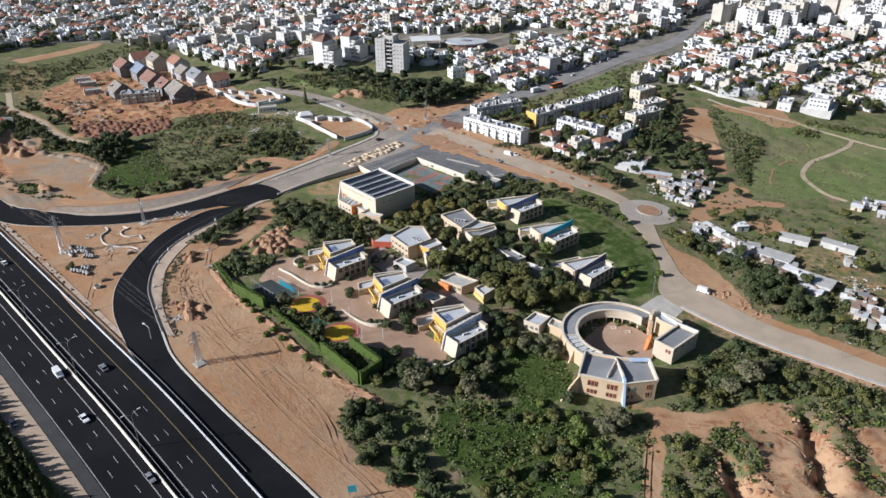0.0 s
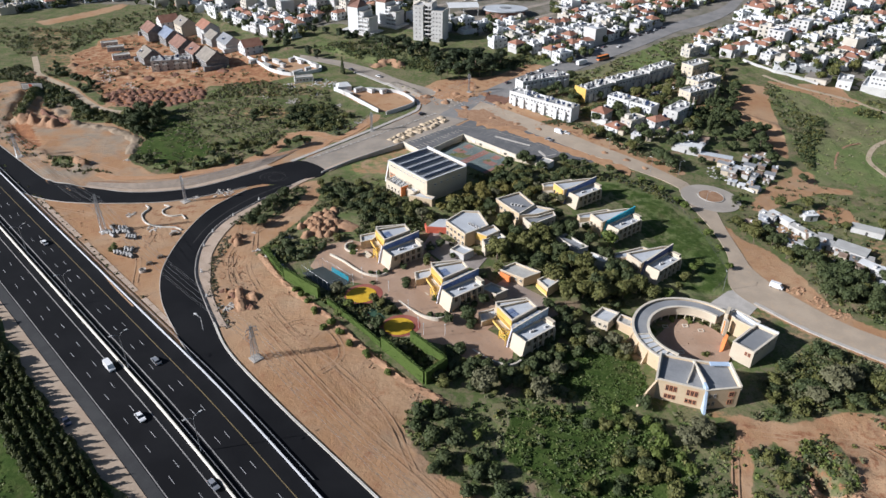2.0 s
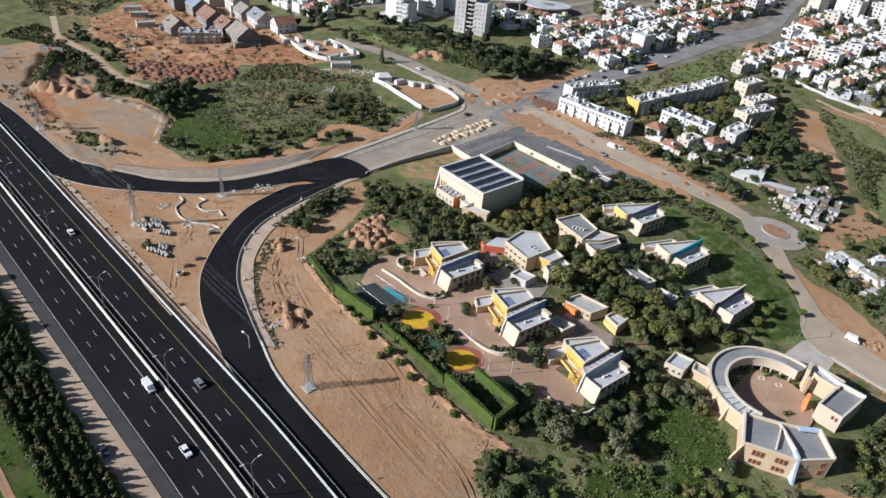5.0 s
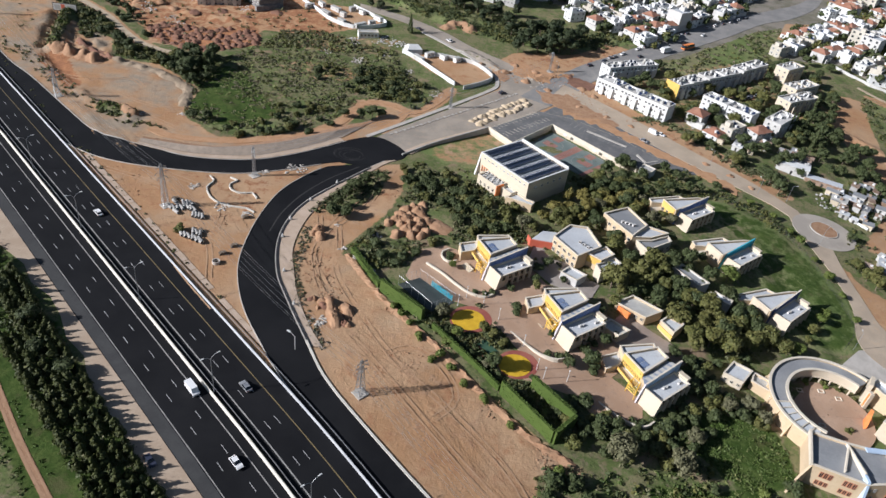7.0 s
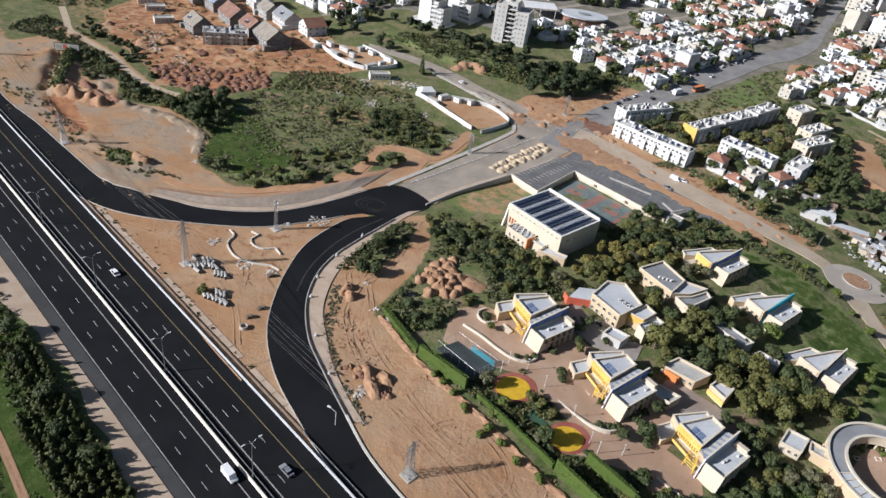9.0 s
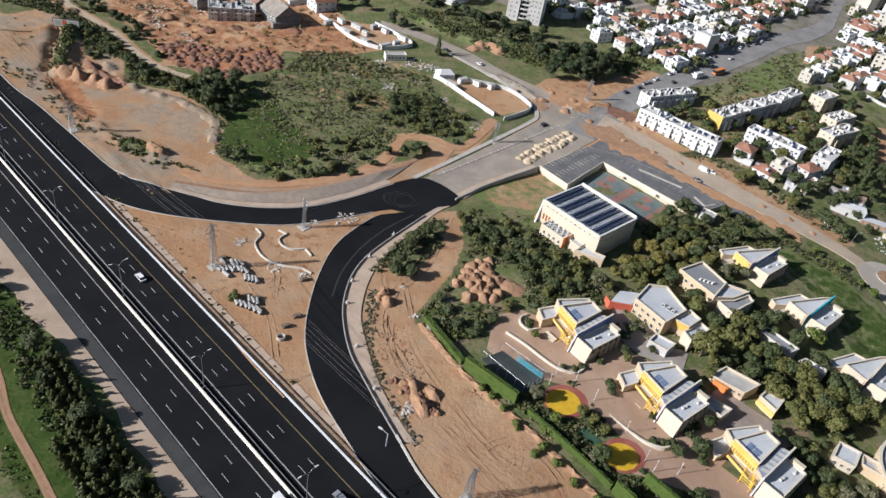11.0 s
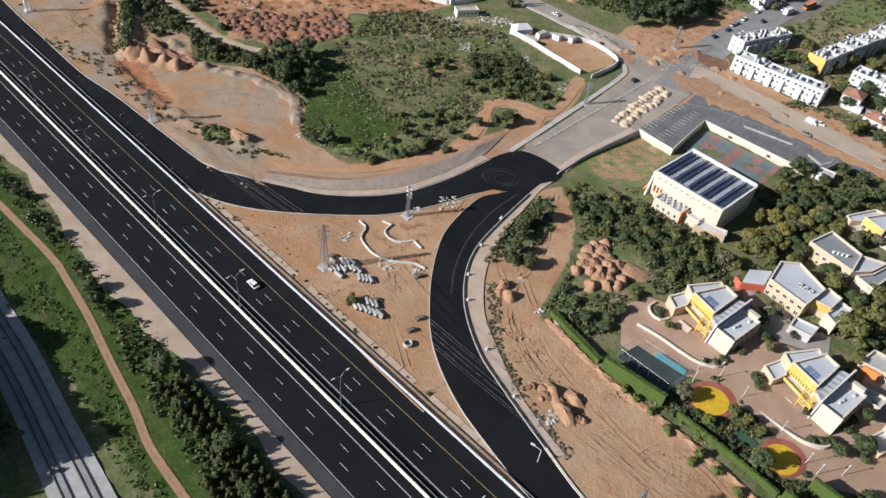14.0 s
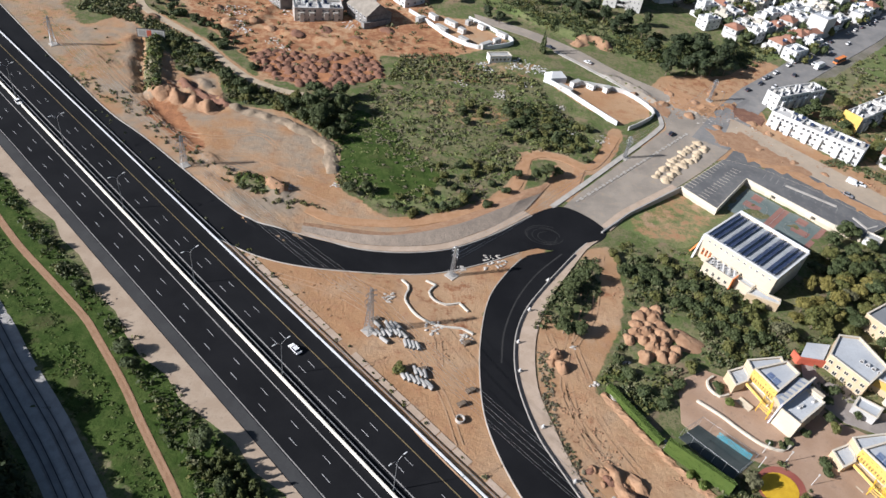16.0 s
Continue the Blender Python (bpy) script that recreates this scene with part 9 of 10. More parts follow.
for x in (-12, 0, 12):
    for y in (-8.6, 8.6):
        m = Mesh()
        m.bar((x, y, -1), (x, y, 7.2), 0.5, OFF_WHITE, 6)
        part("post", m, canopy)
arena = thing("round_hall", "low round hall with a grey roof and brick wall", "hall", pose(20, 619, H(20, 619) - 0.5))
m = Mesh()
m.prism([(17 * math.cos(a), 12 * math.sin(a)) for a in np.linspace(0, math.tau, 16, endpoint=False)], -1, 5, TILE_BROWN)
part("wall", m, arena)
m = Mesh()
m.prism([(19 * math.cos(a), 13.5 * math.sin(a)) for a in np.linspace(0, math.tau, 16, endpoint=False)], 5.01, 6, ROOF_GREY, bottom=True)
part("roof", m, arena)
m = Mesh()
m.prism([(5 * math.cos(a), 3 * math.sin(a)) for a in np.linspace(0, math.tau, 16, endpoint=False)], 6.01, 6.6, ROOF_DARK)
part("roof_light", m, arena)


# ---- terraces under construction ----
def gabled(x, y, ang, w, d, floors, wall, roof, label):
    r = random.Random(int(x * 7 + y))
    pr = House(w, d, floors, "gable", wall, roof, r)
    house_thing(pr, pose(x, y, H(x, y), 0, 0, ang), label, "house", "terraces under construction")


for x, y, turn_, w, d, floors, roof, wall in ((-191.5, 500, -52, 20, 16, 2, CEMENT_TILE, SHELL_GREY), (-224, 535, -52, 20, 15, 2, TILE_BROWN, SHELL_GREY), (-240, 510, -52, 17, 13, 2, CEMENT_TILE, SHELL_GREY),
                                             (-243, 561, -52, 20, 14, 2, ROOF_BLUE, SHELL_GREY), (-260, 571, -52, 19, 14, 2, TILE_BROWN, SHELL_GREY), (-240, 588, -52, 18, 13, 3, CEMENT_TILE, CREAM_PALE),
                                             (-217, 573, -52, 17, 13, 3, TILE_RED, OFF_WHITE), (-190, 538, -52, 18, 13, 2, ROOF_DARK, OFF_WHITE), (-171, 526, 38, 14, 12, 2, TILE_RED, WHITE), (-258, 598, 38, 15, 13, 3, TILE_RED, WHITE),
                                             (-205, 552, -52, 15, 12, 2, CEMENT_TILE, GREY_WALL), (-207, 516, -52, 16, 13, 2, TILE_BROWN, SHELL_GREY)):
    gabled(x, y, turn_, w, d, floors, wall, roof, "unfinished gabled terrace house on red earth")
shell = block((-230, 487), (-205, 494), 11, 7.6, CONCRETE, "bare concrete building shell with open storeys", 8, name="building_shell")
for x, y, a in ((-278, 540, 25), (-265, 519, 30), (-288, 552, 25)):
    b = thing("site_hut", "low white site building on red earth", "site hut", pose(x, y, H(x, y), 0, 0, a))
    volume(b, [(-6, -3), (6, -3), (6, 3), (-6, 3)], -0.5, 3.2, OFF_WHITE, ROOF_METAL, 0.3)
    windows(b, (-5, -3.02), (5, -3.02), 4, 1.1, 1.1, 1.1)


# ---- walled yards of the contractors ----
def container(x, y, ang, mat, label, l=6.1, w=2.5, h=2.6):
    c = thing("container", label, "container", pose(x, y, H(x, y), 0, 0, ang), "site containers")
    m = Mesh()
    m.box(-l / 2, -w / 2, 0, l / 2, w / 2, h, mat)
    part("body", m, c)
    m = Mesh()
    m.box(-l / 2 - 0.05, -w / 2 - 0.05, h + 0.004, l / 2 + 0.05, w / 2 + 0.05, h + 0.12, ROOF_METAL)
    part("roof", m, c)
    windows(c, (-l / 2 + 0.5, -w / 2 - 0.02), (l / 2 - 0.5, -w / 2 - 0.02), 2, 0.9, 0.9, 0.9)


def yard_wall(pts, h, mat, label):
    m = Mesh()
    m.wall(pts, 0.5, [H(*p) - 0.3 for p in pts], [H(*p) + h for p in pts], mat)
    thing("yard_wall", label, "wall", kind="structure", mesh=m)


yard_wall(spline([(-98, 449), (-91, 443), (-79, 429), (-66, 414)], 5), 2.4, WHITE, "white hoarding round a contractor's yard")
yard_wall(spline([(-61, 411), (-53, 418), (-45.5, 427), (-47.5, 435), (-57, 446), (-70, 449), (-82, 450)], 4), 2.2, OFF_WHITE, "pale hoarding round a contractor's yard")
yard_wall(spline([(-170, 512), (-157, 497), (-148, 485), (-131, 475), (-112, 485), (-122, 497), (-136, 509)], 5), 2.2, WHITE, "white hoarding round a walled yard")
tent = thing("tent", "white peaked tent in a contractor's yard", "tent", pose(-92, 451, H(-92, 451), 0, 0, 20))
m = Mesh()
m.add([(-4.5, -3.5, 0), (4.5, -3.5, 0), (4.5, 3.5, 0), (-4.5, 3.5, 0), (-4.5, -3.5, 3), (4.5, -3.5, 3), (4.5, 3.5, 3), (-4.5, 3.5, 3), (-2.5, 0, 5), (2.5, 0, 5)],
      [(0, 1, 5, 4), (1, 2, 6, 5), (2, 3, 7, 6), (3, 0, 4, 7), (4, 5, 9, 8), (5, 6, 9), (6, 7, 8, 9), (7, 4, 8)], WHITE)
part("cover", m, tent)
CR = random.Random(9)
for x, y in ((-82, 448), (-74, 447), (-66, 446), (-88, 441), (-163, 501), (-156, 506), (-151, 492), (-146, 500), (-139, 481), (-136, 503), (-127, 478), (-129, 499), (-121, 484), (-118, 492), (-140, 492)):
    container(x, y, CR.choice((-48, 42)) + CR.uniform(-8, 8), CR.choice((WHITE, OFF_WHITE, WHITE, GREY_WALL, RUST)), "weathered site container in a contractor's yard", CR.choice((6.1, 4.2, 8)))
office = thing("site_office", "white site office with a flat roof", "site office", pose(-120.5, 465, H(-120, 465), 0, 0, 18))
volume(office, [(-6, -2.5), (6, -2.5), (6, 2.5), (-6, 2.5)], -0.4, 3.4, WHITE, ROOF_METAL, 0.2)
windows(office, (-5.4, -2.52), (5.4, -2.52), 5, 1.0, 1.3, 1.3)


# ---- shacks along the lane ----
def shack(x, y, ang, w, d, h, wall, roof):
    s = thing("shack", "makeshift shack of sheet metal and boards", "shack", pose(x, y, H(x, y) - 0.1, 0, 0, ang), "shacks along the lane")
    m = Mesh()
    m.box(-w / 2, -d / 2, -0.4, w / 2, d / 2, h, wall)
    part("wall", m, s)
    m = Mesh()
    t = CR.uniform(0.1, 0.5)
    m.add([(-w / 2 - 0.3, -d / 2 - 0.3, h + 0.02), (w / 2 + 0.3, -d / 2 - 0.3, h + 0.02), (w / 2 + 0.3, d / 2 + 0.3, h + t), (-w / 2 - 0.3, d / 2 + 0.3, h + t)] +
          [(-w / 2 - 0.3, -d / 2 - 0.3, h + 0.12), (w / 2 + 0.3, -d / 2 - 0.3, h + 0.12), (w / 2 + 0.3, d / 2 + 0.3, h + t + 0.1), (-w / 2 - 0.3, d / 2 + 0.3, h + t + 0.1)],
          [(3, 2, 1, 0), (4, 5, 6, 7), (0, 1, 5, 4), (1, 2, 6, 5), (2, 3, 7, 6), (3, 0, 4, 7)], roof)
    part("roof", m, s)
    m = Mesh()
    m.box(-0.5, -d / 2 - 0.05, 0, 0.5, -d / 2 + 0.02, 1.9, DARK_METAL)
    part("door", m, s)
    for k in range(CR.randrange(3)):
        m = Mesh()
        u, v = CR.uniform(-w / 3, w / 3), CR.uniform(-d / 3, d / 3)
        m.box(u - 0.6, v - 0.5, h + t * 0.5 + 0.05, u + 0.6, v + 0.5, h + t + CR.uniform(0.4, 1.0), CR.choice((WHITE, RUST, OFF_WHITE)))
        part("roof_clutter", m, s)


ROOFS = (ROOF_METAL, WHITE, ROOF_DARK, ROOF_DARK, RUST, ROOF_GREY, RUST, GREY_WALL)
WALLS = (OFF_WHITE, RUST, GREY_WALL, CREAM_PALE)
shack(106, 370, -25, 15, 6, 4.2, OFF_WHITE, WHITE)
shack(119, 362, -25, 17, 4, 3.0, RUST, ROOF_GREY)
for poly, n, seed in (([(116, 340), (128, 330), (150, 352), (148, 374), (134, 366), (118, 354)], 23, 1), ([(116, 299), (124, 306), (134, 304), (152, 286), (158, 274), (148, 272), (142, 284), (128, 294)], 9, 2),
                      ([(146, 282), (158, 274), (164, 252), (154, 246), (148, 262)], 6, 3), ([(164, 238), (172, 250), (180, 246), (176, 226), (166, 222)], 11, 4), ([(217, 332), (226, 320), (244, 334), (230, 344)], 7, 5),
                      ([(126, 284), (136, 282), (132, 276)], 2, 6), ([(66, 398), (88, 402), (100, 392), (88, 380), (70, 386)], 12, 7), ([(112, 392), (130, 380), (120, 372), (104, 382)], 6, 8)):
    rr = random.Random(seed)
    P = np.array(poly)
    done = []
    tries = 0
    while len(done) < n and tries < 900:
        tries += 1
        x, y = rr.uniform(P[:, 0].min(), P[:, 0].max()), rr.uniform(P[:, 1].min(), P[:, 1].max())
        if not inside(poly, [x], [y])[0] or any((x - p) ** 2 + (y - q) ** 2 < 17 for p, q in done):
            continue
        done.append((x, y))
        shack(x, y, rr.choice((-30, 60)) + rr.uniform(-8, 8), rr.uniform(2.8, 6.2), rr.uniform(2.4, 3.8), rr.uniform(2.0, 2.8), rr.choice(WALLS), rr.choice(ROOFS))
for x, y, a, w in ((169, 296, -30, 13), (187, 289, -40, 15), (148, 309, 10, 6.5), (133, 305, -62, 12), (138.5, 293, -62, 13), (130, 281, -52, 10), (127, 306, -50, 7), (144, 284, -40, 7), (185, 274, -20, 5), (122, 348, -30, 7), (136, 281, -25, 9)):
    shack(x, y, a, w, 3.0 if a < -45 else 4.5, 2.8, OFF_WHITE, WHITE if w in (6.5, 10, 12) else ROOF_METAL)
for x, y, a, w, d in ((153, 278, -42, 13, 7.5), (161, 256, -42, 13, 8), (155, 264, -50, 10, 4), (155, 249, -40, 9, 4)):
    shack(x, y, a, w, d, 3.0, OFF_WHITE, ROOF_METAL if d > 5 else WHITE)
grove("bush", "between the shacks", [(114, 342), (128, 330), (150, 352), (150, 376), (134, 370), (118, 356)], 22, 1.2, 2.4, [LEAF_DARK, LEAF], 91, holes=(), name="thicket")
grove("bush", "between the lower shacks", [(116, 299), (134, 304), (158, 276), (166, 250), (180, 246), (174, 224), (160, 240), (146, 266)], 26, 1.2, 2.6, [LEAF_DARK, LEAF], 92, holes=(), name="thicket")
yard_wall([(121, 337), (129, 329.5), (134, 333)], 1.6, WHITE, "white wall round the shacks")
def villa(x, y, ang, w, d, podium, h, label):
    """A white cubic house at the town's edge on a walled terrace."""
    ob = thing("villa", label, "house", pose(x, y, H(x, y) - 0.3, 0, 0, ang), "houses at the town's edge")
    if podium:
        volume(ob, [(0, 0), (w, 0), (w, d), (0, d)], -1.5, podium, OFF_WHITE, ROOF_GREY, 0.9, 0.3, WHITE)
    i = 0.16 if podium else 0.0
    volume(ob, [(w * i, d * i), (w * (1 - i), d * i), (w * (1 - i), d * (1 - i)), (w * i, d * (1 - i))], -1.5, podium + h, WHITE, OFF_WHITE, 0.7, 0.3, WHITE)
    for fl in range(max(1, int(h / 3))):
        windows(ob, (w * i + 1, d * i - 0.02), (w * (1 - i) - 1, d * i - 0.02), max(2, int(w / 4)), podium + 0.9 + 3 * fl, 1.4, 1.3, OFF_WHITE)
        windows(ob, (w * i - 0.02, d * (1 - i) - 1), (w * i - 0.02, d * i + 1), 2, podium + 0.9 + 3 * fl, 1.4, 1.3, OFF_WHITE)
    m = Mesh()
    m.box(w * 0.55, d * 0.45, podium + h - 0.4, w * 0.72, d * 0.65, podium + h + 1.9, WHITE)
    part("stair_head", m, ob)
    m = Mesh()
    m.tube([(w * 0.35, d * 0.5, podium + h - 0.4), (w * 0.35, d * 0.5, podium + h + 1.2)], [0.6, 0.6], WHITE)
    part("water_tank", m, ob)


villa(252, 478, -36, 20, 24, 4.0, 6.2, "large white cubic house on a walled terrace")
villa(236, 480, -30, 9, 17, 0, 5.2, "white windowed house with a blank wall")
villa(201, 500, -16, 14, 8, 0, 4.4, "low white house behind a pale wall")
villa(219, 499, 4, 15, 8, 0, 4.0, "long low white house beside another")
villa(246, 508, 12, 13, 11, 0, 6.4, "white two-storey house behind walled terraces")
shack(227, 488, -40, 14, 13, 3.0, TOWN_CREAM, CEMENT_TILE)
yard_wall([(185, 516), (191, 506), (200, 496), (213, 488), (224, 480)], 1.8, OFF_WHITE, "pale wall along the town's edge")
town()


# ---- earth heaps ----
def heap_mesh(seed, mat, peak=1.0):
    """A rough heap of tipped earth."""
    r = np.random.RandomState(seed)
    m = Mesh()
    rings, seg = 5, 14
    vs = [(0, 0, peak)]
    ph = r.uniform(0, 6, 3)
    for i in range(1, rings + 1):
        k = i / rings
        for j in range(seg):
            a = j * math.tau / seg
            w = 1 + 0.18 * math.sin(2 * a + ph[0]) + 0.12 * math.sin(3 * a + ph[1]) + r.uniform(-0.16, 0.16)
            vs.append((k * w * math.cos(a), k * w * math.sin(a), peak * (1 - k ** 1.5) * (1 + r.uniform(-0.36, 0.26)) - (0.25 if i == rings else 0)))
    fs = [(0, 1 + j, 1 + (j + 1) % seg) for j in range(seg)]
    fs += [(1 + (i - 1) * seg + j, 1 + i * seg + j, 1 + i * seg + (j + 1) % seg, 1 + (i - 1) * seg + (j + 1) % seg) for i in range(1, rings) for j in range(seg)]
    m.add(vs, fs, mat)
    return fixed_normals(m.data("heap", True))


HEAPS = {}


def heap(x, y, r, h, mat, label, group, z=None):
    k = (mat.name, int(x * 3 + y * 5) % 4)
    if k not in HEAPS:
        HEAPS[k] = heap_mesh(len(HEAPS) + 3, mat)
    thing("earth_mound", label, "earth mound", pose(x, y, H(x, y) if z is None else z, 0, 0, (x * 37 + y * 91) % 360) @ Matrix.Diagonal((r, r, h, 1)), group, mesh=HEAPS[k])


HR = random.Random(4)


def heaps(poly, step, r, h, mat, label, group, drop=0.1):
    P = np.array(poly)
    row = 0
    y = P[:, 1].min()
    while y < P[:, 1].max():
        x = P[:, 0].min() + (step / 2 if row % 2 else 0)
        while x < P[:, 0].max():
            p, q = x + HR.uniform(-0.8, 0.8), y + HR.uniform(-0.8, 0.8)
            if inside(poly, [p], [q])[0] and HR.random() > drop:
                heap(p, q, r * HR.uniform(0.85, 1.2), h * HR.uniform(0.8, 1.25), mat, label, group)
            x += step
        y += step * 0.86
        row += 1


heaps([(-87, 279), (-82, 287), (-77, 294), (-70, 290), (-71, 282), (-69, 271), (-76, 267), (-83, 269)], 4.0, 2.7, 2.0, EARTH, "tipped heap of orange earth", "tipped earth heaps")
heap(-66, 279, 5.0, 1.0, EARTH, "low spread of orange earth", "tipped earth heaps")
heaps(RED_HEAPS, 4.4, 2.5, 1.3, EARTH_RED, "tipped heap of red earth on a building site", "red earth heaps", 0.18)
for x, y, r, h in ((-110.5, 267, 2.6, 2.3), (-109, 262.5, 2.8, 2.4), (-112, 264, 1.8, 1.2)):
    heap(x, y, r, h, EARTH, "dug-out heap of orange earth and rubble", "earth heaps on the sandy strip")
for k in range(20):
    t = HR.random()
    across = HR.gauss(0, 1.6)
    heap(-104 + 13.5 * t + across * 0.8, 229 - 12 * t + across * 0.6, HR.uniform(0.8, 2.0), HR.uniform(0.5, 1.3), EARTH if k % 3 else EARTH_RED, "dug-out heap of orange earth and rubble", "earth heaps on the sandy strip")
for k in range(26):
    t = (k // 2) / 12
    heap(-54 + 27 * t + (2.1 if k % 2 else -2.1) * 0.75 + HR.uniform(-0.8, 0.8), 374 + 31 * t - (2.1 if k % 2 else -2.1) * 0.7 + HR.uniform(-0.8, 0.8), 2.3 * HR.uniform(0.8, 1.25), 1.25 * HR.uniform(0.8, 1.2), SAND_PALE, "pale heap of building sand by the road", "sand heaps")
for x, y, r, h in ((-52, 446, 3, 1.6), (-38, 440, 3, 1.5), (-26, 432, 3.5, 1.6), (-20, 446, 3, 1.4), (-8, 458, 3, 1.5), (6, 432, 3, 1.2), (12, 424, 2.5, 1.2), (-32, 452, 3, 1.3), (-14, 424, 2.6, 1.2), (2, 408, 2.4, 1.0), (16, 400, 2.4, 1.0), (28, 393, 2.2, 1.0), (60, 362, 2.2, 1.0), (70, 354, 2.2, 1.1), (78, 346, 2.0, 1.0)):
    heap(x, y, r, h, EARTH, "low heap of earth at the dug-up crossing", "earth heaps at the crossing")
for x, y, r, h in ((-300, 470, 5, 1.8), (-312, 480, 4, 1.6), (-240, 474, 4, 1.6), (-262, 476, 4, 1.8), (-225, 468, 4, 1.5), (-195, 472, 4, 1.5), (-180, 486, 4, 1.6), (-272, 492, 4, 1.8), (-292, 500, 4, 1.8), (-250, 480, 3, 1.4), (-212, 480, 4, 1.2)):
    heap(x, y, r, h, EARTH if x < -230 else EARTH_RED, "bulldozed bank of orange earth", "earth banks")

GREY_SPOIL = surface("grey_brown_spoil", (0.24, 0.185, 0.125), (0.31, 0.24, 0.17), 0.4, 1.5, 0.95, strength=0.8, dist=0.25, dirt=(0.22, 0.165, 0.11))


def earth_bank(pts, width, rise, mat, label, seed, gullies=0.0):
    """A long uneven bank of spoil, steep and gullied on one side."""
    r = np.random.RandomState(seed)
    line = spline(pts, 1.0)
    P = np.array(line)
    n = len(P)
    t = np.gradient(P, axis=0)
    t /= np.linalg.norm(t, axis=1)[:, None]
    side = np.c_[-t[:, 1], t[:, 0]]
    ks = np.linspace(-1, 1, 13)
    s = np.arange(n)
    swell = 0.75 + 0.25 * np.sin(s * 0.37 + seed) + 0.18 * np.sin(s * 0.9 + 2 * seed)
    ends = np.minimum(1, np.minimum(s, n - 1 - s) / 4.0)
    vs = []
    for i in range(n):
        cut = gullies * max(0.0, math.sin(i * 0.95 + seed)) ** 2
        for k in ks:
            lean = math.cos(k * math.pi / 2) ** 1.2 * (1 - (cut if k < 0.25 else 0))
            q = P[i] + side[i] * (k * width * (1 + 0.2 * math.sin(i * 0.5 + 3 * k)) + r.normal(0, 0.16))
            vs.append((*q, H(*q) - 0.25 + rise * swell[i] * ends[i] * lean * r.uniform(0.82, 1.12)))
    w = len(ks)
    m = Mesh()
    m.add(vs, [(j * w + k, j * w + k + 1, (j + 1) * w + k + 1, (j + 1) * w + k) for j in range(n - 1) for k in range(w - 1)], mat)
    thing("earth_bank", label, "earth bank", mesh=m.data("earth_bank", True))


earth_bank([(-276, 397), (-270, 395), (-262, 392), (-252, 389), (-243, 385)], 4.6, 4.0, EARTH, "steep gullied bank of dug orange earth", 4, 0.75)
earth_bank([(-268, 409), (-260, 403), (-250, 396), (-240, 389)], 2.6, 2.0, EARTH_RED, "dark red earth bank above a dug trench", 7, 0.3)
earth_bank([(-78, 491), (-72, 498), (-64, 499), (-56, 491)], 4.5, 2.2, EARTH, "bare orange earth bank beside the road", 12, 0.3)
earth_bank([(-240, 391), (-228, 387.5), (-218, 385), (-208, 379.5), (-200, 374), (-194, 367), (-192, 357), (-190, 349)], 3.6, 1.6, GREY_SPOIL, "grey-brown spoil bank along the green hollow", 9, 0.35)
earth_bank([(-100.7, 230.8), (-98.4, 225.5), (-96.3, 219.9), (-94.8, 215.1)], 2.3, 3.4, EARTH, "steep dug mound of orange earth on the sandy strip", 15, 0.3)
earth_bank([(-96.0, 229.1), (-93.2, 225.6), (-91.0, 221.2)], 2.2, 3.0, EARTH, "dug mound of orange earth beside another", 17, 0.3)
earth_bank([(-216, 339), (-210, 337.5), (-203, 334.5)], 2.8, 2.2, EARTH, "dug heap of earth among weeds", 12, 0.5)

# ---- rubble ----
def rubble(name, label, spots, seed, mat, lo=0.25, hi=0.9):
    r = np.random.RandomState(seed)
    m = Mesh()
    for x, y, rad, n in spots:
        for _ in range(n):
            a, d = r.uniform(0, math.tau), rad * r.uniform(0, 1) ** 0.6
            p = np.array((x + d * math.cos(a), y + d * math.sin(a)))
            s = r.uniform(lo, hi)
            v = ICO_V * s * r.uniform(0.5, 1.1, (12, 1)) * np.array((1, r.uniform(0.5, 1), r.uniform(0.3, 0.7)))
            m.add((v + np.array((*p, H(*p) + 0.1))).tolist(), ICO_F, mat)
    tagged(thing(name, label, "rubble", mesh=m.data(name)), kind="stuff")


rubble("rubble", "pale rubble and concrete lumps on the bare ground", [(-163, 285, 2.2, 26), (-148, 273.5, 3, 30), (-138, 270, 2.5, 24), (-141, 301, 3, 26), (-128, 307, 5, 40), (-97, 221, 4, 30), (-101, 218, 3, 20), (-205, 338, 2, 16), (-188, 342, 2, 14), (-88, 246, 2.5, 18), (-94, 252, 2.5, 18), (-82, 238, 2, 12),
                                                                     (-120, 430, 5, 40), (-140, 436, 4, 26), (-230, 452, 5, 40), (-236, 460, 4, 30), (-108, 442, 4, 26), (-92, 424, 4, 26), (-75, 400, 4, 26), (-104, 271, 1, 6), (-89, 268, 2, 12), (-100, 257, 1.5, 8)], 3, CONCRETE)
rubble("rubble", "orange clods of earth on bare ground", [(-105, 240, 6, 60), (-108, 250, 5, 50), (-100, 232, 4, 40), (-70, 205, 5, 36), (-60, 212, 3, 20), (-80, 228, 3, 24), (-45, 193, 4, 30), (-30, 180, 4, 30), (-118, 250, 2, 10), (-148, 264, 7, 40), (-180, 285, 12, 50), (-85, 300, 4, 24)], 5, EARTH, 0.15, 0.55)
rubble("rubble", "reddish rock faces crumbling in the diggings", [(86, 150, 6, 60), (95, 142, 7, 60), (124, 158, 5, 60), (118, 170, 5, 50), (130, 172, 6, 50), (118, 250, 4, 30), (123, 241, 4, 30), (128, 233, 4, 24)], 6, EARTH, 0.3, 1.2)
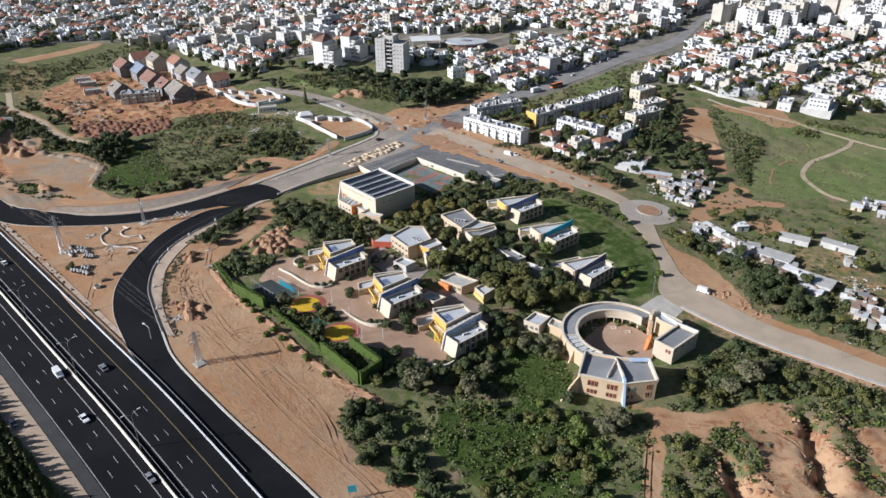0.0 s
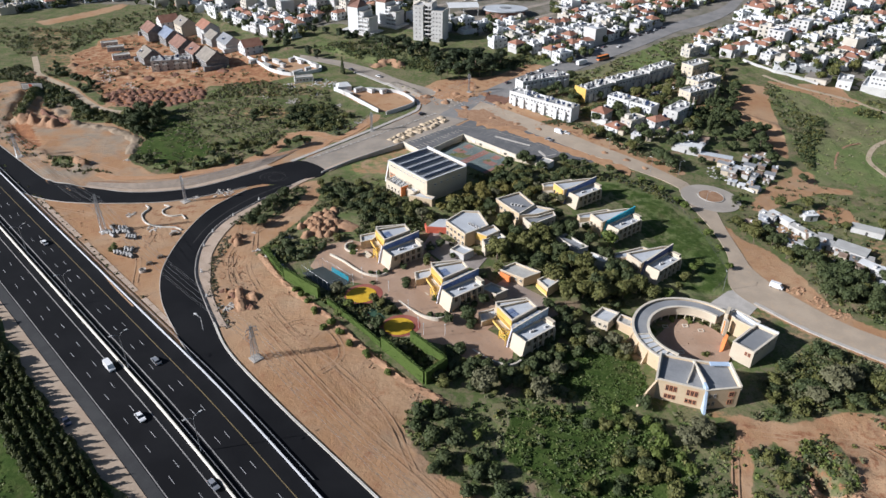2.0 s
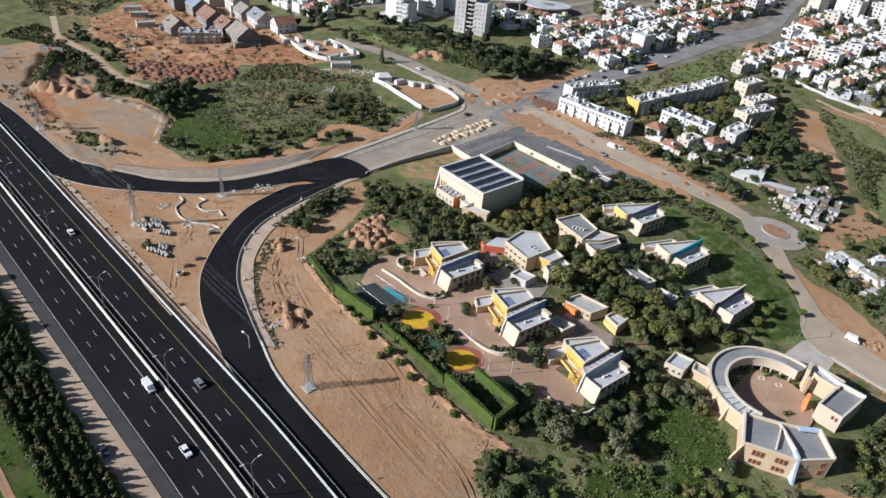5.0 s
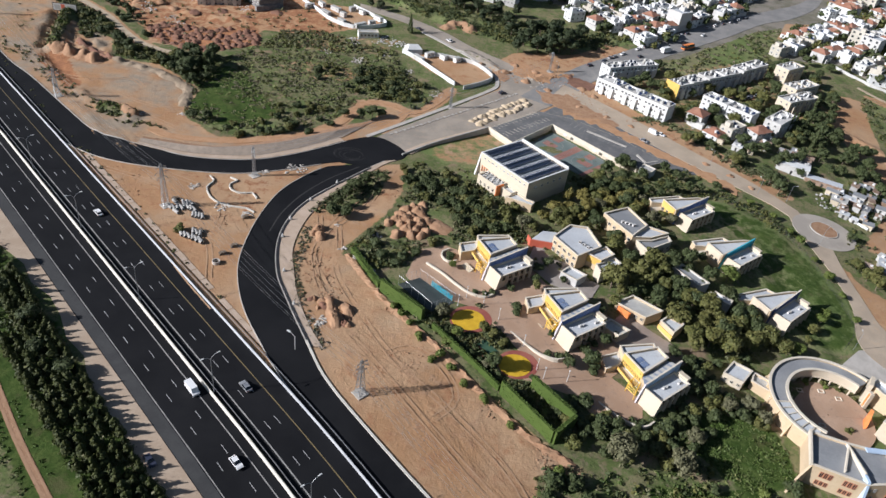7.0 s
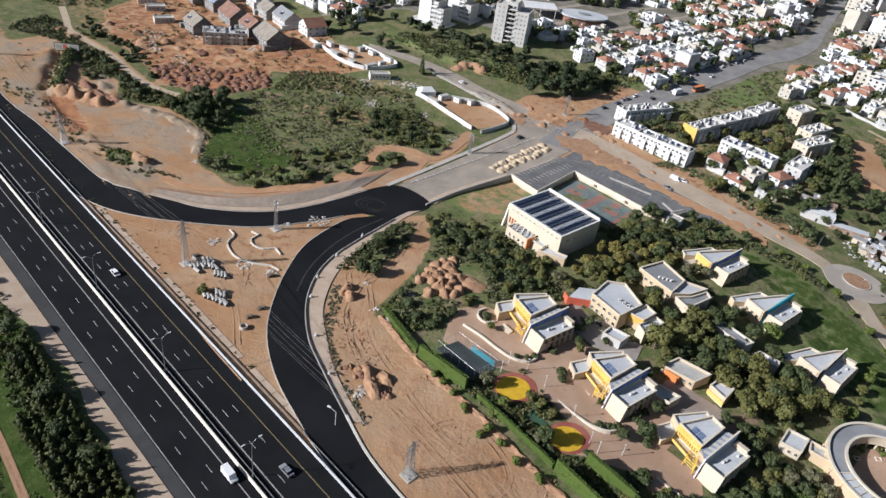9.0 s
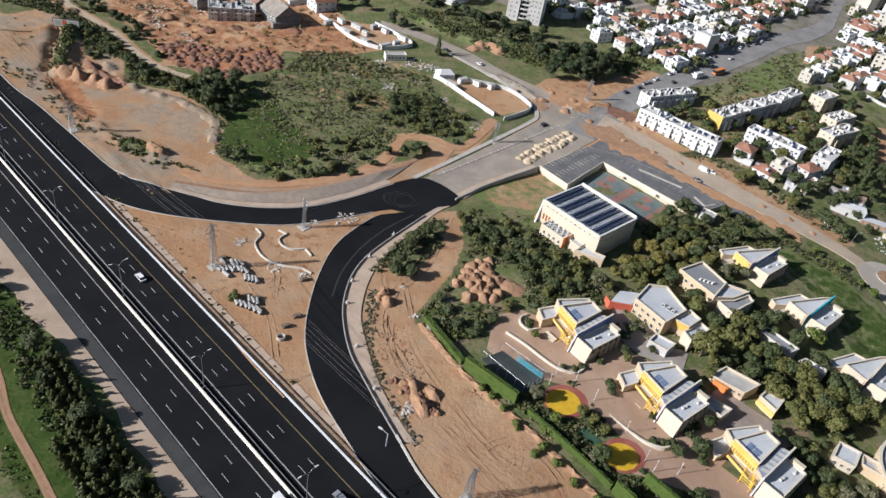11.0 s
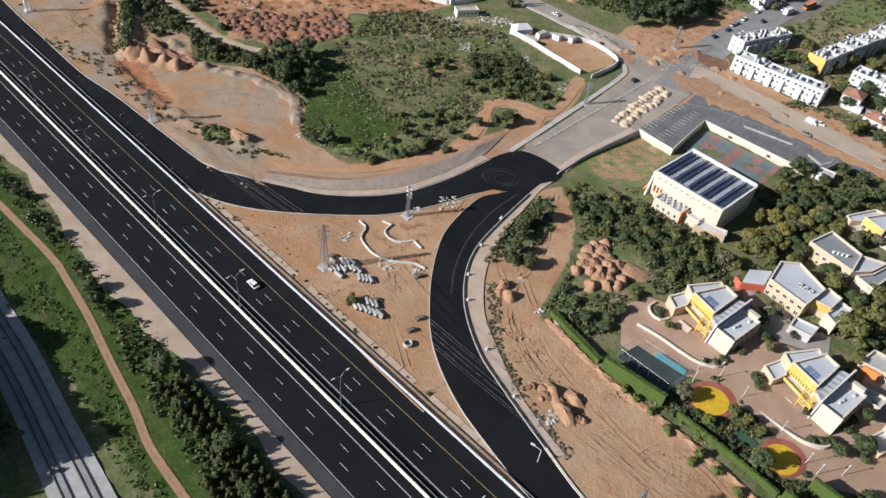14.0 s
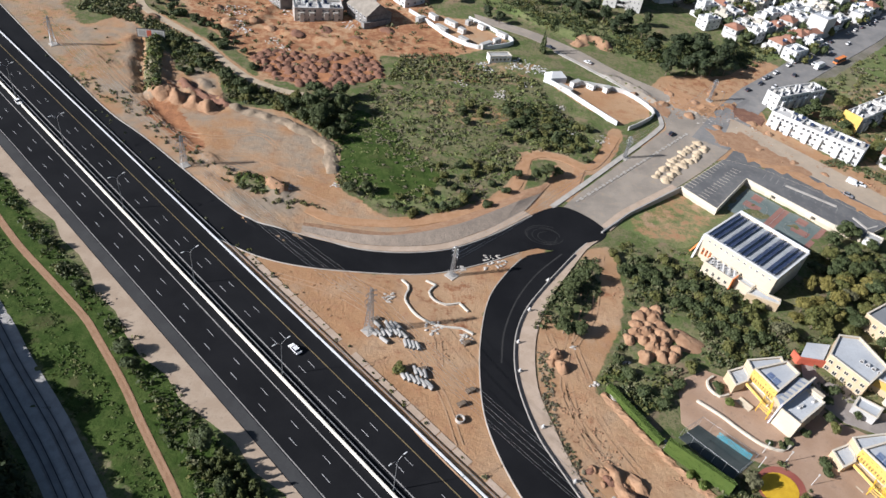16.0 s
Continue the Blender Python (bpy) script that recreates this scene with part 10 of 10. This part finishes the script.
rubble("rubble", "scattered pale debris on rough ground", [(-255, 470, 6, 36), (-262, 492, 8, 44), (-232, 500, 8, 36), (-200, 488, 6, 26), (-110, 462, 8, 60), (-100, 458, 6, 46), (-128, 455, 6, 40), (-88, 406, 5, 24), (118, 348, 8, 60), (136, 352, 10, 90), (132, 294, 8, 60), (150, 272, 6, 50), (172, 236, 8, 80), (180, 256, 8, 50), (92, 392, 8, 50), (112, 384, 7, 40), (66, 404, 5, 30)], 8, OFF_WHITE, 0.3, 1.0)
rubble("rubble", "broken clods and lumps at the dug-up crossing", [(-22, 444, 9, 90), (-6, 436, 9, 90), (4, 418, 8, 70), (-32, 434, 7, 50), (12, 404, 7, 50), (-14, 412, 6, 40), (30, 400, 4, 24), (48, 388, 4, 24)], 12, EARTH, 0.25, 0.9)
rubble("rubble", "grey broken concrete at the dug-up crossing", [(-18, 430, 8, 40), (0, 428, 8, 40), (-30, 446, 6, 24), (10, 412, 5, 20)], 13, CONCRETE, 0.25, 0.8)
# low ridge of pushed-up earth along the sandy strip
m = Mesh()
ridge = even(spline([(-98, 254), (-90, 243), (-82, 232), (-70, 220), (-59, 209), (-46, 195), (-34, 185), (-22, 178)]), 90)
rr = np.random.RandomState(2)
tn = np.gradient(ridge, axis=0)
tn = np.c_[-tn[:, 1], tn[:, 0]] / np.linalg.norm(tn, axis=1)[:, None]
vs = []
for p, t in zip(ridge, tn):
    for o, z in ((-1.6, -0.2), (-0.6, 0.5), (0.2, 0.9), (0.9, 0.5), (1.7, -0.2)):
        q = p + t * (o + rr.normal(0, 0.2))
        vs.append((*q, H(*q) + z * rr.uniform(0.4, 1.3)))
m.add(vs, [(5 * i + k, 5 * i + k + 1, 5 * i + k + 6, 5 * i + k + 5) for i in range(89) for k in range(4)], EARTH)
thing("earth_ridge", "low ridge of pushed-up orange earth along the hedge", "earth bank", mesh=m)


# ---- things on the triangle of bare earth ----
def low_kerb(pts, label):
    m = Mesh()
    p = spline(pts, 1.5)
    m.wall(p, 0.5, -0.3, 0.6, BARRIER)
    thing("low_wall", label, "low wall", group="curved concrete walls", mesh=m)


low_kerb([(-159.5, 293.5), (-157.2, 291), (-157, 289)], "short pale concrete wall on bare earth")
low_kerb([(-157, 289), (-158, 285), (-155.5, 280), (-152, 276.5), (-146.5, 274.3), (-139.5, 274.2)], "long curved pale concrete wall on bare earth")
low_kerb([(-139.5, 274.2), (-136, 272.3)], "short pale concrete wall on bare earth")
low_kerb([(-151.5, 294.3), (-148.2, 292.6)], "short pale concrete wall on bare earth")
low_kerb([(-148.2, 292.6), (-150.3, 289), (-148.5, 285.5), (-144.5, 284), (-140.2, 285.2)], "curved pale concrete wall on bare earth")
low_kerb([(-140.2, 285.2), (-137.5, 281.8)], "short pale concrete wall on bare earth")


def pipe_mesh():
    m = Mesh()
    n, L = 12, 3.1
    vs = []
    for r, x in ((0.62, -L / 2), (0.62, L / 2), (0.48, L / 2), (0.48, -L / 2)):
        vs += [(x, r * math.cos(k * math.tau / n), 0.62 + r * math.sin(k * math.tau / n)) for k in range(n)]
    m.add(vs, [(q * n + k, q * n + (k + 1) % n, (q + 1) % 4 * n + (k + 1) % n, (q + 1) % 4 * n + k) for q in range(4) for k in range(n)], GREY_WALL)
    return fixed_normals(m.data("pipe"))


PIPE = pipe_mesh()
for (x0, y0), (dx, dy), n, a in (((-166.5, 268.5), (1.5, 0.15), 4, 130), ((-165.5, 272), (1.5, 0.1), 5, 130), ((-161.5, 270.5), (1.45, -0.6), 5, 125), ((-156.5, 265.5), (1.2, -0.2), 4, 125), ((-163, 266), (1.5, 0), 3, 130),
                                 ((-156.5, 253.2), (1.5, -0.45), 6, 125), ((-150.5, 251), (1.5, -0.7), 3, 125), ((-153, 255.4), (1.4, -0.5), 3, 125)):
    for k in range(n):
        if HR.random() < 0.3:
            continue
        thing("concrete_pipe", "grey concrete drain pipe lying on bare earth", "pipe", pose(x0 + dx * k, y0 + dy * k, H(x0, y0) + 0.02, 0, 0, a + HR.uniform(-22, 22)), "stacked drain pipes", mesh=PIPE)
for x, y, c in ((-166.5, 274.5, DARK_METAL), (-151, 256.5, DARK_METAL), (-137, 250.5, DARK_METAL), (-139.5, 245.5, DARK_METAL), (-138, 268.5, DARK_METAL)):
    t = thing("cable_drum", "dark timber pallet stack on bare earth", "pallets", pose(x, y, H(x, y), 0, 0, 30))
    for k in range(4):
        m = Mesh()
        m.box(-1.3 + 0.2 * k, -0.9, 0.3 * k, 1.3 - 0.1 * k, 0.9 - 0.2 * k, 0.3 * k + 0.24, BARK)
        part("pallet", m, t)
drum = thing("manhole_ring", "pale concrete manhole ring on bare earth", "manhole ring", pose(-140, 240, H(-140, 240)))
m = Mesh()
m.wall([(1.2 * math.cos(a), 1.2 * math.sin(a)) for a in np.linspace(0, math.tau, 16, endpoint=False)], 0.25, 0, 1.1, CONCRETE, True)
part("ring", m, drum)


# ---- pylons and cables ----
def pylon(x, y, h, ang, arms, label, slim=1.0):
    """A lattice pylon: four legs drawn together, braces, and cross-arms."""
    p = thing("pylon", label, "pylon", pose(x, y, H(x, y), 0, 0, ang), "power pylons")
    b, t = 1.1 * slim, 0.28
    m = Mesh()
    m.box(-1.8, -1.8, -0.4, 1.8, 1.8, 0.25, CONCRETE)
    part("footing", m, p)
    for sx in (-1, 1):
        for sy in (-1, 1):
            m = Mesh()
            m.bar((sx * b, sy * b, 0.2), (sx * t, sy * t, h), 0.2, STEEL)
            part("leg", m, p)
    m = Mesh()
    n = int(h / 1.5)
    for k in range(n):
        z0, z1 = 0.3 + (h - 0.4) * k / n, 0.3 + (h - 0.4) * (k + 1) / n
        w0, w1 = b + (t - b) * z0 / h, b + (t - b) * z1 / h
        c0 = [(-w0, -w0), (w0, -w0), (w0, w0), (-w0, w0)]
        c1 = [(-w1, -w1), (w1, -w1), (w1, w1), (-w1, w1)]
        for q in range(4):
            m.bar((*c0[q], z0), (*c1[(q + 1) % 4], z1), 0.11, STEEL)
            m.bar((*c0[(q + 1) % 4], z0), (*c1[q], z1), 0.11, STEEL)
    part("bracing", m, p)
    for z, w in arms:
        m = Mesh()
        m.bar((-w, 0, z), (w, 0, z), 0.2, STEEL)
        m.bar((-w, 0, z), (0, 0, z + 0.9), 0.12, STEEL)
        m.bar((w, 0, z), (0, 0, z + 0.9), 0.12, STEEL)
        arm = part("cross_arm", m, p)
        for s in (-1, 1):
            m = Mesh()
            m.tube([(s * w, 0, z - 0.9), (s * w, 0, z - 0.1)], [0.07, 0.07], STEEL, 6)
            part("insulator", m, arm)


ARMS = ((0.92, 1.9), (0.8, 2.3), (0.68, 1.9))
LINE_A = [(-20, 128, 14), (-83.6, 190.8, 13.4), (-168, 269.4, 18), (-245.4, 344.2, 13.2), (-330, 428, 13.5)]
LINE_B = [(-143, 298.3, 13.2), (-67, 387, 11), (-11.6, 449.8, 12)]
for line, label in ((LINE_A, "grey steel lattice pylon on a concrete footing"), (LINE_B, "slim grey lattice power mast by the road")):
    for i, (x, y, h) in enumerate(line):
        q, r_ = line[max(0, i - 1)], line[min(len(line) - 1, i + 1)]
        a = math.degrees(math.atan2(r_[1] - q[1], r_[0] - q[0])) + 90
        pylon(x, y, h, a, [(h * k, w * (1 if line is LINE_A else 0.6)) for k, w in ARMS], label, 1 if line is LINE_A else 0.5)


def cables(line, label):
    ob = thing("power_line", label, "power line")
    for (x0, y0, h0), (x1, y1, h1) in zip(line, line[1:]):
        d = Vector((x1 - x0, y1 - y0, 0)).normalized()
        n = Vector((-d.y, d.x, 0))
        for k, w in ARMS:
            for s in (-1, 1):
                m = Mesh()
                w_ = w * (1 if line is LINE_A else 0.6)
                a = Vector((x0, y0, H(x0, y0) + h0 * k - 0.9)) + n * w_ * s
                b = Vector((x1, y1, H(x1, y1) + h1 * k - 0.9)) + n * w_ * s
                pts = [a.lerp(b, t) - Vector((0, 0, 4 * 3.0 * t * (1 - t))) for t in np.linspace(0, 1, 13)]
                m.sweep(pts, 0.07, STEEL)
                part("cable", m, ob)


cables(LINE_A, "sagging bare power cables across the slip roads")
cables(LINE_B, "sagging bare power cables along the road")


# ---- hoarding, signs and small things ----
board = thing("billboard", "white billboard on steel legs by the motorway", "billboard", pose(-291, 445, max(H(-297, 444), H(-285, 445)), 0, 0, 4))
m = Mesh()
m.box(-6.6, -0.2, 1.0, 6.6, 0.2, 5.4, DARK_METAL)
m.box(-6.3, -0.24, 1.3, 6.3, -0.2, 5.1, OFF_WHITE)
part("panel", m, board)
m = Mesh()
m.box(-2.0, -0.27, 1.6, 0.2, -0.244, 4.8, RED_WALL)
m.box(-5.6, -0.27, 1.8, -2.6, -0.244, 4.4, GREY_WALL)
for k in range(3):
    m.box(1.0, -0.27, 1.8 + k, 5.6, -0.244, 2.3 + k, GREY_WALL)
part("print", m, board, "faded red and grey printed shapes")
for x in (-5, 0, 5):
    m = Mesh()
    m.bar((x, 0.2, -3.5), (x, 0.2, 5.0), 0.4, DARK_METAL)
    part("leg", m, board)
sign = thing("sign_board", "teal sign board on two posts beside the slip road", "sign", pose(-25.5, 139, H(-25, 139), 0, 0, 8))
m = Mesh()
m.box(-1.2, -0.06, 2.6, 1.2, 0.06, 5.2, TURQUOISE)
part("panel", m, sign)
for x in (-0.9, 0.9):
    m = Mesh()
    m.bar((x, 0.12, -0.3), (x, 0.12, 5.0), 0.14, STEEL)
    part("post", m, sign)
for x, y in ((-109.7, 300.6), (-117.4, 285.2), (-122.0, 270.6), (-122.2, 259.2), (-117, 240), (-110, 224)):
    k = thing("road_lamp_base", "white-topped lamp base on the slip road's kerb", "lamp base", pose(x, y, H(x, y) + 0.28, 0, 0, 20), "lamp bases along the kerb")
    m = Mesh()
    m.box(-0.5, -0.5, 0, 0.5, 0.5, 0.35, CONCRETE)
    part("plinth", m, k)
    m = Mesh()
    m.tube([(0, 0, 0.35), (0, 0, 1.3)], [0.3, 0.22], WHITE)
    part("stub", m, k)
post = thing("street_lamp", "white lamp post leaning over the slip road's kerb", "street lamp", pose(-105.2, 204.6, H(-105, 204), 0, 0, 150))
m = Mesh()
m.bar((0, 0, 0.2), (0, 0, 5.4), 0.2, WHITE, 6)
part("pole", m, post)
m = Mesh()
m.bar((0, 0, 5.3), (2.0, 0, 6.0), 0.14, WHITE, 6)
part("arm", m, post)
m = Mesh()
m.box(1.8, -0.25, 5.9, 3.0, 0.25, 6.15, WHITE)
part("lamp_head", m, post)
for i, (x, y) in enumerate(((94, 341), (99, 311), (88, 247), (80, 342), (62, 362), (-8, 444), (130, 340), (146, 205))):
    k = thing("street_lamp", "slim grey street lamp beside the lane", "street lamp", pose(x, y, H(x, y), 0, 0, 40 * i), "lane street lamps")
    m = Mesh()
    m.bar((0, 0, -0.2), (0, 0, 8.0), 0.16, STEEL, 6)
    part("pole", m, k)
    m = Mesh()
    m.bar((0, 0, 7.9), (1.6, 0, 8.3), 0.1, STEEL, 6)
    m.box(1.4, -0.14, 8.2, 2.2, 0.14, 8.35, WHITE)
    part("lamp_head", m, k)


# ---- vehicles ----
def vehicle(x, y, ang, paint, label, kind="car", z=0.1, group=""):
    """A vehicle: body, glasshouse and four wheels."""
    L, W, h1, h2 = {"car": (4.4, 1.8, 0.85, 1.45), "van": (5.2, 2.0, 1.1, 2.3), "truck": (9.0, 2.5, 1.3, 3.4), "bus": (12.0, 2.5, 1.2, 3.1)}[kind]
    v = thing(kind, label, kind, pose(x, y, H(x, y) + z, 0, 0, ang), group)
    m = Mesh()
    prof = [(-L / 2, 0.35), (-L / 2 + 0.1, h1 - 0.05), (-L / 2 + 0.4, h1), (L / 2 - 0.5, h1 - 0.06), (L / 2, h1 - 0.25), (L / 2, 0.35)]
    n = len(prof)
    m.add([(u, -W / 2, z_) for u, z_ in prof] + [(u, W / 2, z_) for u, z_ in prof], [tuple(range(n)), tuple(range(2 * n - 1, n - 1, -1))] + [(i, n + i, n + (i + 1) % n, (i + 1) % n) for i in range(n)], paint)
    part("body", m, v)
    if kind == "car":
        b0, b1, t0, t1 = -L / 2 + 0.35, L / 2 - 1.25, -L / 2 + 0.95, L / 2 - 1.95
    elif kind == "truck":
        b0, b1, t0, t1 = L / 2 - 2.2, L / 2 - 0.1, L / 2 - 2.1, L / 2 - 0.3
    else:
        b0, b1, t0, t1 = -L / 2 + 0.05, L / 2 - 0.7, -L / 2 + 0.1, L / 2 - 1.2
    m = Mesh()
    i_ = 0.22 if kind == "car" else 0.08
    top = 2.6 if kind == "truck" else h2
    m.add([(b0, -W / 2 + 0.06, h1), (b1, -W / 2 + 0.06, h1), (b1, W / 2 - 0.06, h1), (b0, W / 2 - 0.06, h1), (t0, -W / 2 + i_, top - 0.06), (t1, -W / 2 + i_, top - 0.06), (t1, W / 2 - i_, top - 0.06), (t0, W / 2 - i_, top - 0.06)],
          [(0, 1, 5, 4), (1, 2, 6, 5), (2, 3, 7, 6), (3, 0, 4, 7)], GLASS if kind in ("car", "bus") else paint)
    part("glasshouse", m, v)
    m = Mesh()
    m.box(t0 - 0.03, -W / 2 + i_ - 0.03, top - 0.056, t1 + 0.03, W / 2 - i_ + 0.03, top, paint)
    part("roof", m, v)
    if kind == "truck":
        m = Mesh()
        m.box(-L / 2, -W / 2, h1 + 0.004, L / 2 - 2.4, W / 2, h2, WHITE)
        part("cargo_box", m, v)
    for u in (-L / 2 + 0.85, L / 2 - 0.85):
        for s in (-1, 1):
            m = Mesh()
            q = 0.33 if kind in ("car", "van") else 0.48
            c = [(u + q * math.cos(a), q + q * math.sin(a)) for a in np.linspace(0, math.tau, 10, endpoint=False)]
            y0, y1 = s * (W / 2 - 0.2), s * (W / 2 + 0.02)
            m.add([(p, y0, z_) for p, z_ in c] + [(p, y1, z_) for p, z_ in c], [tuple(range(10)), tuple(range(19, 9, -1))] + [(k, (k + 1) % 10, 10 + (k + 1) % 10, 10 + k) for k in range(10)], DARK_METAL)
            part("wheel", m, v)
    for s in (-1, 1):
        m = Mesh()
        m.box(L / 2 - 0.1, s * W * 0.36 - 0.18, h1 - 0.36, L / 2 + 0.015, s * W * 0.36 + 0.18, h1 - 0.24, COPING)
        part("headlight", m, v)
        m = Mesh()
        m.box(-L / 2 - 0.015, s * W * 0.38 - 0.14, h1 - 0.3, -L / 2 + 0.05, s * W * 0.38 + 0.14, h1 - 0.12, RED_WALL)
        part("tail_light", m, v)


CAR_WHITE = surface("white_car_paint", (0.78, 0.78, 0.78), (0.82, 0.82, 0.82), 0.5, 3, 0.3, spec=0.6)
CAR_SILVER = surface("silver_car_paint", (0.42, 0.43, 0.45), (0.46, 0.47, 0.49), 0.5, 3, 0.35, metal=0.5)
CAR_DARK = surface("dark_blue_car_paint", (0.03, 0.035, 0.06), (0.04, 0.045, 0.07), 0.5, 3, 0.3, spec=0.6)
SE, NW = math.degrees(math.atan2(HWY_D[1], HWY_D[0])), math.degrees(math.atan2(-HWY_D[1], -HWY_D[0]))
for x, y, a, paint, kind, lab in ((-128.8, 184.3, SE, CAR_WHITE, "van", "white"), (-110.5, 163.0, SE, CAR_WHITE, "car", "white"),
                                  (-82.9, 141.6, SE, CAR_SILVER, "car", "silver"), (-115.1, 187.6, NW, CAR_SILVER, "car", "silver"), 
                                  (-188.3, 259.1, NW, CAR_WHITE, "car", "white"), (-320.4, 374.3, SE, CAR_WHITE, "car", "white")):
    vehicle(x, y, a, paint, lab + (" van" if kind == "van" else " car") + " driving on the black motorway", kind, 0.13, "motorway cars")
vehicle(-131, 160.5, SE, CAR_DARK, "dark car parked on the sandy shoulder", "car", 0.05)
vehicle(110.5, 250.5, -38, CAR_WHITE, "white van on the dusty lane", "van", 0.22)
vehicle(38.7, 388.2, -40, CAR_WHITE, "white van parked beside the road", "van", 0.05)
vehicle(42.8, 387.6, -40, CAR_WHITE, "white car parked beside the road", "car", 0.05)
vehicle(32.1, 377.4, -40, CAR_SILVER, "silver car on the road past the car park", "car", 0.3)
vehicle(68.3, 504, 40, CAR_WHITE, "white truck on the town road", "truck", 0.22)
vehicle(85, 515, 40, ORANGE, "red and white bus on the town road", "bus", 0.22)
vehicle(29, 481.9, 40, CAR_SILVER, "silver car on the town road", "car", 0.22)
vehicle(14.1, 466, 40, CAR_DARK, "dark car on the town road", "car", 0.22)
vehicle(24, 475, 220, CAR_DARK, "dark car waiting on the town road", "car", 0.22)
vehicle(96, 482, 40, CAR_WHITE, "white car parked near apartments", "car", 0.05)
vehicle(-40, 412, 48, CAR_DARK, "dark car near the crossing", "car", 0.22)
vehicle(-72, 474, 140, CAR_WHITE, "white car on the grey road", "car", 0.2)
vehicle(-92, 486, 140, CAR_DARK, "dark car on the grey road", "car", 0.2)
for i in range(7):
    vehicle(103 + 3.0 * i, 448 + 2.3 * i, 130, (CAR_WHITE, CAR_SILVER, CAR_DARK)[i % 3], ("white", "silver", "dark")[i % 3] + " car parked between apartment blocks", "car", 0.05, "cars parked by the apartments")
for i in range(13):
    s = 0.06 + 0.075 * i
    vehicle(20 + 78 * s + (1.2 if i % 3 else 6.5), 474 + 76 * s - (0 if i % 3 else 5.5), 44 if i % 2 else 224, (CAR_WHITE, CAR_SILVER, CAR_WHITE, CAR_DARK)[i % 4], ("white", "silver", "white", "dark")[i % 4] + " car in a queue on the town road", "car", 0.22, "cars along the town road")
for i in range(6):
    vehicle(108 + 7.3 * i, 557 + 6.3 * i, 42, (CAR_SILVER, CAR_WHITE, CAR_DARK)[i % 3], ("silver", "white", "dark")[i % 3] + " car parked along the town road", "car", 0.22, "cars along the town road")
